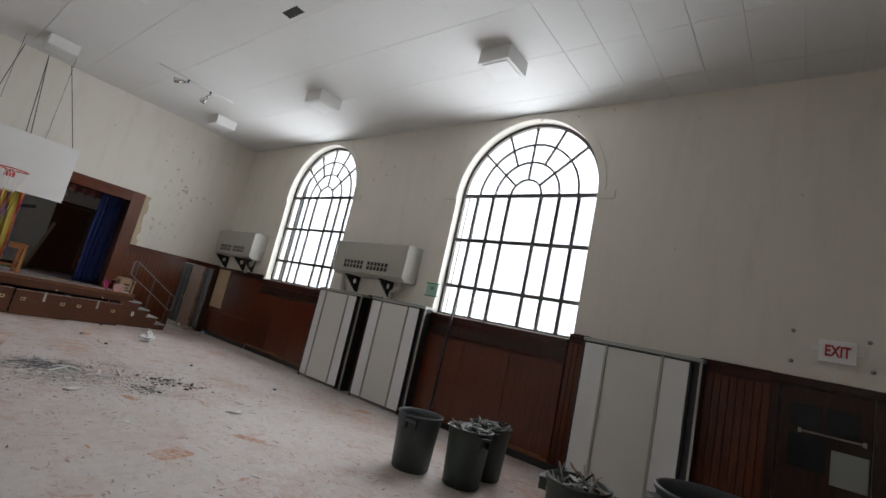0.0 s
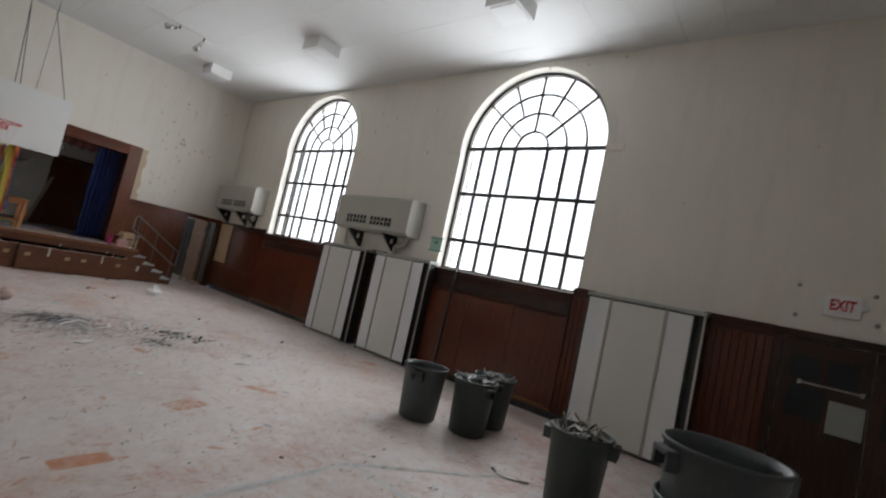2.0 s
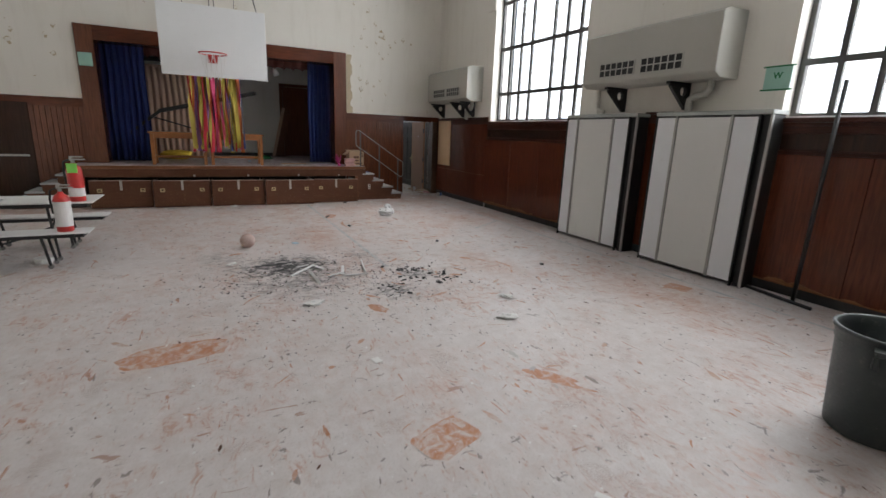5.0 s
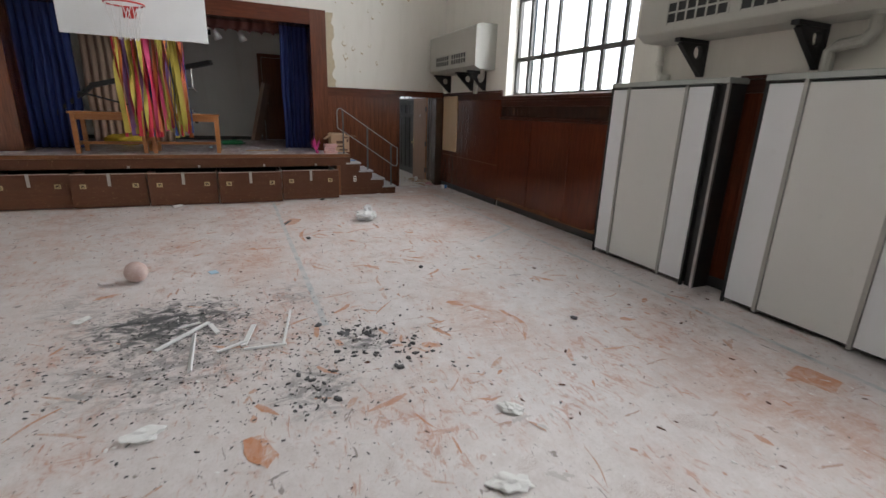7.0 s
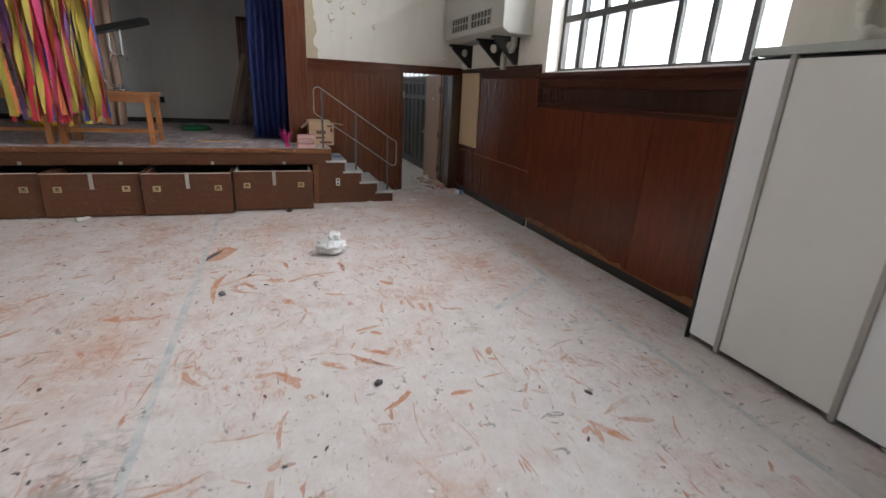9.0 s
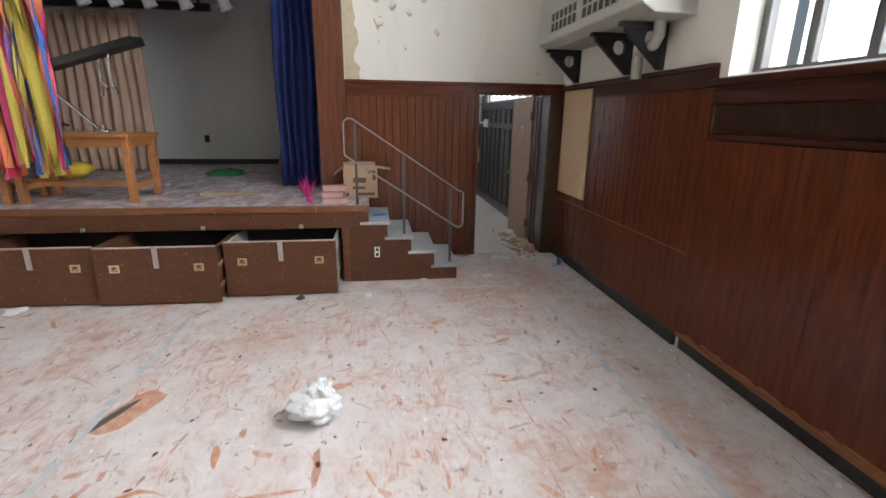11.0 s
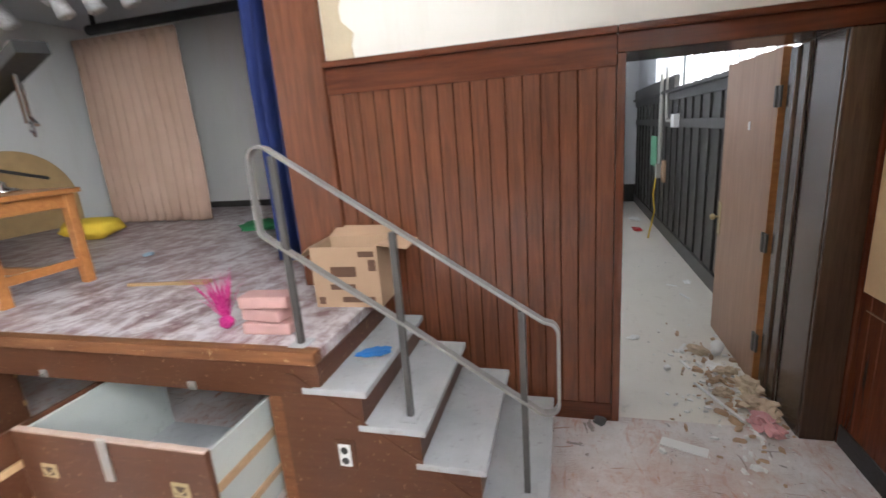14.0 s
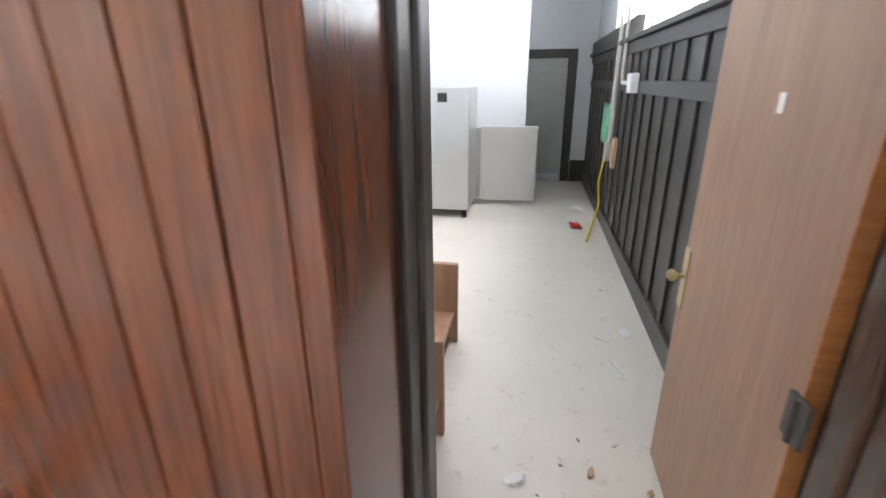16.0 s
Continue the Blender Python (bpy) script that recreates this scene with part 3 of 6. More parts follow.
# ---- white folding cabinets ----
def folding_cabinet(x0, x1, seps, label, dark="right"):
    c = thing("folding_cabinet", label, "cabinet", (x0, 6.68, 0), group="white cabinets along the window wall")
    w = x1 - x0
    bm = B()
    box(bm, 0, w, 0.02, 0.26, 0.03, 1.97, 0.006)
    part("body", bm, M["black_metal"], c)
    bm = B()
    box(bm, -0.02, w + 0.13, 0.0, 0.28, 1.98, 2.03, 0.008)
    part("top", bm, M["cab_top"], c, "grey-green metal top")
    lim = [0.0, *seps, w]
    for k, (a, b) in enumerate(zip(lim, lim[1:])):
        bm = B()
        box(bm, a + 0.019, b - 0.019, 0.0, 0.022, 0.05, 1.955, 0.004)
        part("panel", bm, M["cab_white" if k == 1 else "cab_bright"], c)
    for s in seps:
        bm = B()
        box(bm, s - 0.017, s + 0.017, -0.014, 0.02, 0.02, 1.978, 0.004)
        part("strip", bm, M["alu"], c)
    for s in (0.0, w):
        bm = B()
        box(bm, s - 0.011, s + 0.011, -0.006, 0.03, 0.0, 1.978, 0.003)
        part("edge_strip", bm, M["black_metal"], c)
    bm = B()
    box(bm, w + 0.092, w + 0.122, 0.02, 0.05, 0.0, 1.978, 0.004)
    part("side_rail", bm, M["alu"], c)
    bm = B()
    box(bm, w + 0.012, w + 0.118, 0.051, 0.26, 0.0, 1.978)
    part("dark_filler", bm, M["black_metal"], c)
    return c


folding_cabinet(-8.97, -7.65, [0.26, 1.02], "tall white laminate folding cabinet with aluminium strips")
folding_cabinet(-7.18, -5.83, [0.31, 1.04], "tall white laminate folding cabinet with aluminium strips")
folding_cabinet(-2.60, -1.20, [0.33, 1.06], "tall white laminate folding cabinet beside the exit")


# ---- wall heaters ----
def gusset(bm, bx, d):
    """Cast web of a bracket: a curved brace round a rounded hole."""
    cy, cz, n = d - 0.125, -0.115, 56
    lo, hi = (d - 0.046, -0.34), (0.035, -0.036)
    out, inn = [], []
    for i in range(n):
        a = 2 * math.pi * i / n
        c, s = math.cos(a), math.sin(a)
        t = 9.0
        if c > 1e-6:
            t = min(t, (d - 0.046 - cy) / c)
        if s > 1e-6:
            t = min(t, (-0.036 - cz) / s)
        nx, nz_ = (hi[1] - lo[1]), -(hi[0] - lo[0])
        k = nx * c + nz_ * s
        if abs(k) > 1e-6:
            u = (nx * (lo[0] - cy) + nz_ * (lo[1] - cz)) / k
            if u > 0:
                t = min(t, u * 0.97)
        out.append((cy + t * c, cz + t * s))
        r = min(0.062, t * 0.72)
        inn.append((cy + r * c, cz + r * s))
    for i in range(n):
        k = (i + 1) % n
        prism(bm, [out[i], out[k], inn[k], inn[i]], "x", bx - 0.024, bx + 0.024)


def unit_heater(x0, x1, y0, brackets, label):
    h = thing("wall_heater", label, "heater", (x0, y0, 2.41), group="wall heaters")
    w, d, t = x1 - x0, YN - y0, 0.76
    bm = B()
    prism(bm, [(0.0, 0.06), (0.10, 0.0), (d, 0.0), (d, t), (0.10, t), (0.0, t - 0.05)], "x", 0, w)
    bmesh.ops.bevel(bm, geom=bm.edges[:], offset=0.006, segments=2, affect="EDGES")
    part("casing", bm, M["heater"], h)
    for gx in (0.36, 1.11):
        bm = B()
        box(bm, gx, gx + 0.64, -0.004, 0.01, 0.14, 0.31)
        part("grille", bm, M["black_metal"], h, "dark slotted grille")
        for k in range(7):
            bm = B()
            q = gx + k * 0.64 / 6
            box(bm, q - 0.008, q + 0.008, -0.012, 0.0, 0.13, 0.32)
            part("slat", bm, M["heater"], h)
        bm = B()
        box(bm, gx, gx + 0.64, -0.011, 0.0, 0.217, 0.233)
        part("slat", bm, M["heater"], h)
    for bx in brackets:
        bm = B()
        box(bm, bx - 0.03, bx + 0.03, 0.03, d, -0.035, 0.0)
        box(bm, bx - 0.03, bx + 0.03, d - 0.045, d, -0.34, -0.036)
        gusset(bm, bx, d)
        part("bracket", bm, M["black_metal"], h, "black iron bracket")
    bm = B()
    px = w - 0.25
    pipe(bm, [(px, d - 0.12, 0.0), (px, d - 0.12, -0.10), (px - 0.05, d - 0.12, -0.16), (px - 0.2, d - 0.12, -0.18), (px - 0.26, d - 0.12, -0.22), (px - 0.26, d - 0.12, -0.4)], 0.045, 10)
    part("pipe", bm, M["heater"], h, "cream-painted elbow pipe")
    bm = B()
    px = 0.0
    pipe(bm, [(px, d - 0.07, 0.0), (px, d - 0.07, -0.20), (px + 0.01, d - 0.07, -0.28), (px + 0.04, d - 0.07, -0.32), (px + 0.09, d - 0.06, -0.33), (px + 0.12, d - 0.02, -0.33)], 0.034, 10)
    for q in (-0.18, -0.32):
        bmesh.ops.create_uvsphere(bm, u_segments=12, v_segments=8, radius=0.045, matrix=Matrix.Translation((px + (0.05 if q < -0.2 else 0.0), d - 0.07, q)))
    part("pipe", bm, M["plaster"], h, "lumpy white-painted pipe elbow", smooth=True)
    return h


unit_heater(-8.56, -6.36, 6.54, (0.49, 1.56), "beige enamel wall heater on black iron brackets")
unit_heater(-14.45, -12.33, 6.56, (0.18, 1.27, 1.77), "beige enamel wall heater in the corner")


# ---- ceiling lamps ----
def ceiling_lamp(x, y):
    l = thing("ceiling_lamp", "square white ceiling lamp box, switched off", "ceiling lamp", (x, y, CEIL), group="ceiling lamps")
    bm = B()
    box(bm, -0.27, 0.27, -0.27, 0.27, -0.24, 0.0, 0.01)
    part("housing", bm, M["white"], l)
    bm = B()
    box(bm, -0.215, 0.215, -0.215, 0.215, -0.252, -0.239, 0.006)
    part("diffuser", bm, M["lamp_white"], l)


for x, y in ((-4.0, 5.2), (-8.5, 5.14), (-13.05, 5.1), (-13.2, 1.5), (-8.48, 1.5), (-3.95, 1.5), (-8.48, -2.0), (-3.95, -2.0)):
    ceiling_lamp(x, y)

# ---- stage ----
SZ, SX = 0.80, -13.72
bm = B()
box(bm, -18.1, XB, -1.05, 4.42, SZ - 0.05, SZ)
box(bm, XB, XW, PL, PR, SZ - 0.05, SZ)
box(bm, XW, SX - 0.05, -1.2, 4.62, SZ - 0.05, SZ)
structure("stage_floor", bm, M["stage_floor"], "dusty dark red wooden stage floor", "floor")
st = thing("stage_front", "worn brown wooden stage edge and fascia", "stage", (SX, 0, 0), kind="structure")
bm = B()
box(bm, -0.05, 0.015, -1.2, 4.62, SZ - 0.055, SZ + 0.006, 0.008)
part("nosing", bm, M["edge_worn"], st, "scuffed wooden edge")
bm = B()
box(bm, -0.03, 0.0, -1.2, 4.62, 0.58, SZ - 0.057, 0.003)
part("fascia", bm, M["trunk"], st)
for y in (3.95, 3.02, 1.95, 0.9):
    bm = B()
    box(bm, 0.001, 0.012, y - 0.02, y + 0.02, 0.585, 0.625, 0.002)
    cyl(bm, (0.012, y, 0.603), (0.022, y, 0.603), 0.008, seg=8)
    part("catch", bm, M["alu"], st, "small metal catch")
bm = B()
box(bm, -0.10, 0.0, 4.35, 4.45, 0.0, 0.578, 0.004)
part("post", bm, M["edge_worn"], st)
bm = B()
box(bm, -0.9, -0.88, -1.2, 4.35, 0.0, 0.74)
part("backing", bm, M["black_metal"], st)
bm = B()
box(bm, -18.4, -18.1, -2.9, 4.9, -0.2, 4.2)
box(bm, -18.1, XB, -1.35, -1.05, -0.2, 4.2)
structure("wall_stage", bm, M["stage_wall"], "grey plaster walls behind the stage", "wall")
bm = B()
box(bm, -22.4, XB, 4.42, 4.6, -0.2, 4.6)
structure("wall_divider", bm, M["plaster_white"], "white plaster wall between stage and corridor", "wall")
bm = B()
box(bm, -18.1, XB, -2.6, 4.42, 3.75, 3.9)
structure("ceiling_stage", bm, M["stage_wall"], "plain ceiling above the stage", "ceiling")

# proscenium trim
pr = thing("proscenium_frame", "dark red-brown wooden frame round the stage opening", "frame", (XW, 0, 0), kind="structure")
for y0, y1, z0, z1, nm in ((PR - 0.02, 4.385, 0.8, 3.48, "post"), (-0.985, PL + 0.02, 0.8, 3.48, "post"), (PL + 0.02, PR - 0.02, PT - 0.02, 3.48, "lintel")):
    bm = B()
    box(bm, -0.42, 0.05, y0, y1, z0, z1, 0.008)
    part(nm, bm, M["wains"] if nm == "post" else M["wains_h"], pr)


# storage trunks under the stage
def trunk(y0, y1, xf, label, inside):
    t = thing("storage_trunk", label, "storage drawer", (xf, y0, 0), group="trunks under the stage")
    w, h, d = y1 - y0, 0.545, 0.75
    bm = B()
    box(bm, -0.025, 0, 0, w, 0.015, h, 0.004)
    part("front", bm, M["trunk"], t)
    bm = B()
    box(bm, -0.027, 0.002, 0.004, w - 0.004, h - 0.006, h + 0.004, 0.002)
    part("worn_edge", bm, M["dusty_edge"], t, "pale worn top edge")
    for a in (0.012, w - 0.03):
        bm = B()
        box(bm, -d, -0.026, a, a + 0.018, 0.03, h - 0.02)
        part("side", bm, M["cab_top"] if inside else M["trunk"], t)
        for z in (0.14, 0.34):
            bm = B()
            lo = a + 0.0181 if a > 0.1 else a - 0.014
            box(bm, -d, -0.03, lo, lo + 0.0135, z, z + 0.035, 0.002)
            part("runner", bm, M["raw_wood"], t)
    bm = B()
    box(bm, -d, -0.026, 0.031, w - 0.031, 0.05, 0.07)
    part("bottom", bm, M["tread"] if inside else M["trunk"], t)
    bm = B()
    box(bm, 0.001, 0.012, w * 0.5 - 0.022, w * 0.5 + 0.022, h - 0.19, h + 0.012, 0.003)
    part("hasp", bm, M["alu"], t, "aluminium hasp")
    for q in (0.16, w - 0.16):
        bm = B()
        box(bm, -0.004, 0.004, q - 0.042, q + 0.042, h - 0.225, h - 0.155, 0.003)
        part("handle_plate", bm, M["brass"], t, "worn brass handle plate")
        bm = B()
        box(bm, 0.0035, 0.005, q - 0.026, q + 0.026, h - 0.21, h - 0.17)
        part("recess", bm, M["ink_brown"], t)
        bm = B()
        pipe(bm, [(0.006, q + 0.022 * math.cos(a), h - 0.178 - 0.024 * math.sin(a)) for a in (math.pi * i / 8 for i in range(9))], 0.0035, 6)
        part("handle", bm, M["brass"], t)


M["ink_brown"] = worn("brown_recess", (0.05, 0.03, 0.015), (0.09, 0.055, 0.03), 0.6, 9)
M["brass"] = worn("worn_brass", (0.42, 0.32, 0.16), (0.5, 0.42, 0.26), 0.45, 9, metal=0.5)
for k, (xf, ins) in enumerate(((-13.37, True), (-13.25, False), (-13.30, False), (-13.34, False), (-13.42, False))):
    trunk(3.29 - 1.04 * k, 4.31 - 1.04 * k, xf, "brown wooden storage trunk pulled out from under the stage", ins)


# stairs
def stairs(sign, yb, label):
    s = thing("stage_stairs", label, "stairs", (SX, yb, 0), kind="structure")
    for k in range(4):
        a = 0.95 - 0.245 * k
        z = 0.16 * (k + 1)
        lo, hi = sorted((sign * (a - 0.30), sign * a))
        bm = B()
        box(bm, -0.82, 0.012, lo, hi, z - 0.032, z, 0.006)
        part("tread", bm, M["tread"], s, "grey worn tread")
        lo, hi = sorted((sign * (a - 0.26), sign * (a - 0.03)))
        bm = B()
        box(bm, -0.80, 0.0, lo, hi, 0.0, z - 0.033)
        part("riser", bm, M["trunk"], s)
    bm = B()
    prof = [(sign * -0.20, 0.0), (sign * 0.925, 0.0)]
    for k in range(4):
        a, z = 0.95 - 0.245 * k, 0.16 * (k + 1) - 0.034
        prof += [(sign * (a - 0.025), z), (sign * (a - 0.27), z)]
    prof += [(sign * -0.20, 0.606)]
    prism(bm, prof, "x", 0.0, 0.004)
    part("side_panel", bm, M["trunk"], s)
    bm = B()
    lo, hi = sorted((0.0, sign * -0.22))
    box(bm, -0.80, -0.032, lo, hi, 0.0, 0.74)
    part("landing_side", bm, M["trunk"], s)
    return s


stairs(1, 4.62, "brown wooden stage stairs with grey treads")
stairs(-1, -1.2, "brown wooden stage stairs with grey treads")

# ---- corridor ----
bm = B()
box(bm, -22.6, XW - 0.02, 4.6, 7.3, -0.2, -0.003)
structure("floor_corridor", bm, M["hall_floor"], "pale dusty linoleum corridor floor", "floor")
bm = B()
box(bm, -22.4, XB, 7.02, 7.4, -0.2, 1.86)
box(bm, -22.4, XB, 7.02, 7.4, 3.6, 4.6)
box(bm, -22.4, -20.4, 7.02, 7.4, 1.86, 3.6)
box(bm, -15.5, XB, 7.02, 7.4, 1.86, 3.6)
structure("wall_corridor", bm, M["plaster_white"], "white plaster corridor wall with high windows", "wall")
bm = B()
box(bm, -22.6, -22.2, 4.4, 7.4, -0.2, 4.6)
structure("wall_corridor_end", bm, M["plaster_white"], "white plaster wall at the corridor end", "wall")
bm = B()
box(bm, -20.9, -20.7, 4.6, 6.02, -0.2, 4.2)
structure("wall_return", bm, M["plaster_white"], "white plaster return wall behind the fridge", "wall")
bm = B()
box(bm, -22.6, XB, 4.4, 7.4, 4.2, 4.4)
structure("ceiling_corridor", bm, M["plaster_white"], "white corridor ceiling", "ceiling")

# ---- more materials ----
def plain(name, col, rough=0.5, metal=0.0, var=0.25, **k):
    return worn(name, tuple(c * (1 - var) for c in col), tuple(min(c * (1 + var), 0.9) for c in col), rough, 6, metal, **k)


def ribbon_paint(col):
    m, nt, p = mat_base("crepe_paper", 0.8)
    f = nz(nt, mapped(nt, (1, 1, 8)), 30, 3)
    nt.links.new(mix(nt, f, tuple(c * 0.7 for c in col), tuple(min(c * 1.25, 0.9) for c in col)), p.inputs["Base Color"])
    bump(nt, p, f, 0.4, 0.004)
    return m


CREPE = [ribbon_paint(c) for c in ((0.56, 0.03, 0.06), (0.62, 0.07, 0.18), (0.62, 0.18, 0.06), (0.52, 0.42, 0.08), (0.06, 0.13, 0.42), (0.24, 0.12, 0.34))]


def dusty_wood(per_mark=False):
    """Bare orange floor wood with dust left in it."""
    m, nt, p = mat_base("bare_orange_floor", 0.45)
    v = shifted(nt, (1, 1, 1))
    c = mix(nt, nz(nt, shifted(nt, (2, 20, 1)), 3, 4), (0.36, 0.135, 0.055), (0.54, 0.24, 0.115))
    d = nt.nodes.new("ShaderNodeMath")
    d.operation = "MULTIPLY"
    nt.links.new(ramp(nt, nz(nt, v, 11, 8, 0.75, 1.0), [(0.42, 0.0), (0.62, 1.0)]), d.inputs[0])
    pick = nt.nodes.new("ShaderNodeNewGeometry").outputs["Random Per Island"] if per_mark else obj_random(nt)
    nt.links.new(ramp(nt, pick, [(0.0, 0.35), (1.0, 1.0)]), d.inputs[1])
    if per_mark:
        c = mix(nt, ramp(nt, pick, [(0.0, 0.0), (1.0, 0.65)]), c, (0.46, 0.36, 0.30))
    c = mix(nt, d.outputs[0], c, (0.58, 0.53, 0.505))
    nt.links.new(c, p.inputs["Base Color"])
    return m


def line_material():
    m, nt, p = mat_base("worn_court_line", 0.6)
    v = mapped(nt)
    w = ramp(nt, nz(nt, v, 4.5, 6, 0.75), [(0.42, 0.0), (0.62, 1.0)])
    c = mix(nt, w, (0.57, 0.54, 0.52), (0.38, 0.41, 0.42))
    c = mix(nt, ramp(nt, nz(nt, v, 7, 5, 0.7), [(0.62, 0.0), (0.68, 0.9)]), c, (0.08, 0.09, 0.10))
    nt.links.new(c, p.inputs["Base Color"])
    return m


M.update(
    line=line_material(),
    red=plain("red_paint", (0.5, 0.03, 0.025), 0.35), red_letter=plain("red_letters", (0.42, 0.02, 0.03), 0.5, var=0.05),
    green_tag=plain("green_card", (0.18, 0.5, 0.3), 0.6), mint=plain("mint_card", (0.33, 0.55, 0.46), 0.7, var=0.1), lime=plain("lime_tag", (0.25, 0.7, 0.12), 0.5),
    yellow=plain("yellow_cloth", (0.70, 0.48, 0.04), 0.8), green_cloth=plain("green_cloth", (0.02, 0.17, 0.06), 0.85),
    pink=plain("pink_foam", (0.47, 0.27, 0.25), 0.7), magenta=plain("magenta_foil", (0.55, 0.04, 0.22), 0.3, 0.2),
    chrome=worn("chrome", (0.6, 0.6, 0.6), (0.72, 0.72, 0.72), 0.18, 8, metal=1.0, dirt_amt=0.1, bmp=0.02),
    leather=worn("scuffed_ball", (0.30, 0.13, 0.09), (0.70, 0.62, 0.58), 0.6, 7, dirt=(0.72, 0.67, 0.64), dirt_amt=0.95), board=plain("tan_board", (0.45, 0.30, 0.14), 0.5),
    pale_blue=plain("pale_blue_paper", (0.38, 0.56, 0.66), 0.7, var=0.1), kraft=plain("kraft_paper", (0.52, 0.40, 0.28), 0.85, var=0.2), dull_pink=plain("dull_pink_plastic", (0.48, 0.22, 0.22), 0.4, var=0.3), blue=plain("blue_label", (0.03, 0.2, 0.55), 0.5), ink=plain("brown_ink", (0.12, 0.06, 0.035), 0.8, var=0.05), foam_white=plain("white_foam", (0.75, 0.74, 0.72), 0.8, var=0.05),
    bare=dusty_wood(), bare_mixed=dusty_wood(True), spot_white=worn("satin_white_metal", (0.66, 0.66, 0.65), (0.75, 0.75, 0.74), 0.3, 6, metal=0.3, dirt_amt=0.1, bmp=0.02),
    dark_glass=worn("dark_glass", (0.008, 0.009, 0.01), (0.014, 0.015, 0.016), 0.15, 3, dirt_amt=0.02, bmp=0.0, spec=0.25),
    frosted=worn("frosted_glass", (0.20, 0.21, 0.20), (0.27, 0.28, 0.27), 0.35, 3, dirt_amt=0.1, bmp=0.02),
    bag=worn("clear_plastic_bag", (0.66, 0.67, 0.67), (0.8, 0.8, 0.8), 0.25, 9, dirt_amt=0.05),
    puddle=worn("wet_film", (0.50, 0.46, 0.43), (0.56, 0.52, 0.49), 0.16, 4, dirt_amt=0.1, bmp=0.5, fine=25),
    bare_plaster=worn("bare_brown_plaster", (0.44, 0.36, 0.25), (0.60, 0.50, 0.34), 0.9, 12, dirt_amt=0.3, bmp=0.4),
)


def blob(bm, r, centre, seed, squash=(1, 1, 1), amt=0.3, sub=2, freq=2.0):
    """A lumpy crumpled body."""
    for v in bmesh.ops.create_icosphere(bm, subdivisions=sub, radius=1.0)["verts"]:
        n = v.co.normalized()
        k = 1 + amt * noise.noise(n * freq + Vector((seed, seed * 1.7, 0)))
        v.co = Vector((n.x * squash[0], n.y * squash[1], n.z * squash[2])) * r * k + Vector(centre)


def tube_thing(name, label, cat, pts, r, mat, at=(0, 0, 0), seg=8):
    t = thing(name, label, cat, at)
    bm = B()
    pipe(bm, pts, r, seg)
    part("tube", bm, mat, t, smooth=True)
    return t


# ---- wall details of the hall ----
for i, cx in enumerate(WIN_X):
    t = thing("window_surround", "cream plaster arch moulding, cracked and peeling", "trim", (cx, YN, SPRING), kind="structure")
    bm = B()
    for k in range(32):
        a, b = math.pi * k / 32, math.pi * (k + 1) / 32
        prism(bm, [(r * math.cos(q), r * math.sin(q)) for r, q in ((1.57, a), (1.57, b), (RAD + 0.005, b), (RAD + 0.005, a))], "y", -0.022, 0.0)
    part("archivolt", bm, M["plaster"], t)
    for s in (-1, 1):
        bm = B()
        lo, hi = sorted((s * (RAD + 0.005), s * (RAD + 0.30)))
        box(bm, lo, hi, -0.03, 0, -0.13, 0.0, 0.006)
        part("impost", bm, M["plaster"], t)
    bm = B()
    box(bm, -RAD + 0.002, RAD - 0.002, -0.0, 0.17, SILL - SPRING - 0.002, SILL - SPRING + 0.02, 0.004)
    part("inner_sill", bm, M["white"], t)

# doorway to the corridor
d = thing("door_1", "brown wooden door standing open, with brass knob", "door", (-15.10, 6.77, 0.01), kind="structure")
bm = B()
box(bm, -0.86, 0.0, -0.022, 0.022, 0.0, 1.95, 0.003)
part("leaf", bm, M["door_wood"], d)
bm = B()
box(bm, -0.004, 0.004, -0.0225, 0.0225, 0.0, 1.95)
part("worn_edge", bm, M["table_wood"], d, "bare orange wood edge")
bm = B()
box(bm, -0.855, -0.80, -0.028, -0.022, 0.76, 1.0, 0.002)
part("lock_plate", bm, M["brass"], d, "brass lock plate")
bm = B()
cyl(bm, (-0.825, -0.022, 0.89), (-0.825, -0.065, 0.89), 0.01)
blob(bm, 0.025, (-0.825, -0.07, 0.89), 1, (1, 0.8, 1), 0.0)
part("knob", bm, M["brass"], d, "brass knob", smooth=True)
for z in (0.28, 0.9, 1.7):
    bm = B()
    box(bm, -0.03, 0.045, -0.034, -0.02, z - 0.055, z + 0.055, 0.003)
    cyl(bm, (0.01, -0.035, z - 0.055), (0.01, -0.035, z + 0.055), 0.009)
    part("hinge", bm, M["frame_metal"], d)
bm = B()
box(bm, -0.40, -0.37, -0.0245, -0.0215, 1.52, 1.57)
part("paper_scrap", bm, M["paper"], d)

fr = thing("door_frame", "dark stained wooden door frame with stepped mouldings", "door frame", (XW, 0, 0), kind="structure")
for y0, y1, yi, s in ((5.885, 5.925, 5.94, 1), (6.785, 6.80, 6.77, -1)):
    bm = B()
    a, b = sorted((y0, y1))
    box(bm, -0.24, 0.028, a, b, 0, 1.955, 0.004)
    part("reveal", bm, M["wains"] if s > 0 else M["frame_sheen"], fr)
    bm = B()
    a, b = sorted((y0, yi))
    box(bm, -0.33, -0.242, a, b, 0, 1.95, 0.006)
    box(bm, -0.42, -0.33, min(y0, yi + 0.012 * s), max(y0, yi + 0.012 * s), 0, 1.945, 0.01)
    part("jamb", bm, M["black_wood"] if s > 0 else M["frame_sheen"], fr)
bm = B()
box(bm, 0.0, 0.05, 6.79, 6.945, 0.0, 1.955, 0.006)
part("casing", bm, M["frame_sheen"], fr)
bm = B()
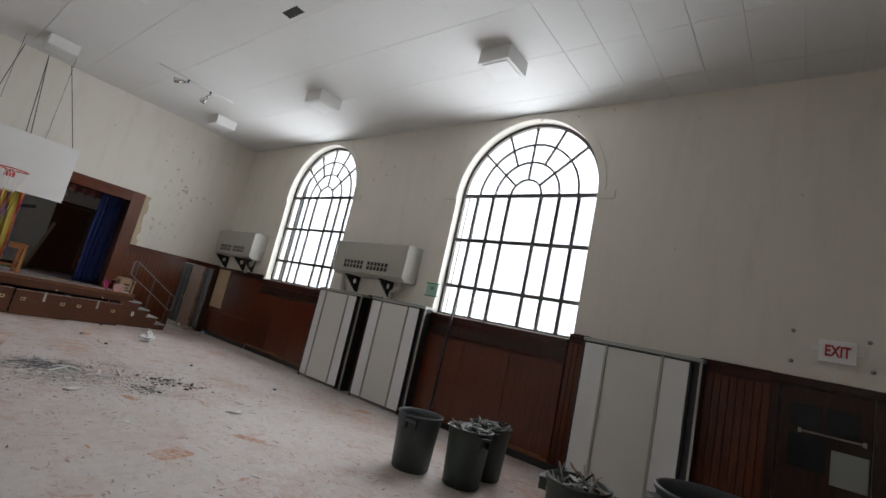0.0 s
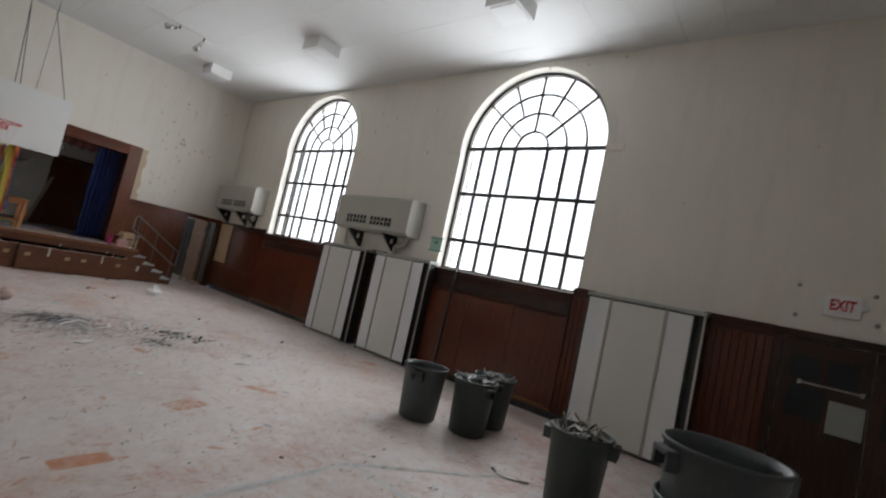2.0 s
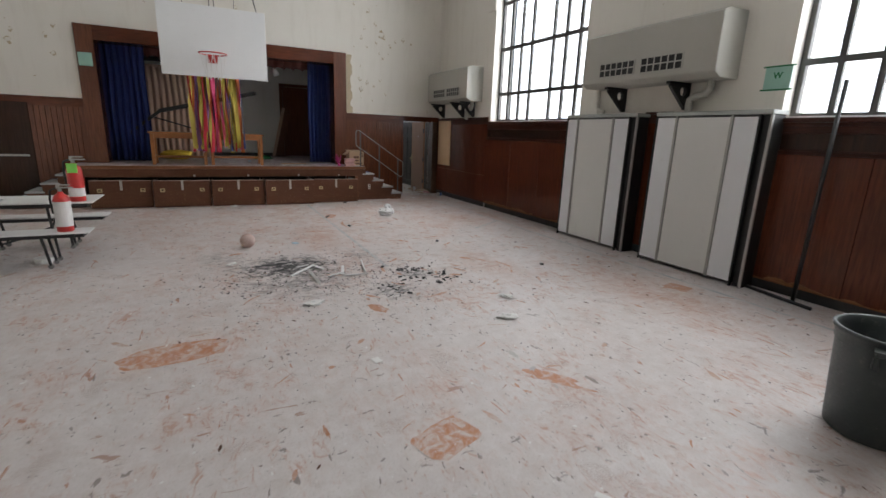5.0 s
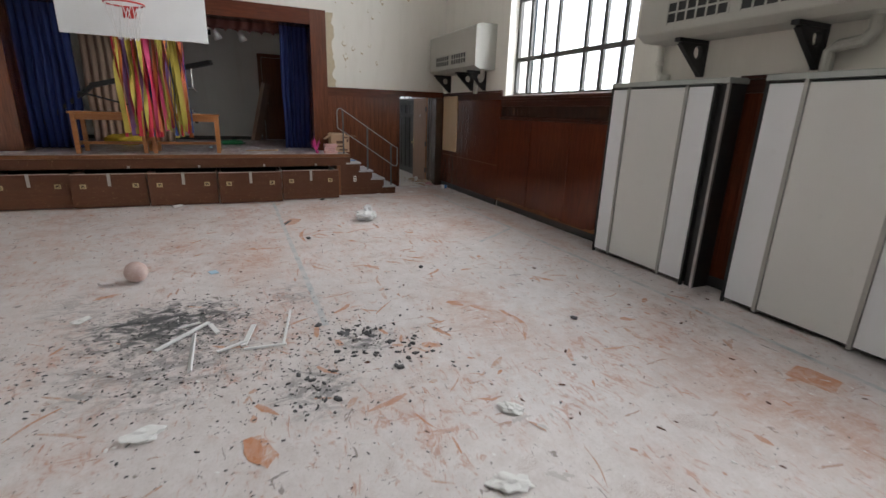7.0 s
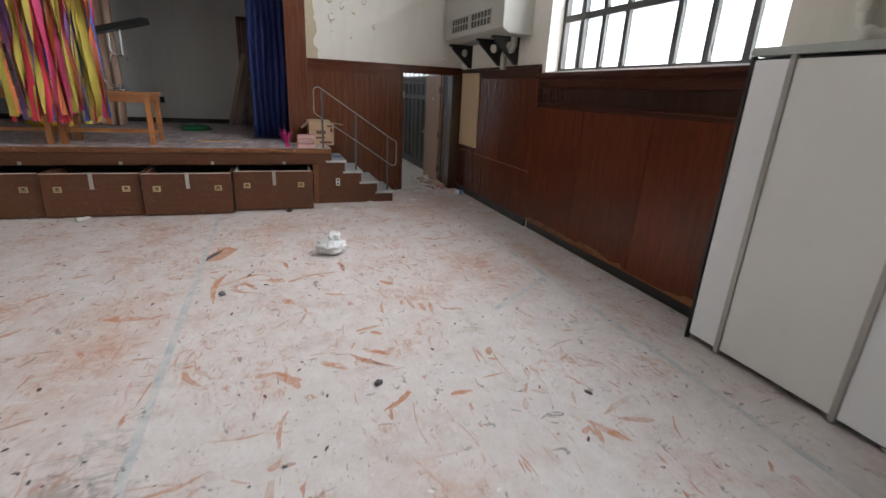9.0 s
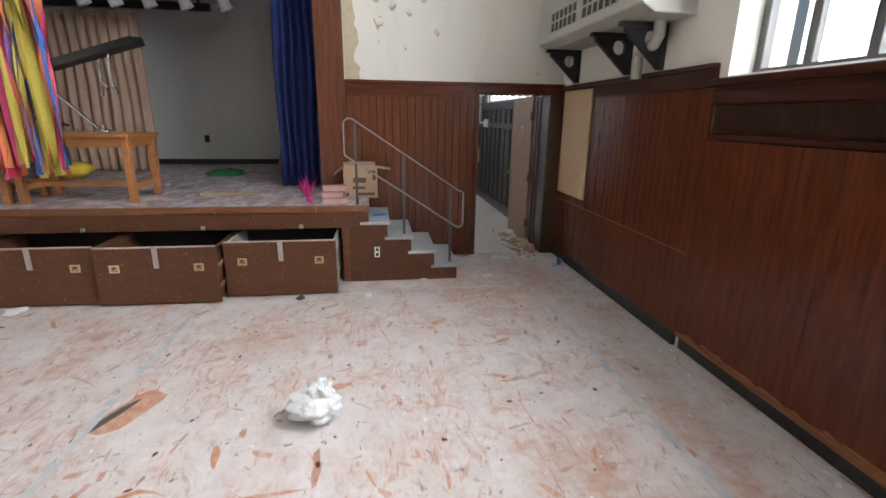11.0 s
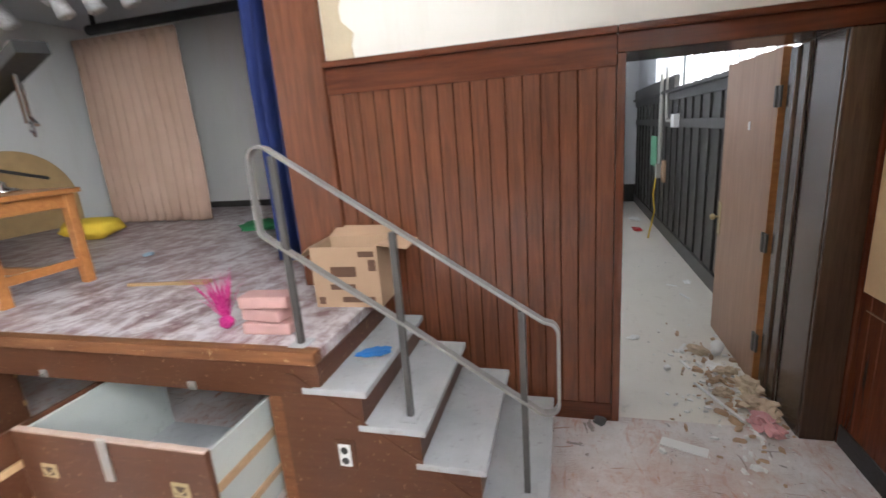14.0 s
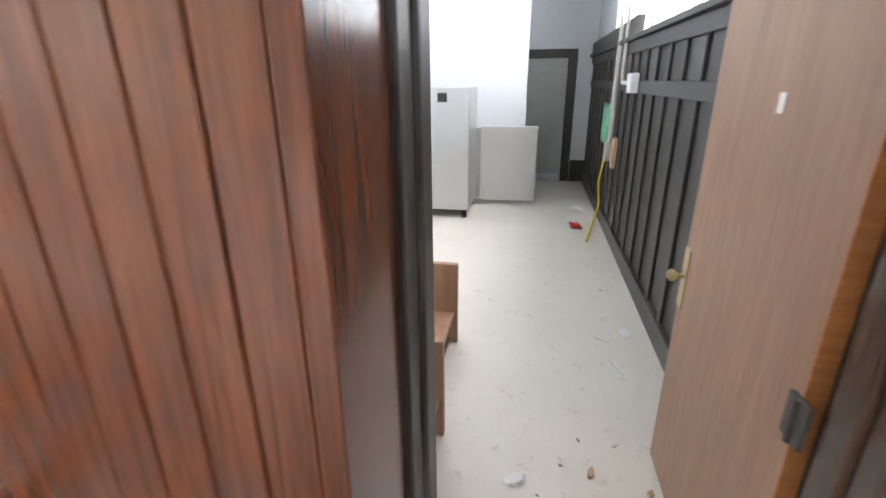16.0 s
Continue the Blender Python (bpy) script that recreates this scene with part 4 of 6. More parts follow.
box(bm, -0.001, 0.062, 6.945, 6.97, 0.0, 1.955, 0.006)
part("corner_moulding", bm, M["wains_dark"], fr)
bm = B()
box(bm, -0.42, 0.02, 5.89, 6.80, 1.957, 1.985)
box(bm, 0.0, 0.034, 5.885, 6.97, 1.957, 2.04, 0.004)
box(bm, 0.0, 0.056, 5.885, 6.97, 2.04, 2.075, 0.008)
part("head", bm, M["wains_h"], fr)

d = thing("door_5", "dark brown door beside the stage stairs", "door", (XW + 0.026, -2.85, 0), kind="structure")
bm = B()
box(bm, 0, 0.03, 0.0, 0.98, 0, 1.95, 0.004)
part("leaf", bm, M["dark_stain"], d)
bm = B()
box(bm, 0.03, 0.05, 0.05, 0.9, 0.92, 0.96, 0.004)
part("push_bar", bm, M["alu"], d)
t = thing("snack_wrapper", "crumpled blue snack wrapper on a stair tread", "wrapper", (-14.05, 4.74, 0.64), 25)
bm = B()
blob(bm, 0.07, (0, 0, 0.008), 31, (0.7, 1.2, 0.09), 0.5, 3, 2.5)
part("wrapper", bm, M["blue"], t)

# plywood sheet on the panelling
bm = B()
box(bm, -14.50, -13.79, YN - 0.048, YN - 0.026, 0.83, 1.99, 0.002)
tagged(part("plywood_sheet", bm, M["plywood"]), "pale plywood sheet fixed over the dark panelling", "board")

# exit door with glass, and sign
d = thing("door_2", "dark brown exit door with small panes and push bar", "door", (-0.38, YN, 0), kind="structure")
bm = B()
box(bm, 0.0, 0.09, -0.05, 0, 0, 2.0, 0.005)
box(bm, 1.74, 1.83, -0.05, 0, 0, 2.0, 0.005)
box(bm, 0.0, 1.83, -0.055, 0, 1.955, 2.05, 0.005)
part("frame", bm, M["dark_stain"], d)
for q in (0.09, 0.915):
    bm = B()
    box(bm, q + 0.004, q + 0.821, -0.03, -0.005, 0.0, 1.95, 0.003)
    part("leaf", bm, M["dark_stain"], d)
    bm = B()
    box(bm, q + 0.11, q + 0.39, -0.036, -0.028, 1.50, 1.76, 0.003)
    box(bm, q + 0.43, q + 0.71, -0.036, -0.028, 1.50, 1.76, 0.003)
    part("pane", bm, M["dark_glass"], d, "dark reflecting glass panes")
    bm = B()
    box(bm, q + 0.11, q + 0.45, -0.034, -0.028, 1.06, 1.42, 0.003)
    part("pane", bm, M["dark_glass"], d, "dark reflecting glass pane")
    bm = B()
    box(bm, q + 0.49, q + 0.80, -0.034, -0.028, 0.97, 1.33, 0.003)
    part("pane", bm, M["frosted"], d, "pale frosted glass pane")
    bm = B()
    cyl(bm, (q + 0.20, -0.08, 1.465), (q + 0.76, -0.08, 1.465), 0.010)
    box(bm, q + 0.19, q + 0.22, -0.09, -0.03, 1.44, 1.49)
    box(bm, q + 0.74, q + 0.77, -0.09, -0.03, 1.44, 1.49)
    part("push_bar", bm, M["alu"], d)


def letters(name, txt, size, mat, parent, m):
    cu = bpy.data.curves.new(name, "FONT")
    cu.offset = size * 0.03
    cu.body, cu.size, cu.extrude, cu.align_x, cu.align_y = txt, size, 0.002, "CENTER", "CENTER"
    ob = new(name, cu)
    me = bpy.data.meshes.new_from_object(ob.evaluated_get(bpy.context.evaluated_depsgraph_get()))
    bpy.data.objects.remove(ob)
    me.materials.append(mat)
    o = new(name, me)
    o.parent = parent
    o.matrix_basis = m
    return o


s = thing("exit_sign", "white exit sign with red letters on the plaster wall", "exit sign", (0.19, YN, 2.27))
bm = B()
box(bm, -0.165, 0.165, -0.06, -0.002, 0.0, 0.25, 0.008)
part("case", bm, M["lamp_white"], s)
letters("lettering", "EXIT", 0.15, M["red_letter"], s, pose(0, -0.062, 0.125, 90, 0, 0) @ Matrix.Diagonal((0.74, 1.15, 1, 1)))
for q in (-1, 1):
    bm = B()
    lo, hi = sorted((q * 0.15, q * 0.23))
    box(bm, lo, hi, -0.03, -0.002, 0.11, 0.18, 0.006)
    part("lamp_ear", bm, M["white"], s)
bm = B()
box(bm, -0.012, 0.012, -0.02, -0.002, -0.2, 0.0)
part("conduit", bm, M["white"], s)

# mint card on the wall
s = thing("wall_card", "mint green card taped to the plaster wall", "sign", (-5.90, YN - 0.004, 2.25))
bm = B()
box(bm, -0.14, 0.14, -0.004, 0.003, 0.0, 0.27)
part("card", bm, M["mint"], s)
for z in (0.01, 0.26):
    bm = B()
    box(bm, -0.17, 0.17, -0.006, -0.0042, z - 0.008, z + 0.008)
    part("tape", bm, M["green_cloth"], s)
letters("lettering", "W", 0.09, M["green_cloth"], s, pose(0, -0.005, 0.16, 90, 0, 0))
s = thing("wall_card", "mint green card pinned to the stage frame", "sign", (XW + 0.053, -0.83, 2.70))
bm = B()
box(bm, 0.0, 0.005, -0.13, 0.1, 0.0, 0.25)
part("card", bm, M["mint"], s)

# dark pole leaning below the window
tube_thing("window_pole", "thin black window pole standing against the radiator cover", "pole", [(0, 0, 0), (0.0, 0.07, 2.3)], 0.022, M["black_metal"], (-5.18, 6.78, 0.0))

# bare plaster strip beside the proscenium and the peels on the stage wall
t = thing("peeled_strip", "strip of bare yellowed plaster where paint came off", "peeling paint", (XW, 4.39, 2.08), kind="structure")
bm = B()
rng = random.Random(4)
pts = [(0.0, 0.0)]
n = 22
right = [(0.10 + 0.07 * rng.random() + (0.05 if k < 3 else 0), 1.38 * k / n) for k in range(n + 1)]
prism(bm, [(0.0, 0.0)] + right + [(0.0, 1.38)], "x", 0.0, 0.004)
part("patch", bm, M["bare_plaster"], t)


def peel(x, y, z, axis, size, seed):
    """A curled flake of paint with the bare spot behind it."""
    r = random.Random(seed)
    t = thing("paint_flake", "curled flake of cream paint hanging from the wall", "peeling paint", (x, y, z), group="paint flakes")
    bm = B()
    n = 6
    vs = []
    for k in range(n + 1):
        u = k / n
        w = size * (0.5 + 0.5 * math.sin(math.pi * min(u + 0.15, 1))) * (0.6 + 0.4 * r.random())
        out = 0.005 + size * 0.35 * u * u
        h = -size * 1.1 * u + size * 0.35 * u ** 3
        if axis == "x":
            vs.append((bm.verts.new((out, -w / 2, h)), bm.verts.new((out * 0.8, w / 2, h * 0.9))))
        else:
            vs.append((bm.verts.new((-w / 2, -out, h)), bm.verts.new((w / 2, -out * 0.8, h * 0.9))))
    for (a, b), (c, e) in zip(vs, vs[1:]):
        bm.faces.new((a, b, e, c))
    part("flake", bm, M["plaster"], t)
    bm = B()
    k = 9
    ring = [(size * (0.2 + 0.5 * r.random()) * math.cos(2 * math.pi * i / k), -0.5 * size + size * (0.3 + 0.6 * r.random()) * math.sin(2 * math.pi * i / k)) for i in range(k)]
    if axis == "x":
        prism(bm, ring, "x", 0.0005, 0.004)
    else:
        prism(bm, ring, "y", -0.004, -0.0005)
    part("bare_spot", bm, M["bare_plaster"], t)


rng = random.Random(11)
for k in range(62):
    y = rng.choice((rng.uniform(4.5, 6.7), rng.uniform(4.5, 5.6), rng.uniform(-3.2, 4.4), rng.uniform(-3.2, -1.1)))
    lo = 3.6 if -1.0 < y < 4.45 else 2.2
    peel(XW, y, rng.uniform(lo, 5.5), "x", rng.uniform(0.025, 0.09), k)
for k in range(26):
    x = rng.choice((rng.uniform(-8.8, -6.0), rng.uniform(-2.5, 3), -4.31 + rng.uniform(-0.7, 1.7)))
    z = rng.uniform(3.4, 5.7) if not -5.9 < x < -2.7 else 5.83 + rng.uniform(0, 0.08)
    if abs(x + 4.31) < 1.75 and z < 5.8:
        continue
    peel(x, YN, z, "y", rng.uniform(0.02, 0.06), 100 + k)

# ceiling: black slab painting the darkness of a hole, spot track, cables of the backboard
bm = B()
box(bm, -6.85, -6.45, 3.02, 3.17, CEIL - 0.004, CEIL + 0.01)
tagged(part("ceiling_hole", bm, M["black_metal"]), "black slab painting the darkness of the gap where a ceiling board is missing", "hole", kind="structure")
t = thing("spot_track", "white ceiling track with two chrome spotlights", "track light", (-11.48, 2.85, CEIL))
bm = B()
box(bm, -0.018, 0.018, 0.0, 1.72, -0.025, 0.0, 0.003)
part("track", bm, M["white"], t)


def spot_head(parent, y, tip, mat_body="chrome", x=0.0, z=-0.025, s=1.0):
    bm = B()
    tip = Vector(tip).normalized()
    a = Vector((x, y, z - 0.07 * s))
    cyl(bm, (x, y, z), a, 0.018 * s)
    part("stem", bm, M["black_metal"], parent)
    bm = B()
    cyl(bm, a, a + tip * 0.10 * s, 0.026 * s, 0.036 * s, 14)
    cyl(bm, a + tip * 0.10 * s, a + tip * 0.30 * s, 0.036 * s, 0.065 * s, 14)
    part("lamp_head", bm, M[mat_body], parent, "satin metal cone", smooth=True)


spot_head(t, 0.66, (0.2, -0.9, -0.35))
spot_head(t, 1.18, (0.1, -0.45, -0.9))

t = thing("basketball_backboard", "white basketball backboard hung on cables, with red rim", "backboard", (-12.6, 1.45, 2.50))
bm = B()
box(bm, -0.04, 0.0, -0.88, 0.88, 0.0, 1.2, 0.006)
part("board", bm, M["white"], t)
bm = B()
ring = [(0.36 + 0.225 * math.cos(2 * math.pi * i / 28), 0.225 * math.sin(2 * math.pi * i / 28) - 0.05, 0.36) for i in range(29)]
pipe(bm, ring, 0.011, 8)
box(bm, 0.0, 0.02, -0.13, 0.03, 0.24, 0.38, 0.003)
box(bm, 0.0, 0.14, -0.08, -0.02, 0.345, 0.365, 0.003)
part("rim", bm, M["red"], t, "red steel rim")
bm = B()
for k in range(12):
    for sg in (1, -1):
        pts = []
        for j in range(6):
            u = j / 5
            a = 2 * math.pi * (k + sg * 0.5 * u * 2) / 12
            rr = 0.22 - 0.11 * u
            pts.append((0.36 + rr * math.cos(a), rr * math.sin(a) - 0.05, 0.35 - 0.42 * u))
        pipe(bm, pts, 0.006, 4)
part("net", bm, M["foam_white"], t, "white cord net")
for yb, yt in ((0.74, 0.5), (0.03, 0.05), (-0.05, 0.05), (-0.74, -0.4)):
    bm = B()
    cyl(bm, (-0.02, yb, 1.19), (-1.98, yt, 3.44), 0.008, seg=6)
    part("cable", bm, M["black_metal"], t)

# ---- stage things ----


def curtain(name, label, cat, x, y0, y1, z0, z1, mat, folds, depth, seed, scallop=0.0, splay=0.0):
    """Hanging cloth with folds that run along y; the hem may be scalloped."""
    r = random.Random(seed)
    t = thing(name, label, cat, (x, y0, z0))
    bm = B()
    n, m = folds * 8, 10
    ph = [r.uniform(0.6, 1.3) for _ in range(folds + 2)]
    grid = []
    for i in range(n + 1):
        u = i / n
        f = u * folds
        a = ph[int(f)]
        col = []
        for j in range(m + 1):
            w = j / m
            xx = depth * a * math.sin(2 * math.pi * f + 0.6 * math.sin(3 * w + seed)) * (0.6 + 0.4 * (1 - w))
            hem = scallop * abs(math.sin(math.pi * f)) if j == 0 else 0.0
            yy = (y1 - y0) * (u + splay * (1 - w) * (u - 0.5)) + 0.01 * math.sin(9 * w + 5 * u)
            col.append(bm.verts.new((xx, yy, (z1 - z0) * w + hem)))
        grid.append(col)
    for p, q in zip(grid, grid[1:]):
        for j in range(m):
            bm.faces.new((p[j], q[j], q[j + 1], p[j + 1]))
    o = part("cloth", bm, mat, t, smooth=True)
    so = o.modifiers.new("thick", "SOLIDIFY")
    so.thickness = 0.006
    bm = B()
    box(bm, -0.012, 0.012, 0.0, y1 - y0, z1 - z0 - 0.05, z1 - z0 + 0.02, 0.003)
    part("heading_tape", bm, mat, t)
    return t


curtain("stage_curtain", "deep blue velvet stage curtain hanging in folds", "curtain", -15.12, 3.55, 4.12, SZ + 0.02, 3.4, M["blue_cloth"], 6, 0.055, 1)
curtain("stage_curtain", "deep blue velvet stage curtain hanging in folds", "curtain", -15.12, -0.72, 0.10, SZ + 0.02, 3.4, M["blue_cloth"], 7, 0.055, 2)
curtain("stage_drape", "tan cloth drape at the back of the stage", "curtain", -17.0, -0.22, 1.32, SZ + 0.01, 3.06, M["tan_cloth"], 11, 0.06, 3)
curtain("stage_valance", "maroon scalloped valance over the stage opening", "valance", -15.2, -0.72, 4.12, 3.02, 3.5, M["maroon_cloth"], 22, 0.03, 4, scallop=0.10)
t = thing("light_bar", "row of chrome stage spotlights under a white beam", "stage lights", (-15.75, 0.0, 3.40))
bm = B()
box(bm, -0.05, 0.05, -0.9, 4.3, -0.03, 0.03, 0.005)
part("bar", bm, M["white"], t)
for k, y in enumerate((0.42, 0.82, 1.12, 1.48, 1.87, 2.29, 2.76)):
    spot_head(t, y, ((-0.12, 0.38, -0.9) if k != 1 else (-0.1, 0.9, -0.5)), mat_body="spot_white", z=-0.03, s=1.25)
bm = B()
box(bm, -18.1, -16.3, -1.05, 4.42, 3.45, 3.75)
structure("ceiling_soffit", bm, M["plaster_white"], "white plaster soffit at the back of the stage", "ceiling")
t = thing("roller_screen", "black roller screen case under the soffit", "projector screen", (-17.25, -0.2, 3.24))
bm = B()
cyl(bm, (0, 0, 0), (0, 2.46, 0), 0.06, seg=14)
part("case", bm, M["black_metal"], t)
for y in (0.1, 2.3):
    bm = B()
    box(bm, -0.02, 0.02, y - 0.02, y + 0.02, 0.03, 0.21)
    part("bracket", bm, M["black_metal"], t)
t = thing("door_3", "dark brown door in the stage back wall", "door", (-18.1, 3.25, SZ), kind="structure")
bm = B()
box(bm, 0, 0.04, 0, 0.09, 0, 2.15, 0.004)
box(bm, 0, 0.04, 0.91, 1.0, 0, 2.15, 0.004)
box(bm, 0, 0.04, 0.09, 0.91, 2.06, 2.15, 0.004)
part("frame", bm, M["wains"], t)
bm = B()
box(bm, 0, 0.025, 0.095, 0.905, 0.01, 2.055, 0.003)
part("leaf", bm, M["wains"], t)
bm = B()
blob(bm, 0.03, (0.06, 0.17, 0.95), 2, amt=0.0)
part("knob", bm, M["brass"], t, smooth=True)
bm = B()
box(bm, -18.098, -18.08, -1.05, 3.25, SZ, SZ + 0.09)
structure("baseboard", bm, M["black_wood"], "black baseboard along the stage back wall", "baseboard")
t = thing("leaning_board", "brown wooden boards leaning on the back wall", "board", (-17.9, 2.95, SZ))
for q in range(2):
    bm = B()
    box(bm, -0.02 + q * 0.05, 0.02 + q * 0.05, 0.0 + q * 0.08, 0.16 + q * 0.08, 0, 1.5)
    o = part("plank", bm, M["wains"] if q else M["tan_cloth"], t)
    o.rotation_euler = (radians(-14), radians(-5), 0)
t = thing("wall_outlet", "small dark outlet in the stage back wall", "outlet", (-18.1, 1.72, 1.25))
bm = B()
box(bm, 0, 0.01, -0.04, 0.04, -0.06, 0.06, 0.003)
part("plate", bm, M["black_metal"], t)


def school_table(y0, y1, label):
    t = thing("wooden_table", label, "table", (-14.34, y0, SZ), group="tables on the stage")
    w = y1 - y0
    bm = B()
    box(bm, -0.34, 0.34, 0, w, 0.645, 0.68, 0.008)
    part("tabletop", bm, M["table_wood"], t)
    for a in (-0.27, 0.27):
        for b in (0.06, w - 0.06):
            bm = B()
            box(bm, a - 0.033, a + 0.033, b - 0.033, b + 0.033, 0, 0.644, 0.006)
            part("leg", bm, M["table_wood"], t)
        bm = B()
        box(bm, a - 0.012, a + 0.012, 0.09, w - 0.09, 0.55, 0.644, 0.003)
        part("apron", bm, M["table_wood"], t)
    for b in (0.06, w - 0.06):
        bm = B()
        box(bm, -0.24, 0.24, b - 0.012, b + 0.012, 0.55, 0.644, 0.003)
        part("apron", bm, M["table_wood"], t)
        bm = B()
        box(bm, -0.238, 0.238, b - 0.015, b + 0.015, 0.13, 0.19, 0.004)
        part("stretcher", bm, M["table_wood"], t)
    bm = B()
    box(bm, -0.02, 0.02, 0.075, w - 0.075, 0.135, 0.185, 0.004)
    part("stretcher", bm, M["table_wood"], t)


school_table(1.22, 2.34, "orange varnished wooden table standing on the stage")
school_table(0.12, 1.20, "orange varnished wooden table beside another table")

t = thing("folding_table", "black folding table tilted up with chrome legs", "folding table", (-15.2, 0, SZ))


def slab(bm, a, b, width, thick):
    a, b = Vector(a), Vector(b)
    d = (b - a).normalized()
    s = Vector((1, 0, 0)).cross(d).normalized()
    w = d.cross(s).normalized()
    vs = [bm.verts.new(p + w * i * width / 2 + s * j * thick / 2) for p in (a, b) for i, j in ((-1, -1), (1, -1), (1, 1), (-1, 1))]
    for f in ((0, 1, 2, 3), (7, 6, 5, 4), (0, 4, 5, 1), (1, 5, 6, 2), (2, 6, 7, 3), (3, 7, 4, 0)):
        bm.faces.new([vs[i] for i in f])


bm = B()
slab(bm, (-0.1, -0.95, 0.10), (0.05, 0.3, 1.12), 0.16, 0.06)
part("leaf", bm, M["black_metal"], t)
bm = B()
slab(bm, (0.05, 0.3, 1.12), (0.55, 2.28, 1.60), 0.20, 0.08)
part("leaf", bm, M["black_metal"], t)
for a, b in (((-0.2, 1.05, 0.72), (0.25, 0.1, 1.0)), ((-0.2, -0.95, 0.0), (0.0, -0.6, 0.4)), ((0.1, -0.95, 0.0), (0.0, -0.6, 0.4))):
    bm = B()
    cyl(bm, a, b, 0.016)
    part("brace", bm, M["black_metal"], t)
bm = B()
cyl(bm, (0.7, 1.86, 0.70), (0.25, 0.85, 1.45), 0.015)
part("prop_rod", bm, M["chrome"], t, "chrome prop rod")
bm = B()
pipe(bm, [(0.30, 1.75, 1.44), (0.30, 1.75, 1.20), (0.30, 1.80, 1.14), (0.45, 1.95, 1.14), (0.48, 1.98, 1.08)], 0.014)
pipe(bm, [(0.46, 1.93, 1.48), (0.46, 1.93, 1.14)], 0.014)
pipe(bm, [(0.30, 1.75, 1.16), (0.28, 1.72, 1.06)], 0.014)
part("folded_leg", bm, M["chrome"], t, "chrome folding leg")
bm = B()
lathe(bm, [(0.001, 0.0), (0.10, 0.0), (0.09, 0.02), (0.03, 0.035), (0.025, 0.07), (0.001, 0.08)], 18, (0.72, 1.90, 0.682))
part("foot", bm, M["chrome"], t, smooth=True)

# streamers
t = thing("paper_streamers", "red, orange, yellow, blue and purple crepe streamers", "streamers", (-13.8, 0.95, 1.08))
rng = random.Random(9)
me_all = []
for k in range(58):
    bm = B()
    y = 0.95 * (k / 57) + rng.uniform(-0.02, 0.02)
    w = rng.uniform(0.02, 0.045)
    z0 = rng.uniform(0.0, 0.12) + (0.1 if 0.55 < y < 0.68 else 0)
    tw, ph, sw = rng.uniform(1.0, 4.5), rng.uniform(0, 6), rng.uniform(0.015, 0.05)
    xo = rng.uniform(-0.09, 0.09)
    prev = None
    for j in range(29):
        u = j / 28
        z = z0 + (2.30 - z0) * u
        c = Vector((xo * (1 - u * 0.5) + sw * math.sin(4 * u + ph), y + 0.025 * math.sin(5 * u + ph * 2) * (1 - u), z))
        a = tw * math.sin(3.1 * u + ph)
        h = Vector((math.sin(a), math.cos(a), 0)) * w
        cur = (bm.verts.new(c - h), bm.verts.new(c), bm.verts.new(c + h))
        cur[1].co += Vector((math.cos(a), -math.sin(a), 0)) * 0.008
        if prev:
            bm.faces.new((prev[0], prev[1], cur[1], cur[0]))
            bm.faces.new((prev[1], prev[2], cur[2], cur[1]))
        prev = cur
    part("streamer", bm, CREPE[rng.choice((0, 0, 1, 1, 2, 3, 3, 4, 4, 5))], t, smooth=True)
bm = B()
cyl(bm, (0, -0.05, 2.31), (0, 1.0, 2.31), 0.012)
part("hanging_rod", bm, M["black_metal"], t)
for y in (0.0, 0.93):
    bm = B()
    cyl(bm, (0, y, 2.31), (0.0, y, 4.87), 0.004, seg=5)
    part("hanging_string", bm, M["black_metal"], t)
bm = B()
blob(bm, 0.08, (-0.13, 0.66, 1.45), 5, (0.7, 0.8, 1.3), 0.7, 3, 3)
part("white_tulle", bm, M["foam_white"], t, "bunched white netting")

# half-round board, yellow bag, green cloth, small stage litter
t = thing("round_table_top", "tan half-round tabletop leaning on the stage wall", "tabletop", (-16.35, -0.92, SZ))
bm = B()
pts = [(0.75 * math.cos(math.pi * i / 24), 0.35 + 0.68 * math.sin(math.pi * i / 24)) for i in range(25)] + [(-0.75, 0.0), (0.75, 0.0)]
prism(bm, pts, "y", 0.0, 0.035)
part("board", bm, M["board"], t)
t = thing("yellow_cushion", "crumpled yellow cushion on the stage floor", "cushion", (-16.1, 0.5, SZ))
bm = B()
blob(bm, 0.36, (0, 0, 0.11), 3, (0.75, 1.0, 0.33), 0.3, 3, 1.6)
part("cushion", bm, M["yellow"], t, smooth=True)
t = thing("green_cloth", "crumpled dark green cloth on the stage floor", "cloth", (-16.4, 2.5, SZ))
bm = B()
blob(bm, 0.26, (0, 0, 0.035), 8, (0.6, 1.0, 0.22), 0.5, 3, 2.2)
part("cloth", bm, M["green_cloth"], t, smooth=True)
t = thing("pink_foam_blocks", "stack of pink foam blocks on the stage edge", "foam blocks", (-13.93, 4.28, SZ))
for k in range(3):
    bm = B()
    box(bm, -0.06, 0.06, -0.125, 0.125 - 0.03 * (k == 1), 0.065 * k, 0.065 * k + 0.058, 0.012)
    o = part("block", bm, M["pink"], t, smooth=False)
    o.rotation_euler = (0, 0, radians((4, -7, 6)[k]))
t = thing("foil_pompom", "magenta foil tinsel tuft on the stage edge", "pompom", (-13.95, 3.99, SZ))
rng = random.Random(2)
bm = B()
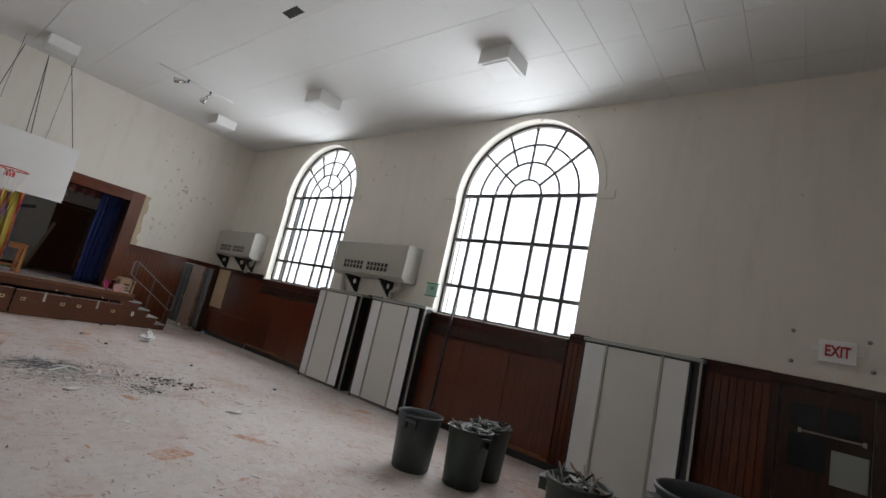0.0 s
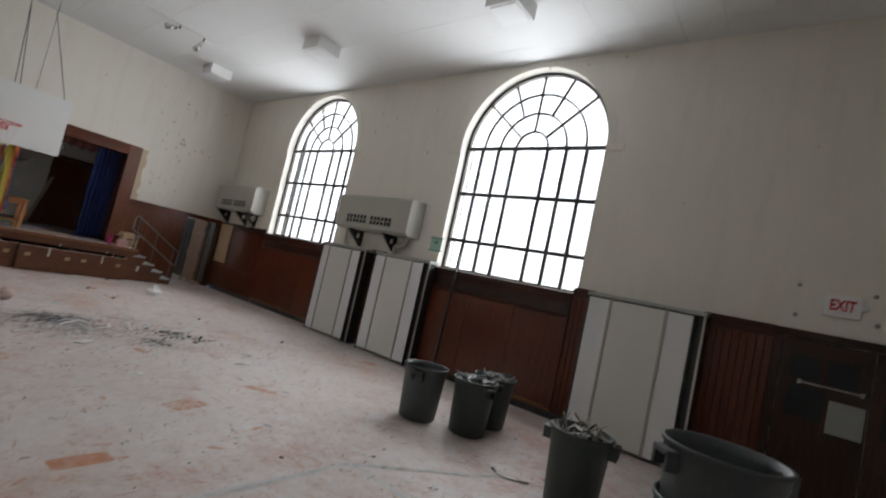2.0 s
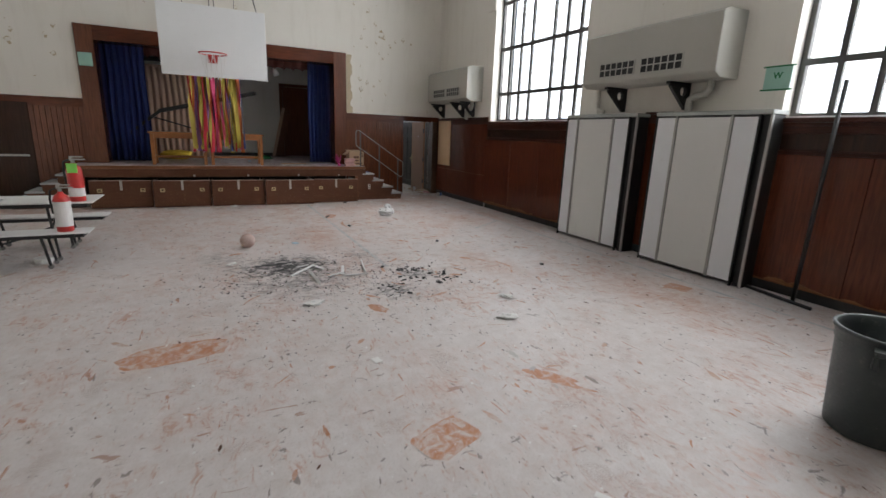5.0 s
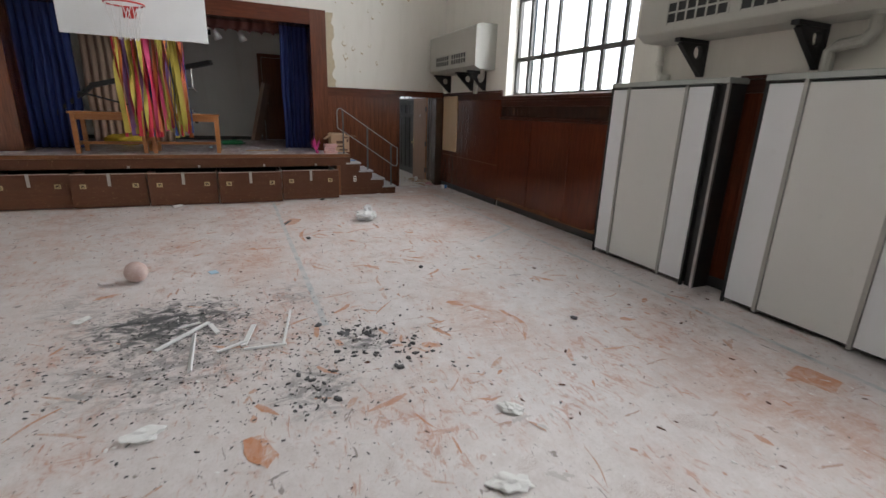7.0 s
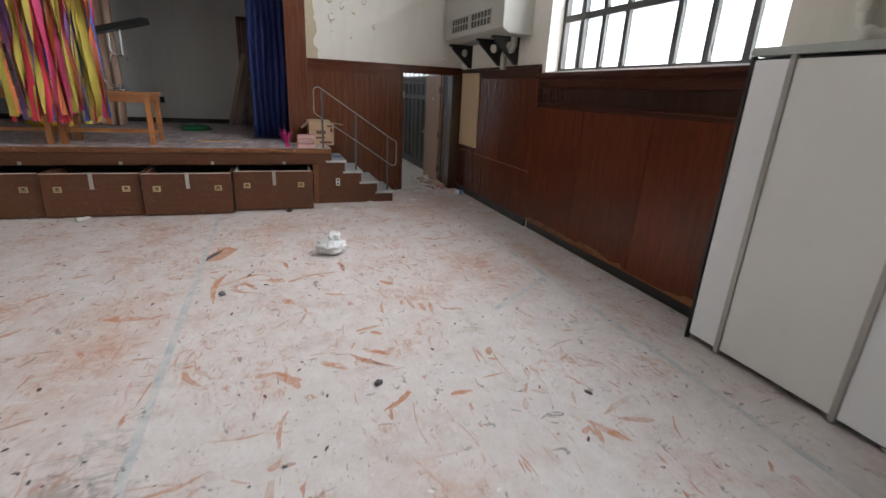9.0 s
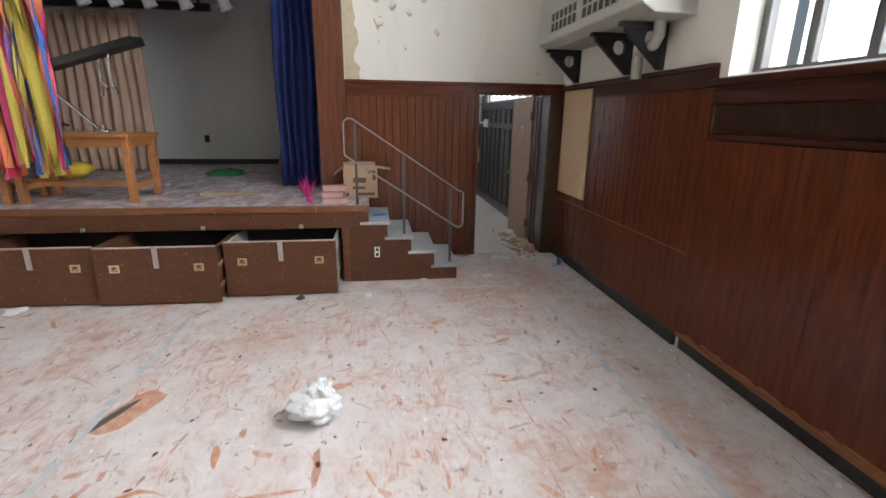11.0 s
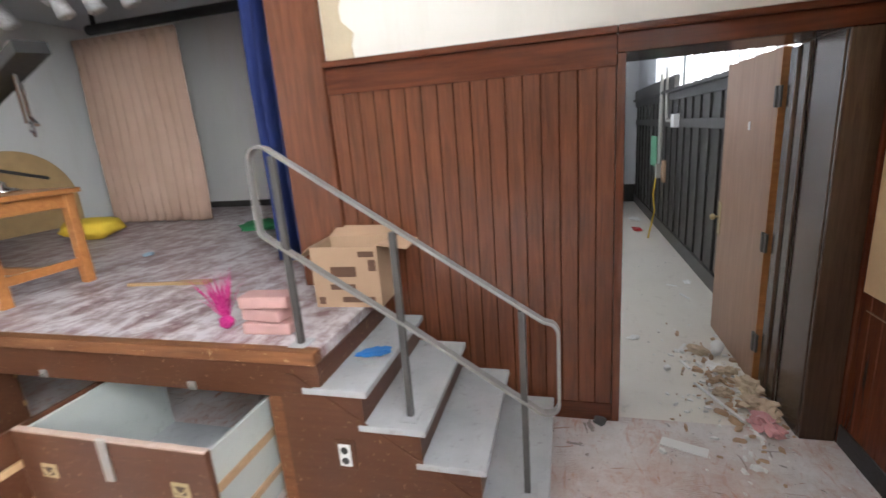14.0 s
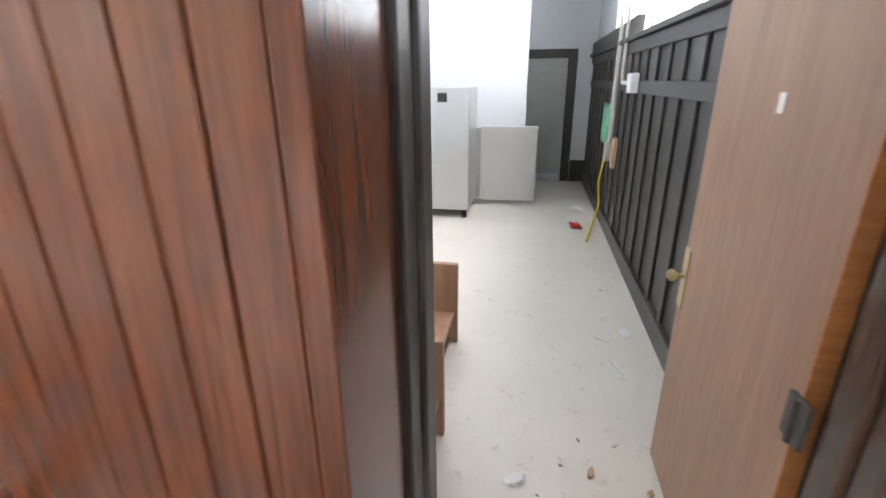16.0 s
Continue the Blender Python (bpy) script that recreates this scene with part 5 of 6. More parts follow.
for k in range(46):
    a, e = rng.uniform(0, 6.28), rng.uniform(0.1, 0.7)
    l = rng.uniform(0.15, 0.32)
    d = Vector((math.cos(a) * e, math.sin(a) * e - 0.2, 1)).normalized()
    base = Vector((0, 0.02, 0.03))
    side = Vector((-math.sin(a), math.cos(a), 0.0)) * 0.006
    mid, tip = base + d * l * 0.6, base + d * l + Vector((0, 0, -0.04 * e))
    vs = [bm.verts.new(p) for p in (base - side, base + side, mid + side, mid - side, tip)]
    bm.faces.new(vs[:4])
    bm.faces.new((vs[3], vs[2], vs[4]))
blob(bm, 0.035, (0.02, 0.03, 0.035), 4, amt=0.2)
part("tinsel", bm, M["magenta"], t)

t = thing("cardboard_box", "open cardboard box with flaps on the stage corner", "cardboard box", (-14.36, 4.53, SZ), 3)
for x0, x1, y0, y1 in ((0.12, 0.126, -0.185, 0.185), (-0.126, -0.12, -0.185, 0.185), (-0.12, 0.12, -0.185, -0.179), (-0.12, 0.12, 0.179, 0.185)):
    bm = B()
    box(bm, x0, x1, y0, y1, 0.002, 0.33)
    part("side", bm, M["cardboard"], t)
bm = B()
box(bm, -0.12, 0.12, -0.18, 0.18, 0.002, 0.008)
part("bottom", bm, M["cardboard"], t)
for pts, ax in (([(0.185, 0.33), (0.34, 0.31), (0.34, 0.314), (0.185, 0.335)], "x"), ([(-0.185, 0.33), (-0.29, 0.25), (-0.29, 0.254), (-0.185, 0.335)], "x")):
    bm = B()
    prism(bm, pts, "x", -0.12, 0.12)
    part("flap", bm, M["cardboard"], t)
bm = B()
prism(bm, [(-0.12, 0.33), (-0.25, 0.37), (-0.25, 0.374), (-0.12, 0.335)], "y", -0.18, 0.18)
part("flap", bm, M["cardboard"], t)
for y0, y1, z0, z1 in ((-0.08, 0.06, 0.17, 0.225), (-0.09, 0.05, 0.10, 0.13), (0.08, 0.165, 0.275, 0.305), (-0.03, 0.15, 0.03, 0.06), (0.13, 0.17, 0.20, 0.26), (-0.165, -0.13, 0.02, 0.06)):
    bm = B()
    box(bm, 0.1262, 0.1275, y0, y1, z0, z1)
    part("print_bar", bm, M["ink"], t)

# handrail of the stairs
t = thing("handrail", "grey steel handrail loop on three posts", "handrail", (-13.80, 0, 0))


def flat_loop(bm, pts, w, h):
    pts = [Vector(p) for p in pts]
    rings = []
    for i, p in enumerate(pts):
        d = (pts[min(i + 1, len(pts) - 1)] - pts[max(i - 1, 0)]).normalized()
        n = Vector((1, 0, 0)).cross(d).normalized()
        rings.append([bm.verts.new(p + Vector((a * w, 0, 0)) + n * b * h) for a, b in ((-0.5, -0.5), (0.5, -0.5), (0.5, 0.5), (-0.5, 0.5))])
    for u, v in zip(rings, rings[1:]):
        for k in range(4):
            bm.faces.new((u[k], u[(k + 1) % 4], v[(k + 1) % 4], v[k]))
    bm.faces.new(rings[0][::-1])
    bm.faces.new(rings[-1])


def arc(c, r, a0, a1, n=6):
    return [(0, c[0] + r * math.cos(radians(a0 + (a1 - a0) * i / n)), c[1] + r * math.sin(radians(a0 + (a1 - a0) * i / n))) for i in range(n + 1)]


bm = B()
path = [(0, 4.99, 0.925)] + [(0, 4.45, 1.27)] + arc((4.46, 1.33), 0.06, 210, 180, 3) + [(0, 4.40, 1.58)] + arc((4.46, 1.60), 0.06, 180, 58, 6) + [(0, 5.56, 0.945)] + arc((5.565, 0.895), 0.05, 58, 0, 4) + [(0, 5.615, 0.62)] + arc((5.565, 0.60), 0.05, 0, -122, 6) + [(0, 4.99, 0.925)]
flat_loop(bm, path, 0.036, 0.012)
part("rail", bm, M["rail"], t)
for y, zb, zt in ((4.51, SZ, 1.62), (4.99, 0.48, 1.30), (5.48, 0.16, 0.985)):
    bm = B()
    box(bm, -0.013, 0.013, y - 0.013, y + 0.013, zb, zt, 0.002)
    part("post", bm, M["frame_metal"], t, "dark steel post")
    bm = B()
    box(bm, -0.05, 0.05, y - 0.04, y + 0.04, zb, zb + 0.008, 0.002)
    part("base_plate", bm, M["tread"], t)
t = thing("wall_outlet", "white double outlet in a brown plate", "outlet", (SX + 0.004, 4.70, 0.32))
bm = B()
box(bm, -0.01, 0.006, -0.05, 0.05, -0.075, 0.075, 0.003)
part("plate", bm, M["trunk"], t)
bm = B()
box(bm, 0.005, 0.010, -0.028, 0.028, -0.055, 0.055, 0.004)
part("socket_cover", bm, M["white"], t)
for z in (-0.026, 0.026):
    bm = B()
    cyl(bm, (0.009, 0, z), (0.0125, 0, z), 0.017)
    part("socket", bm, M["black_metal"], t)
bm = B()
prism(bm, [(4.46, 0.70), (4.50, 0.70), (5.44, 0.06), (5.40, 0.06)], "x", SX + 0.004, SX + 0.010)
tagged(part("stringer_trim", bm, M["trunk"]), "thin brown diagonal trim on the stair side", "trim", kind="structure")

# ---- rubbish bins ----


def bin_can(x, y, label, mat, H=0.63, R=0.255, z=0.0, rz=20, full=""):
    t = thing("rubbish_bin", label, "rubbish bin", (x, y, z), rz, group="rubbish bins")
    bm = B()
    rb = R * 0.80
    prof = [(0.001, 0.0), (rb - 0.02, 0.0), (rb, 0.02), (R - 0.022, H - 0.10), (R - 0.015, H - 0.09), (R - 0.012, H - 0.03), (R, H - 0.025), (R + 0.004, H - 0.005), (R - 0.004, H), (R - 0.02, H - 0.004), (R - 0.028, H - 0.06), (rb - 0.012, 0.025), (0.001, 0.022)]
    lathe(bm, prof, 36)
    part("body", bm, mat, t, smooth=True)
    for s in (-1, 1):
        bm = B()
        box(bm, -0.07, 0.07, s * (R - 0.025), s * (R + 0.045), H - 0.075, H - 0.045, 0.008)
        box(bm, -0.075, -0.05, s * (R - 0.03), s * (R + 0.04), H - 0.15, H - 0.046, 0.006)
        box(bm, 0.05, 0.075, s * (R - 0.03), s * (R + 0.04), H - 0.15, H - 0.046, 0.006)
        part("handle", bm, mat, t)
    if full:
        r = random.Random(full)
        bm = B()
        lathe(bm, [(0.001, H - 0.16), (R - 0.04, H - 0.17)], 20)
        part("fill", bm, M["ash"], t, "dark rubbish")
        for k in range(44):
            bm = B()
            a, q = r.uniform(0, 6.28), R * 0.8 * math.sqrt(r.random())
            c = Vector((q * math.cos(a), q * math.sin(a), H - 0.10 + r.uniform(0, 0.13)))
            d = Vector((r.uniform(-1, 1), r.uniform(-1, 1), r.uniform(-0.3, 0.6 if full == "m" else 1.1))).normalized()
            l = r.uniform(0.06, 0.18)
            if q + l > R * 1.15:
                l *= 0.7
            if r.random() < 0.55:
                slab(bm, c - d * l, c + d * l, r.uniform(0.02, 0.07), 0.004)
            else:
                cyl(bm, c - d * l, c + d * l, r.uniform(0.004, 0.011), seg=6)
            part("scrap", bm, M[r.choice(("chrome", "black_metal", "alu", "black_metal") if full == "m" else ("alu", "rail", "paper", "raw_wood", "black_metal"))], t)
    return t


bin_can(-3.65, 4.63, "empty grey plastic rubbish bin on the dusty floor", M["bin"], H=0.645, R=0.28)
bin_can(-3.06, 4.87, "dark green rubbish bin full of shiny metal scraps", M["bin_green"], H=0.645, R=0.27, rz=70, full="m")
bin_can(-3.13, 5.44, "dark green rubbish bin close to the wall", M["bin_green"], H=0.645, R=0.27, rz=40, full="m")
bin_can(-1.51, 4.27, "dark grey rubbish bin full of metal and wood scraps", M["bin_green"], H=0.67, R=0.28, rz=100, full="s")
bin_can(-0.33, 2.95, "lowest bin of a stack of grey rubbish bins", M["bin"], H=0.69, R=0.30, rz=150)
bin_can(-0.33, 2.95, "dark green bin nested in a stack of bins", M["bin_green"], H=0.69, R=0.30, z=0.17, rz=135)
bin_can(-0.33, 2.95, "topmost grey bin nested in a stack of bins", M["bin"], H=0.69, R=0.30, z=0.46, rz=130)

# ---- benches and extinguishers ----
t = thing("cafeteria_table", "folding lunch table with white top and attached benches", "lunch table", (-9.75, -0.08, 0))
for x0, x1, z, nm in ((-0.36, 0.36, 0.70, "tabletop"), (0.42, 0.74, 0.41, "bench"), (-0.72, -0.40, 0.41, "bench")):
    bm = B()
    box(bm, x0, x1, -2.3, 0, z - 0.015, z, 0.005)
    part(nm, bm, M["white"], t)
    bm = B()
    box(bm, x0 + 0.03, x1 - 0.03, -2.28, -0.06, z - 0.06, z - 0.016, 0.004)
    part("under_frame", bm, M["black_metal"], t)
    for y in (-0.40, -1.15, -1.9):
        for x in (x0 + 0.05, x1 - 0.05):
            bm = B()
            cyl(bm, (x, y - 0.05, z - 0.05), (x, y, 0.04), 0.015)
            part("leg", bm, M["black_metal"], t)
            bm = B()
            cyl(bm, (x - 0.012, y, 0.028), (x + 0.012, y, 0.028), 0.028)
            part("caster", bm, M["rail"], t)
for y in (-0.5, -1.2):
    bm = B()
    pipe(bm, [(0.55, y - 0.6, 0.2), (0.1, y - 0.3, 0.24), (0.0, y, 0.36), (0.0, y + 0.1, 0.64)], 0.012)
    part("brace", bm, M["black_metal"], t)


def extinguisher(x, y, z, label, body, tag):
    t = thing("fire_extinguisher", label, "fire extinguisher", (x, y, z), group="fire extinguishers")
    bm = B()
    lathe(bm, [(0.001, 0), (0.075, 0), (0.08, 0.01), (0.08, 0.36), (0.065, 0.40), (0.03, 0.43), (0.025, 0.45), (0.001, 0.45)], 20)
    part("cylinder", bm, M["red"], t, smooth=True)
    bm = B()
    lathe(bm, [(0.081, 0.06), (0.0815, 0.06), (0.0815, body), (0.081, body)], 20)
    part("label_band", bm, M["paper"], t, "white paper label")
    bm = B()
    cyl(bm, (0, 0, 0.45), (0, 0, 0.49), 0.02)
    box(bm, -0.015, 0.015, -0.02, 0.12, 0.485, 0.50, 0.003)
    box(bm, -0.013, 0.013, -0.02, 0.10, 0.515, 0.528, 0.003)
    box(bm, -0.012, 0.012, -0.03, 0.0, 0.48, 0.528, 0.003)
    part("valve", bm, M["alu"], t)
    bm = B()
    pipe(bm, [(0, -0.03, 0.49), (0, -0.09, 0.46), (0.0, -0.10, 0.36), (0, -0.09, 0.2)], 0.011)
    part("hose", bm, M["black_metal"], t)
    if tag:
        bm = B()
        box(bm, 0.078, 0.083, -0.05, 0.05, 0.34, 0.45)
        part("tag", bm, M["lime"], t, "lime green inspection tag")


extinguisher(-9.52, -0.24, 0.70, "red fire extinguisher with lime tag on the table", 0.16, True)
extinguisher(-9.16, -0.32, 0.41, "red and white fire extinguisher on the bench", 0.34, False)
t = thing("yellow_bottle", "yellow plastic bottle lying on the floor", "bottle", (-8.85, -0.98, 0.035), 15)
bm = B()
cyl(bm, (0, -0.10, 0), (0, 0.10, 0), 0.034)
cyl(bm, (0, -0.15, 0), (0, -0.10, 0), 0.016, 0.03)
part("bottle", bm, M["yellow"], t, smooth=False)
t = thing("white_bucket_lid", "white plastic tub under the bench", "tub", (-9.4, -0.62, 0))
bm = B()
lathe(bm, [(0.001, 0), (0.09, 0), (0.10, 0.06), (0.001, 0.06)], 20)
part("tub", bm, M["foam_white"], t)
t = thing("white_cloth", "crumpled white cloth lying on the lunch table", "cloth", (-9.6, -1.15, 0.70))
bm = B()
blob(bm, 0.16, (0, 0, 0.03), 12, (0.8, 1.2, 0.35), 0.6, 3, 2.5)
part("cloth", bm, M["foam_white"], t)

# ---- corridor ----
dp = thing("corridor_panelling", "blackened wooden panelling along the corridor wall", "panelling", (0, 7.02, 0), kind="structure")
bm = B()
box(bm, -22.2, XB, -0.015, 0, 0, 1.93)
part("backing", bm, M["black_wood"], dp)
x = -22.1
while x < -15.2:
    bm = B()
    box(bm, x, x + 0.07, -0.036, -0.016, 0.16, 1.9, 0.006)
    part("stile", bm, M["black_wood"], dp)
    x += 0.34
for z0, z1, dd in ((0, 0.16, 0.05), (1.50, 1.60, 0.04), (1.83, 1.93, 0.05), (1.93, 1.97, 0.09)):
    bm = B()
    box(bm, -22.2, XB, -dd, -0.0155, z0, z1, 0.006)
    part("rail", bm, M["black_wood"], dp)
bm = B()
box(bm, -22.19, -18.75, -0.06, 0.0, 1.975, 2.13, 0.006)
part("upper_rail", bm, M["black_wood"], dp)
wn = thing("window_3", "high corridor window with narrow white-lit panes", "window", (-20.4, 7.2, 1.97), kind="structure")
for k in range(13):
    bm = B()
    box(bm, k * 0.405 - 0.02, k * 0.405 + 0.02, -0.03, 0.03, 0, 1.63)
    part("mullion", bm, M["white"], wn)
bm = B()
box(bm, 0, 4.9, -0.03, 0.03, 0, 0.05)
box(bm, 0, 4.9, -0.03, 0.03, 0.8, 0.84)
part("window_frame", bm, M["white"], wn)
bm = B()
box(bm, 0, 4.9, -0.003, 0.003, 0.05, 1.63)
part("pane", bm, M["glass"], wn).visible_shadow = False
t = thing("conduit", "cream-painted conduit with switch box", "conduit", (-19.45, 7.0, 0))
bm = B()
pipe(bm, [(0, -0.05, 2.2), (0, -0.05, 0.85)], 0.03)
part("pipe", bm, M["heater"], t)
bm = B()
pipe(bm, [(0.35, -0.05, 2.25), (0.35, -0.05, 1.62), (0.40, -0.05, 1.58), (0.85, -0.05, 1.58)], 0.022)
part("branch", bm, M["heater"], t)
bm = B()
box(bm, 0.82, 0.98, -0.09, -0.02, 1.50, 1.66, 0.01)
part("switch_box", bm, M["white"], t)
bm = B()
box(bm, -0.05, 0.05, -0.1, -0.02, 0.78, 0.98, 0.01)
part("outlet_box", bm, M["heater"], t)
bm = B()
pipe(bm, [(0.0, -0.09, 0.8), (-0.01, -0.12, 0.55), (0.03, -0.1, 0.3), (0.0, -0.14, 0.05), (0.25, -0.2, 0.02), (0.5, -0.25, 0.015)], 0.012)
part("cord", bm, M["yellow"], t, "yellow electric cord")
bm = B()
box(bm, 0.18, 0.32, -0.06, -0.02, 0.75, 1.05, 0.005)
part("wood_block", bm, M["cardboard"], t)
bm = B()
box(bm, -20.3, -19.85, 6.965, 6.978, 0.9, 1.35)
tagged(part("green_poster", bm, M["green_tag"]), "green notice on the dark panelling", "notice")
t = thing("steel_cabinet", "stainless steel fridge with its door open", "fridge", (-19.65, 4.78, 0))
bm = B()
box(bm, -0.75, 0.0, 0, 0.62, 0.10, 1.54, 0.01)
part("body", bm, M["steel"], t)
for x in (-0.7, -0.06):
    for y in (0.06, 0.56):
        bm = B()
        cyl(bm, (x, y, 0.0), (x, y, 0.11), 0.03)
        part("foot", bm, M["black_metal"], t)
bm = B()
box(bm, -0.001, 0.006, 0.25, 0.36, 1.38, 1.48, 0.003)
part("vent", bm, M["black_metal"], t)
bm = B()
box(bm, -0.80, -0.75, 0.67, 1.42, 0.06, 1.05, 0.012)
part("door", bm, M["steel"], t, "open stainless door")
bm = B()
box(bm, -0.80, -0.74, 0.62, 0.68, 0.1, 1.02)
part("hinge_strip", bm, M["alu"], t)
t = thing("door_4", "pale grey door in a black frame at the corridor end", "door", (-22.2, 5.85, 0), kind="structure")
bm = B()
box(bm, 0, 0.05, 0, 0.14, 0, 2.06, 0.005)
box(bm, 0, 0.05, 0.76, 0.90, 0, 2.06, 0.005)
box(bm, 0, 0.05, 0.14, 0.76, 1.93, 2.06, 0.005)
part("frame", bm, M["black_wood"], t)
bm = B()
box(bm, 0, 0.02, 0.145, 0.755, 0.12, 1.925, 0.003)
part("leaf", bm, M["cab_top"], t)
bm = B()
box(bm, -22.2, -22.15, 6.76, 7.0, 0, 0.35, 0.005)
structure("baseboard", bm, M["black_wood"], "black baseboard at the corridor end", "baseboard")
for k, (x, y, h) in enumerate(((-16.75, 5.35, 0.55), (-15.9, 5.42, 0.52))):
    t = thing("cabinet_on_side", "brown wooden cabinet lying open on the floor", "cabinet", (x, y, 0))
    bm = B()
    box(bm, -0.04, 0.0, -0.5, 0.38, 0, h, 0.006)
    part("side", bm, M["door_wood"], t)
    bm = B()
    box(bm, 0.0, 0.42, -0.5, 0.36, h * 0.35, h * 0.35 + 0.03, 0.004)
    part("shelf", bm, M["door_wood"], t)
    bm = B()
    box(bm, 0.0, 0.42, -0.5, 0.33, 0.0, 0.03, 0.004)
    part("bottom", bm, M["black_wood"], t)

# ---- floor marks ----
fl = thing("court_lines", "faded blue-grey court lines on the gym floor", "floor marking", (0, 0, 0), kind="structure")


def strip(a, b, w=0.05):
    bm = B()
    a, b = Vector((*a, 0)), Vector((*b, 0))
    n = Vector((0, 0, 1)).cross((b - a).normalized()) * w / 2
    vs = [bm.verts.new(p + Vector((0, 0, 0.004))) for p in (a - n, b - n, b + n, a + n)]
    bm.faces.new(vs)
    part("line", bm, M["line"], fl)


strip((-13.42, 6.28), (4.5, 6.28))
strip((-13.42, 3.2), (-13.42, 6.25))
strip((-13.4, 3.10), (-7.9, 3.10))
strip((-2.95, -3.0), (-2.95, 2.94))
strip((-2.93, 2.97), (4.0, 2.97))
strip((-3.75, -0.06), (-5.6, 0.0), 0.06)
strip((-3.74, -0.10), (-3.0, -0.40), 0.06)
strip((-3.78, -0.14), (-3.8, -1.6))
strip((-10.28, 6.24), (-9.75, 5.45))
strip((-2.93, 2.97), (-2.2, 4.1))

bp = thing("bare_patches", "scraped patches of bare orange wood in the dust", "floor stain", (0, 0, 0), kind="structure")


def patch(x, y, lx, ly, rot, seed, mat, z=0.003, square=0.5, rough=0.18, parent=None, name="patch"):
    r = random.Random(seed)
    bm = B()
    n = 22
    vs = []
    for i in range(n):
        a = 2 * math.pi * i / n
        c, s = math.cos(a), math.sin(a)
        e = 2 / (2 + 6 * square)
        px = math.copysign(abs(c) ** e, c) * lx / 2 * (1 + rough * (r.random() - 0.5))
        py = math.copysign(abs(s) ** e, s) * ly / 2 * (1 + rough * (r.random() - 0.5))
        co, si = math.cos(radians(rot)), math.sin(radians(rot))
        vs.append(bm.verts.new((x + px * co - py * si, y + px * si + py * co, z)))
    bm.faces.new(vs)
    return part(name, bm, mat, parent or bp)


patch(-3.70, 1.23, 0.17, 0.36, 3, 1, M["bare"], square=0.9, rough=0.06)
patch(-3.66, 1.47, 0.06, 0.06, 0, 2, M["bare"], square=0.0)
patch(-4.60, 2.28, 0.26, 0.36, 20, 3, M["bare"], square=0.7)
patch(-6.26, 0.88, 0.35, 0.72, 5, 4, M["bare"], square=0.1)
patch(-11.60, 3.24, 0.42, 0.19, 155, 5, M["bare"], square=0.3)
patch(-11.53, 3.16, 0.40, 0.05, 155, 6, M["ash"], 0.0035, 0.1)
patch(-4.9, 3.25, 0.35, 0.16, 40, 7, M["bare"], square=0.2, rough=0.6)
patch(-6.0, 6.0, 0.28, 0.24, 10, 8, M["bare"], square=0.8)
patch(-6.6, 2.55, 0.24, 0.12, 20, 9, M["bare"], square=0.3, rough=0.5)
rng = random.Random(21)
for k in range(140):
    x, y = rng.uniform(-13.2, -1.8), rng.uniform(-1.5, 6.4)
    if rng.random() < 0.25:
        x, y = rng.uniform(-13.2, -9.5), rng.uniform(2.0, 6.4)
    L = rng.choice((rng.uniform(0.03, 0.08), rng.uniform(0.06, 0.2)))
    patch(x, y, L, L * rng.uniform(0.12, 0.4), rng.uniform(-70, 70), 100 + k, M["bare"], square=rng.uniform(0, 0.4), rough=0.8)
for k in range(26):
    x, y = (-2.3 + rng.gauss(0, 0.4), 3.05 + rng.gauss(0, 0.1)) if k < 17 else ((-6.2 + rng.gauss(0, 0.2), 3.95 + rng.gauss(0, 0.08)) if k < 22 else (-5.1 + rng.gauss(0, 0.15), 3.2))
    a = rng.uniform(0.04, 0.13)
    patch(x, y, a, a * 0.35, rng.uniform(0, 180), 300 + k, M["puddle"], 0.005, 0.1, 1.0, name="wet_patch")



def smear(bm, pts, w, seed, z=0.0034):
    """A dragged mark: a ribbon along a bent line, ragged and thin at its ends."""
    r = random.Random(seed)
    pts = [Vector((p[0], p[1], z)) for p in pts]
    fine = []
    for a, b in zip(pts, pts[1:]):
        n = max(2, int((b - a).length / 0.035))
        fine += [a.lerp(b, i / n) for i in range(n)]
    fine.append(pts[-1])
    for _ in range(3):
        fine = [fine[0]] + [(fine[i - 1] + fine[i] * 2 + fine[i + 1]) / 4 for i in range(1, len(fine) - 1)] + [fine[-1]]
    prev = None
    for i, p in enumerate(fine):
        u = i / (len(fine) - 1)
        d = (fine[min(i + 1, len(fine) - 1)] - fine[max(i - 1, 0)]).normalized()
        n = Vector((-d.y, d.x, 0))
        h = w * 0.5 * (0.25 + 0.75 * math.sin(math.pi * min(0.08 + u, 1.0)) ** 0.6)
        cur = (bm.verts.new(p + n * h * r.uniform(0.55, 1.2)), bm.verts.new(p - n * h * r.uniform(0.55, 1.2)))
        if prev:
            bm.faces.new((prev[0], prev[1], cur[1], cur[0]))
        prev = cur


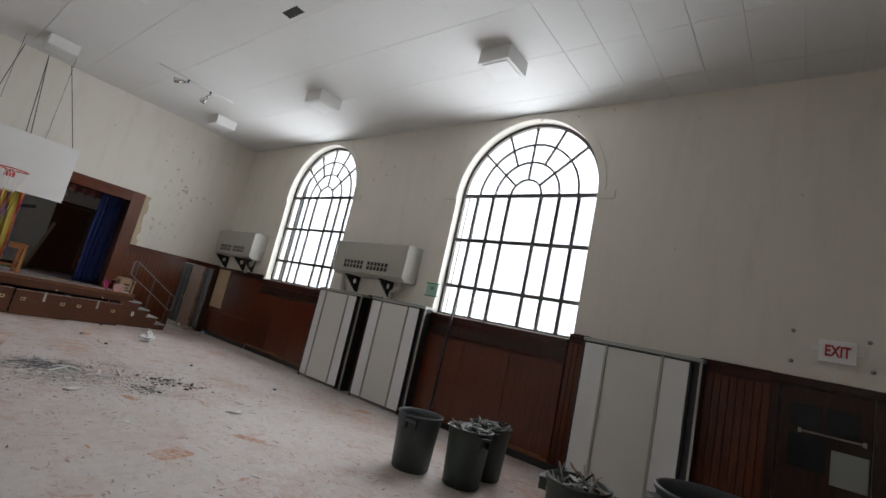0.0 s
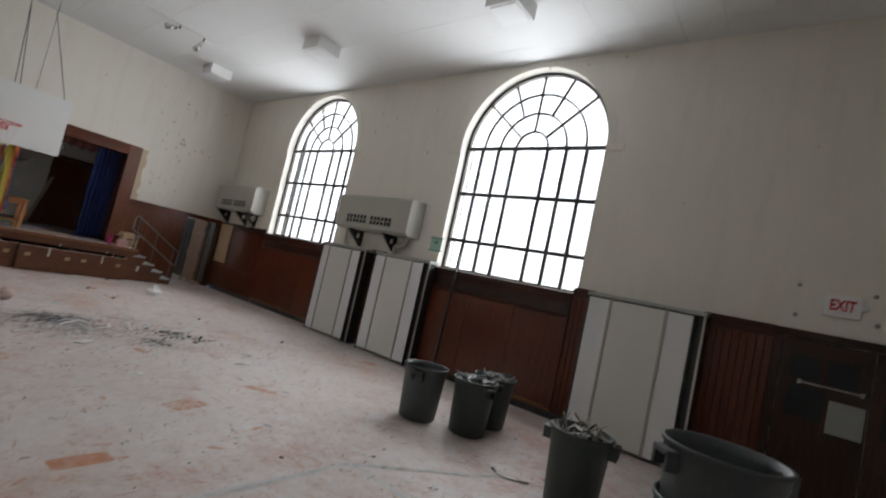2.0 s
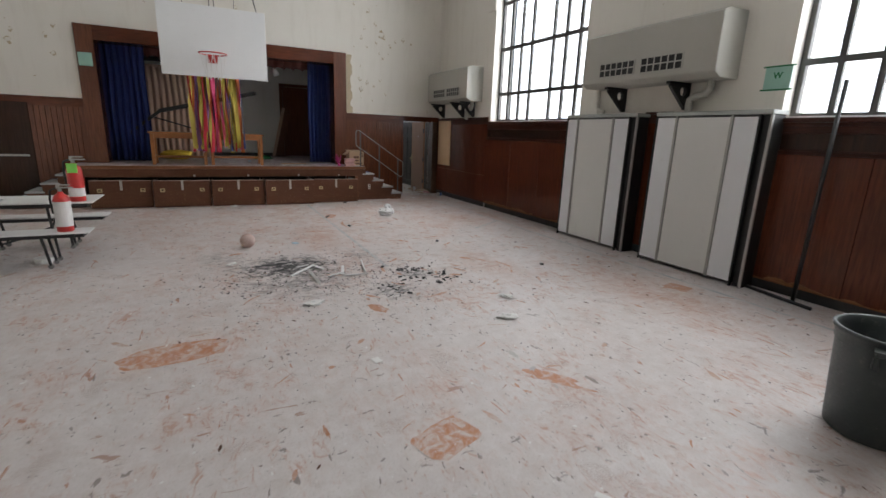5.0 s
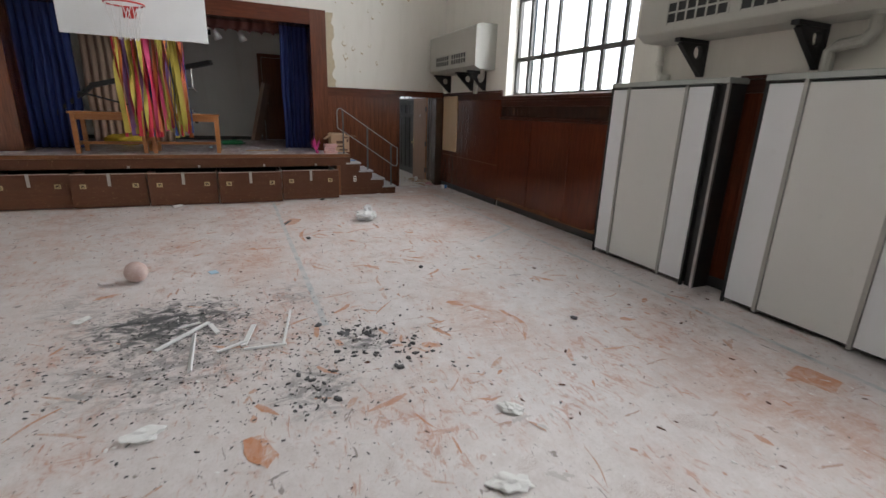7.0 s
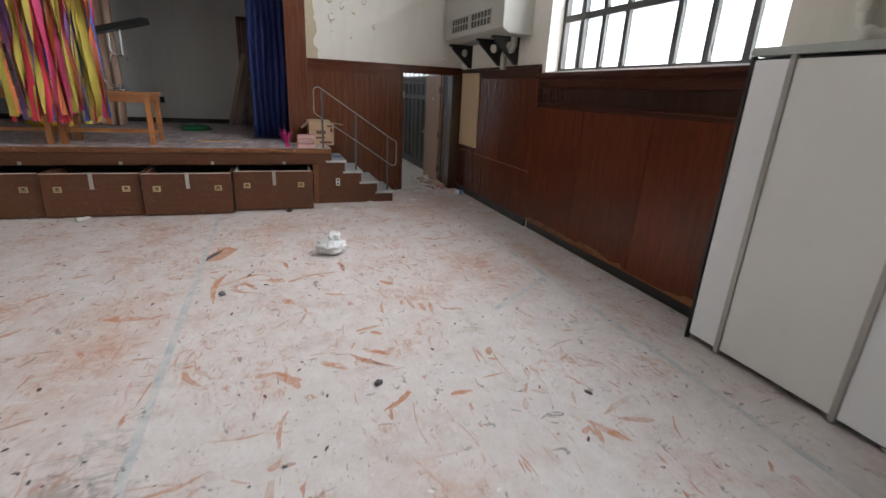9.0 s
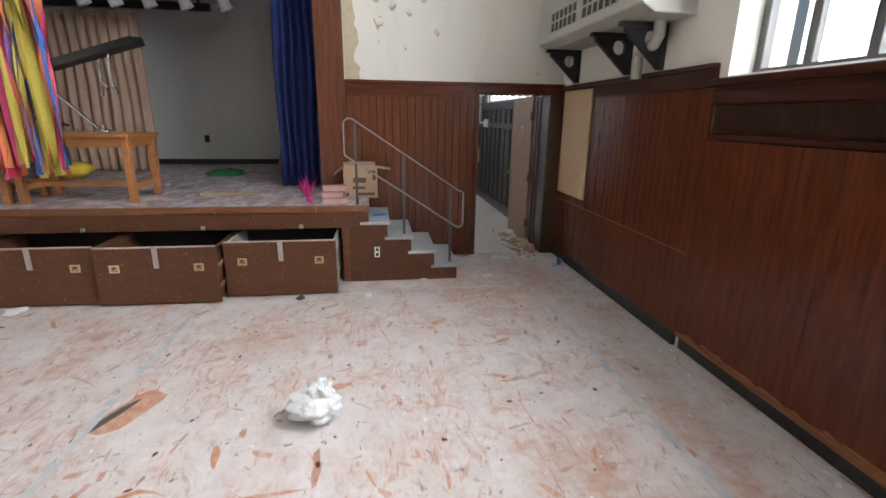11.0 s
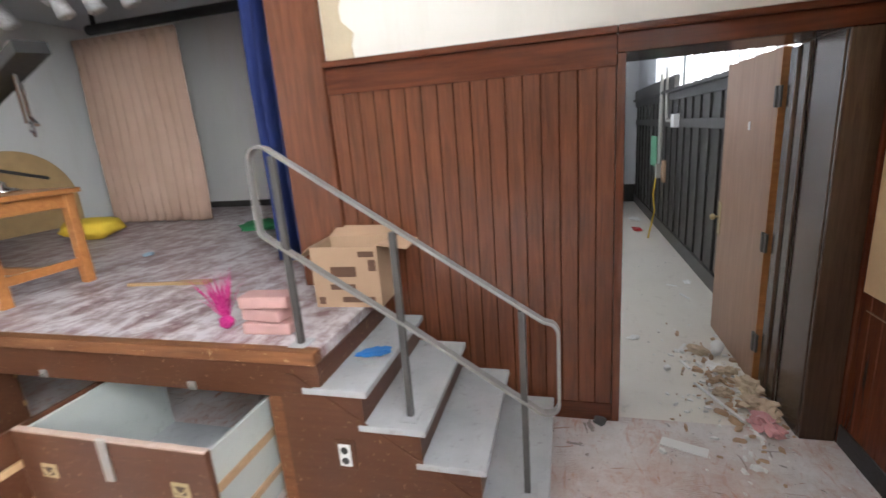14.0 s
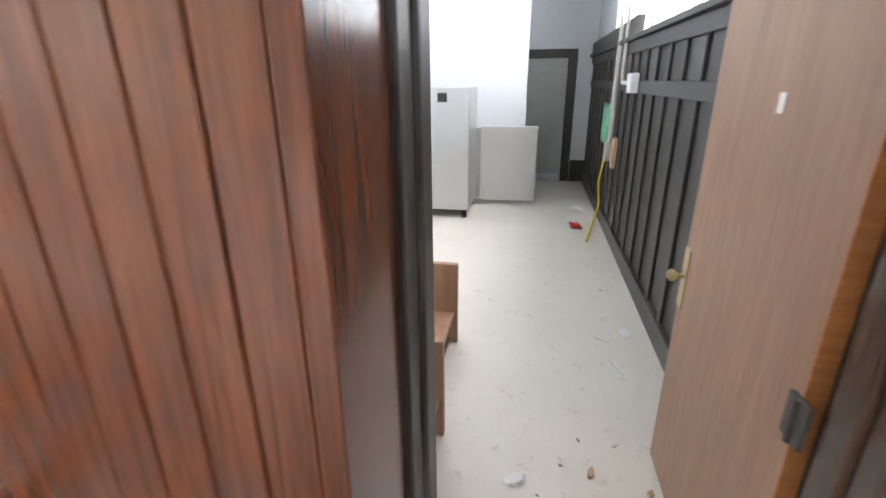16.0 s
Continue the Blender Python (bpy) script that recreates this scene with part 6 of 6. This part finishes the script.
for k, (pts, w) in enumerate((
        ([(-11.02, 3.34), (-10.85, 3.28), (-10.65, 3.26), (-10.39, 3.29)], 0.05),
        ([(-10.60, 3.60), (-10.77, 3.52), (-10.74, 3.42), (-10.60, 3.42), (-10.50, 3.66)], 0.06),
        ([(-10.80, 3.70), (-10.72, 3.84)], 0.12),
        ([(-10.71, 3.86), (-10.80, 4.0), (-10.84, 4.1), (-10.86, 4.35)], 0.035),
        ([(-10.55, 4.66), (-10.45, 4.76)], 0.08),
        ([(-10.34, 3.82), (-10.22, 3.90)], 0.07),
        ([(-11.03, 2.88), (-10.98, 2.98)], 0.09),
        ([(-11.22, 3.84), (-11.05, 3.88)], 0.05),
        ([(-9.33, 4.02), (-9.20, 4.17)], 0.07),
        ([(-9.42, 4.30), (-9.30, 4.46)], 0.05),
        ([(-8.03, 4.20), (-7.90, 4.30)], 0.10),
        ([(-7.88, 4.36), (-7.70, 4.48)], 0.06),
        ([(-7.70, 4.56), (-7.40, 4.62), (-7.15, 4.46)], 0.055),
        ([(-7.58, 3.88), (-7.40, 3.95)], 0.06),
        ([(-7.36, 3.70), (-7.28, 3.82)], 0.09),
        ([(-10.30, 2.55), (-10.22, 2.92)], 0.09),
        ([(-10.74, 3.31), (-10.96, 3.58), (-10.90, 3.72)], 0.035),
        ([(-10.74, 3.31), (-10.86, 3.24), (-10.98, 3.34)], 0.03),
        ([(-6.72, 2.50), (-6.52, 2.54)], 0.10),
        ([(-7.00, 2.55), (-6.86, 2.66)], 0.05),
        ([(-7.20, 5.45), (-7.14, 5.56)], 0.07),
        ([(-2.68, 1.94), (-2.42, 2.08)], 0.07),
        ([(-2.35, 2.30), (-2.12, 2.36), (-1.98, 2.30)], 0.06),
        ([(-4.86, 3.22), (-4.62, 3.42)], 0.06))):
    bm = B()
    smear(bm, pts, w, k)
    part("smear", bm, M["bare"], bp)
rng = random.Random(77)
bm = B()
for k in range(420):
    x, y = rng.uniform(-13.2, -1.6), rng.uniform(-1.6, 6.3)
    if k % 2:
        x, y = rng.uniform(-12.9, -6.5), rng.uniform(2.4, 6.2)
    a, L, bend = rng.uniform(0, 6.28), rng.choice((0.06, 0.1, 0.14, 0.22)) * rng.uniform(0.7, 1.4), rng.uniform(-0.5, 0.5)
    p0, p1 = (x, y), (x + L * 0.5 * math.cos(a), y + L * 0.5 * math.sin(a))
    smear(bm, [p0, p1, (p1[0] + L * 0.5 * math.cos(a + bend), p1[1] + L * 0.5 * math.sin(a + bend))], rng.choice((0.01, 0.016, 0.025, 0.045)), k, 0.0032)
tagged(part("scuff_marks", bm, M["bare_mixed"]), "short orange scuff marks dragged through the dust", "floor stain", kind="stuff")

# burnt place: ash, charcoal, broken white trim
ash = thing("ash_bed", "black ash and soot from a small fire", "ash", (0, 0, 0), kind="structure")
for k, (x, y, lx, ly, a) in enumerate(((-8.45, 1.95, 0.07, 0.30, 20), (-8.42, 1.72, 0.05, 0.25, 5), (-8.2, 1.9, 0.06, 0.16, 40), (-7.72, 3.22, 0.08, 0.12, 30), (-7.6, 3.4, 0.07, 0.05, 0))):
    patch(x, y, lx, ly, a, 41 + k, M["ash"], 0.0045, 0.0, 1.3, ash, "soot")


def scatter(name, label, cat, n, place, size, mats, seed, flat=0.3):
    """Small loose bits joined into one body."""
    r = random.Random(seed)
    bm = B()
    verts, faces = [], []
    for _ in range(n):
        x, y = place(r)
        s = size * r.choice((0.35, 0.5, 0.7, 1.0)) * r.uniform(0.6, 1.3)
        a = r.uniform(0, 6.28)
        e = r.uniform(0.15, 0.7)
        b = len(verts)
        h = s * flat * r.uniform(0.5, 1.2)
        k = r.choice((4, 5, 6))
        tx, ty = r.uniform(-0.25, 0.25), r.uniform(-0.25, 0.25)
        for lev in (0, 1):
            for i in range(k):
                q = 2 * math.pi * i / k + r.uniform(-0.3, 0.3)
                px, py = s * math.cos(q) * (1 - 0.15 * lev), s * e * math.sin(q) * (1 - 0.15 * lev)
                X, Y = px * math.cos(a) - py * math.sin(a), px * math.sin(a) + py * math.cos(a)
                verts.append((x + X, y + Y, 0.002 + lev * h + lev * max(0, tx * X + ty * Y)))
        faces.append(tuple(b + k + i for i in range(k)))
        faces += [(b + i, b + (i + 1) % k, b + k + (i + 1) % k, b + k + i) for i in range(k)]
    me = bpy.data.meshes.new(name)
    me.from_pydata(verts, [], faces)
    me.materials.append(mats)
    bm.free()
    return tagged(new(name, me), label, cat, kind="stuff")


def near(cx, cy, sx, sy):
    return lambda r: (cx + r.gauss(0, sx), cy + r.gauss(0, sy))


def hall_area(r):
    return r.uniform(-13.3, -1.0), r.uniform(-2.5, 6.7)


scatter("charcoal", "black charcoal crumbs spread over the dust", "charcoal", 420, near(-7.5, 3.1, 0.42, 0.45), 0.012, M["ash"], 1, 0.3)
scatter("charcoal", "black charcoal lumps in a heap", "charcoal", 70, near(-7.58, 3.35, 0.14, 0.13), 0.028, M["ash"], 2, 0.5)
scatter("charcoal", "black charcoal lumps beside the heap", "charcoal", 26, near(-7.22, 3.58, 0.10, 0.10), 0.034, M["ash"], 13, 0.6)
scatter("charcoal", "black charcoal lumps strewn before the heap", "charcoal", 45, near(-7.05, 2.88, 0.12, 0.10), 0.026, M["ash"], 14, 0.4)
scatter("charcoal", "soot crumbs beside the burnt trim", "charcoal", 1100, near(-8.0, 2.1, 0.45, 0.55), 0.013, M["ash"], 3, 0.3)
scatter("charcoal", "sparse black crumbs trodden over the dust", "charcoal", 520, near(-7.2, 2.5, 0.65, 0.8), 0.012, M["ash"], 15, 0.3)
scatter("dark_crumbs", "dark crumbs of dirt on the dusty floor", "debris", 1500, hall_area, 0.008, M["ash"], 4, 0.4)
scatter("paint_chips", "pale paint and plaster chips on the floor", "debris", 1400, hall_area, 0.016, M["paper"], 5, 0.12)
scatter("wood_slivers", "brown wood slivers on the dusty floor", "debris", 420, hall_area, 0.024, M["trunk"], 6, 0.12)
scatter("plaster_crumbs", "pale plaster crumbs under the radiator cover", "debris", 120, lambda r: (r.uniform(-13.6, -2), 6.9 - abs(r.gauss(0, 0.12))), 0.02, M["paper"], 7, 0.4)
scatter("rubble", "brown and white rubble at the doorway foot", "debris", 150, near(-15.0, 6.58, 0.32, 0.12), 0.035, M["cardboard"], 8, 0.6)
scatter("rubble", "white plaster rubble at the doorway foot", "debris", 130, near(-14.95, 6.55, 0.4, 0.15), 0.03, M["paper"], 9, 0.5)
scatter("corridor_litter", "small scraps on the corridor floor", "debris", 40, lambda r: (r.uniform(-22, -15.1), r.uniform(5.9, 6.9)), 0.01, M["ash"], 10, 0.3)
scatter("stage_litter", "pale scraps on the stage floor", "debris", 10, lambda r: (r.uniform(-14.4, -14.0), r.uniform(2.5, 4.2)), 0.01, M["paper"], 12, 0.3).location.z = SZ

for pts, w in (([(-7.87, 1.94), (-8.22, 2.26)], 0.045), ([(-8.05, 2.17), (-7.48, 2.18)], 0.045), ([(-8.20, 2.27), (-8.0, 2.33)], 0.045), ([(-7.72, 2.33), (-7.80, 2.52)], 0.035), ([(-7.75, 2.5), (-8.06, 2.58)], 0.05), ([(-7.70, 2.50), (-7.66, 2.78)], 0.025), ([(-7.68, 2.76), (-8.25, 2.87)], 0.022), ([(-8.2, 2.05), (-8.24, 2.2)], 0.03)):
    t = thing("broken_trim", "charred white strip of broken trim", "trim piece", (*pts[0], 0.0), group="burnt trim pieces")
    v = Vector((pts[1][0] - pts[0][0], pts[1][1] - pts[0][1], 0))
    bm = B()
    slab(bm, (0, 0, 0.012), (v.x, v.y, 0.022), w * 0.72, 0.012)
    part("strip", bm, M["white"], t)

# loose things on the floor
t = thing("ball", "scuffed brown ball half covered in dust", "ball", (-9.45, 1.60, 0.0))
bm = B()
bmesh.ops.create_uvsphere(bm, u_segments=24, v_segments=16, radius=0.10, matrix=Matrix.Translation((0, 0, 0.10)))
part("ball", bm, M["leather"], t, smooth=True)
t = thing("plastic_bag", "crumpled clear plastic bag on the floor", "plastic bag", (-11.40, 4.33, 0.0))
bm = B()
blob(bm, 0.15, (0, 0, 0.06), 7, (0.8, 1.0, 0.55), 0.35, 4, 2.2)
blob(bm, 0.09, (-0.02, 0.03, 0.13), 17, (0.8, 0.8, 0.9), 0.5, 3, 2.4)
low = min(v.co.z for v in bm.verts)
for v in bm.verts:
    v.co.z -= low
    v.co += 0.012 * Vector((noise.noise(v.co * 30), noise.noise(v.co * 30 + Vector((9, 0, 0))), 0))
part("bag", bm, M["bag"], t)
t = thing("paper_cup", "white and blue paper cup lying by the baseboard", "cup", (-14.05, 6.80, 0.045), 0)
bm = B()
cyl(bm, (0, -0.06, 0), (0, 0.07, 0), 0.045, 0.035, 18)
part("cup", bm, M["foam_white"], t)
bm = B()
cyl(bm, (0, 0.0, 0.0), (0, 0.06, 0), 0.0425, 0.037, 18)
part("label_band", bm, M["blue"], t, "blue label")
for x, y, r, sd in ((-6.44, 3.90, 0.08, 1), (-5.95, 3.59, 0.10, 2), (-6.92, 2.01, 0.10, 3), (-8.6, 1.35, 0.07, 4), (-13.3, 4.6, 0.06, 5), (-15.25, 6.6, 0.09, 6), (-14.62, 6.67, 0.08, 7), (-14.9, 6.70, 0.08, 8), (-15.7, 6.15, 0.05, 9), (-13.2, 1.6, 0.10, 10), (-17.04, 6.82, 0.06, 11), (-20.3, 6.75, 0.12, 12)):
    t = thing("crumpled_paper", "crumpled white paper scrap on the floor", "paper scrap", (x, y, 0.0), 33 * sd, group="paper scraps")
    bm = B()
    blob(bm, r * 0.8, (0, 0, r * 0.16), sd, (1.15, 0.7, 0.22), 0.7, 3, 1.9)
    part("scrap", bm, M["paper"], t)
for x, y, rz in ((-4.70, -0.15, 10), (-4.67, 0.06, 40)):
    t = thing("paper_plate", "white paper plate lying in the dust", "plate", (x, y, 0.005), rz)
    bm = B()
    lathe(bm, [(0.001, 0.0), (0.045, 0.0), (0.065, 0.01), (0.078, 0.012), (0.065, 0.007), (0.001, 0.003)], 22)
    part("plate", bm, M["paper"], t, smooth=True)
for x, y, rz, l, w in ((-2.9, 1.15, 20, 0.12, 0.06), (-3.35, 0.55, 5, 0.11, 0.05), (-3.4, 0.42, 60, 0.09, 0.04), (-3.9, 2.75, 30, 0.09, 0.04), (-14.41, 6.22, 70, 0.22, 0.07), (-13.73, 5.17, 40, 0.12, 0.05), (-13.75, 5.9, 100, 0.12, 0.08), (-5.6, 2.2, 10, 0.08, 0.06)):
    t = thing("paper_slip", "flat white slip of card on the floor", "paper scrap", (x, y, 0.004), rz)
    bm = B()
    box(bm, -l / 2, l / 2, -w / 2, w / 2, 0, 0.006, 0.002)
    part("slip", bm, M["paper"], t)
tube_thing("bent_wire", "bent grey cable lying on the floor", "cable", [(-0.22, 0.03, 0.012), (-0.15, -0.01, 0.012), (-0.06, -0.035, 0.012), (0.06, 0.01, 0.012), (0.16, 0.08, 0.014)], 0.010, M["chrome"], (-2.08, 4.22, 0))
tube_thing("iron_bar", "dark iron bar lying by the radiator cover", "bar", [(-0.35, 0.1, 0.02), (0.4, -0.05, 0.02)], 0.02, M["black_metal"], (-5.35, 6.72, 0))

t = thing("blue_scrap", "faded blue scrap of paper in the dust", "paper scrap", (-9.51, 2.25, 0.004), 20)
bm = B()
box(bm, -0.05, 0.05, -0.04, 0.04, 0, 0.005, 0.002)
part("slip", bm, M["pale_blue"], t)
for k, (x, y, r) in enumerate(((-10.55, 3.34, 0.035), (-7.34, 5.07, 0.03), (-13.27, 3.97, 0.04), (-9.0, 4.32, 0.03), (-14.57, 5.82, 0.04))):
    t = thing("dark_lump", "small dark lump of dirt on the dusty floor", "debris", (x, y, 0), 40 * k, group="dark lumps")
    bm = B()
    blob(bm, r, (0, 0, r * 0.35), 50 + k, (1.1, 0.8, 0.5), 0.5, 2, 2.0)
    part("lump", bm, M["ash"], t)

for k, (x, y, r) in enumerate(((-15.00, 6.70, 0.085), (-14.82, 6.69, 0.075), (-15.20, 6.64, 0.06), (-14.74, 6.73, 0.06), (-15.50, 6.55, 0.06), (-14.95, 6.55, 0.045))):
    t = thing("crumpled_kraft_paper", "crumpled tan packing paper heaped by the door frame", "packing paper", (x, y, 0), 57 * k, group="packing paper")
    bm = B()
    blob(bm, r, (0, 0, r * 0.4), 70 + k, (1.15, 0.7, 0.5), 1.0, 3, 2.4)
    for v in bm.verts:
        v.co.z = max(v.co.z, 0.002)
    part("paper", bm, M["kraft"], t)
t = thing("foam_cup", "white foam cup with grey print lying by the door", "cup", (-15.48, 6.66, 0.042), 70)
bm = B()
lathe(bm, [(0.001, 0.0), (0.03, 0.0), (0.042, 0.11), (0.044, 0.112), (0.039, 0.11), (0.028, 0.006), (0.001, 0.005)], 20)
for v in bm.verts:
    v.co = Vector((v.co.x, v.co.z - 0.05, v.co.y))
part("cup", bm, M["foam_white"], t, smooth=True)
tube_thing("white_stick", "thin white plastic stick leaning in the rubbish", "stick", [(0, 0, 0.012), (0.42, 0.14, 0.04)], 0.009, M["foam_white"], (-15.05, 6.42, 0))
t = thing("pink_bag", "crumpled pink and white plastic bag by the door frame", "plastic bag", (-14.63, 6.66, 0), 15)
bm = B()
blob(bm, 0.085, (0, 0, 0.03), 91, (1.1, 0.7, 0.4), 0.9, 3, 2.3)
for v in bm.verts:
    v.co.z = max(v.co.z, 0.002)
part("bag", bm, M["dull_pink"], t)
t = thing("red_scrap", "small red scrap on the corridor floor", "paper scrap", (-19.48, 6.67, 0), 10)
bm = B()
blob(bm, 0.09, (0, 0, 0.02), 95, (1.2, 0.8, 0.25), 0.9, 2, 2.3)
part("scrap", bm, M["red"], t)
for x, y, l, rz in ((-16.64, 6.71, 0.14, 20), (-16.95, 6.66, 0.10, 60), (-15.55, 6.45, 0.16, -30), (-15.3, 6.42, 0.12, 15)):
    t = thing("splinter", "pale wood splinter on the corridor floor", "debris", (x, y, 0.006), rz, group="splinters")
    bm = B()
    box(bm, -l / 2, l / 2, -0.010, 0.010, -0.005, 0.004, 0.002)
    part("strip", bm, M["paper"], t)
t = thing("stage_stick", "pale wooden stick lying on the stage floor", "stick", (-14.55, 3.05, SZ + 0.012), 98)
bm = B()
box(bm, -0.3, 0.3, -0.012, 0.012, -0.011, 0.011, 0.003)
box(bm, 0.08, 0.3, -0.03, 0.03, -0.010, 0.012, 0.003)
part("stick", bm, M["raw_wood"], t)
t = thing("blue_wrapper", "small blue wrapper on the stage floor", "wrapper", (-15.3, 2.1, SZ), 20)
bm = B()
blob(bm, 0.06, (0, 0, 0.015), 33, (1.2, 0.7, 0.25), 0.6, 2, 2.2)
part("wrapper", bm, M["pale_blue"], t)

for x, z in ((-0.22, 2.58), (-0.22, 2.22), (0.50, 2.24), (0.46, 2.56)):
    t = thing("wall_anchor", "old rusty anchor stub in the plaster wall", "wall anchor", (x, YN, z), group="wall anchors")
    bm = B()
    lathe(bm, [(0.001, 0.016), (0.012, 0.014), (0.02, 0.006), (0.024, 0.0)], 12)
    for v in bm.verts:
        v.co = Vector((v.co.x, -v.co.z, v.co.y))
    part("stub", bm, M["rail"], t)
for k, (y, z, size) in enumerate(((-3.25, 2.75, 0.14), (-3.0, 2.95, 0.12), (-2.7, 2.82, 0.16), (-2.35, 2.35, 0.10), (-3.3, 2.45, 0.12), (-2.0, 3.1, 0.10), (5.3, 4.05, 0.16), (4.75, 2.95, 0.09), (4.78, 2.72, 0.11))):
    peel(XW, y, z, "x", size, 500 + k)
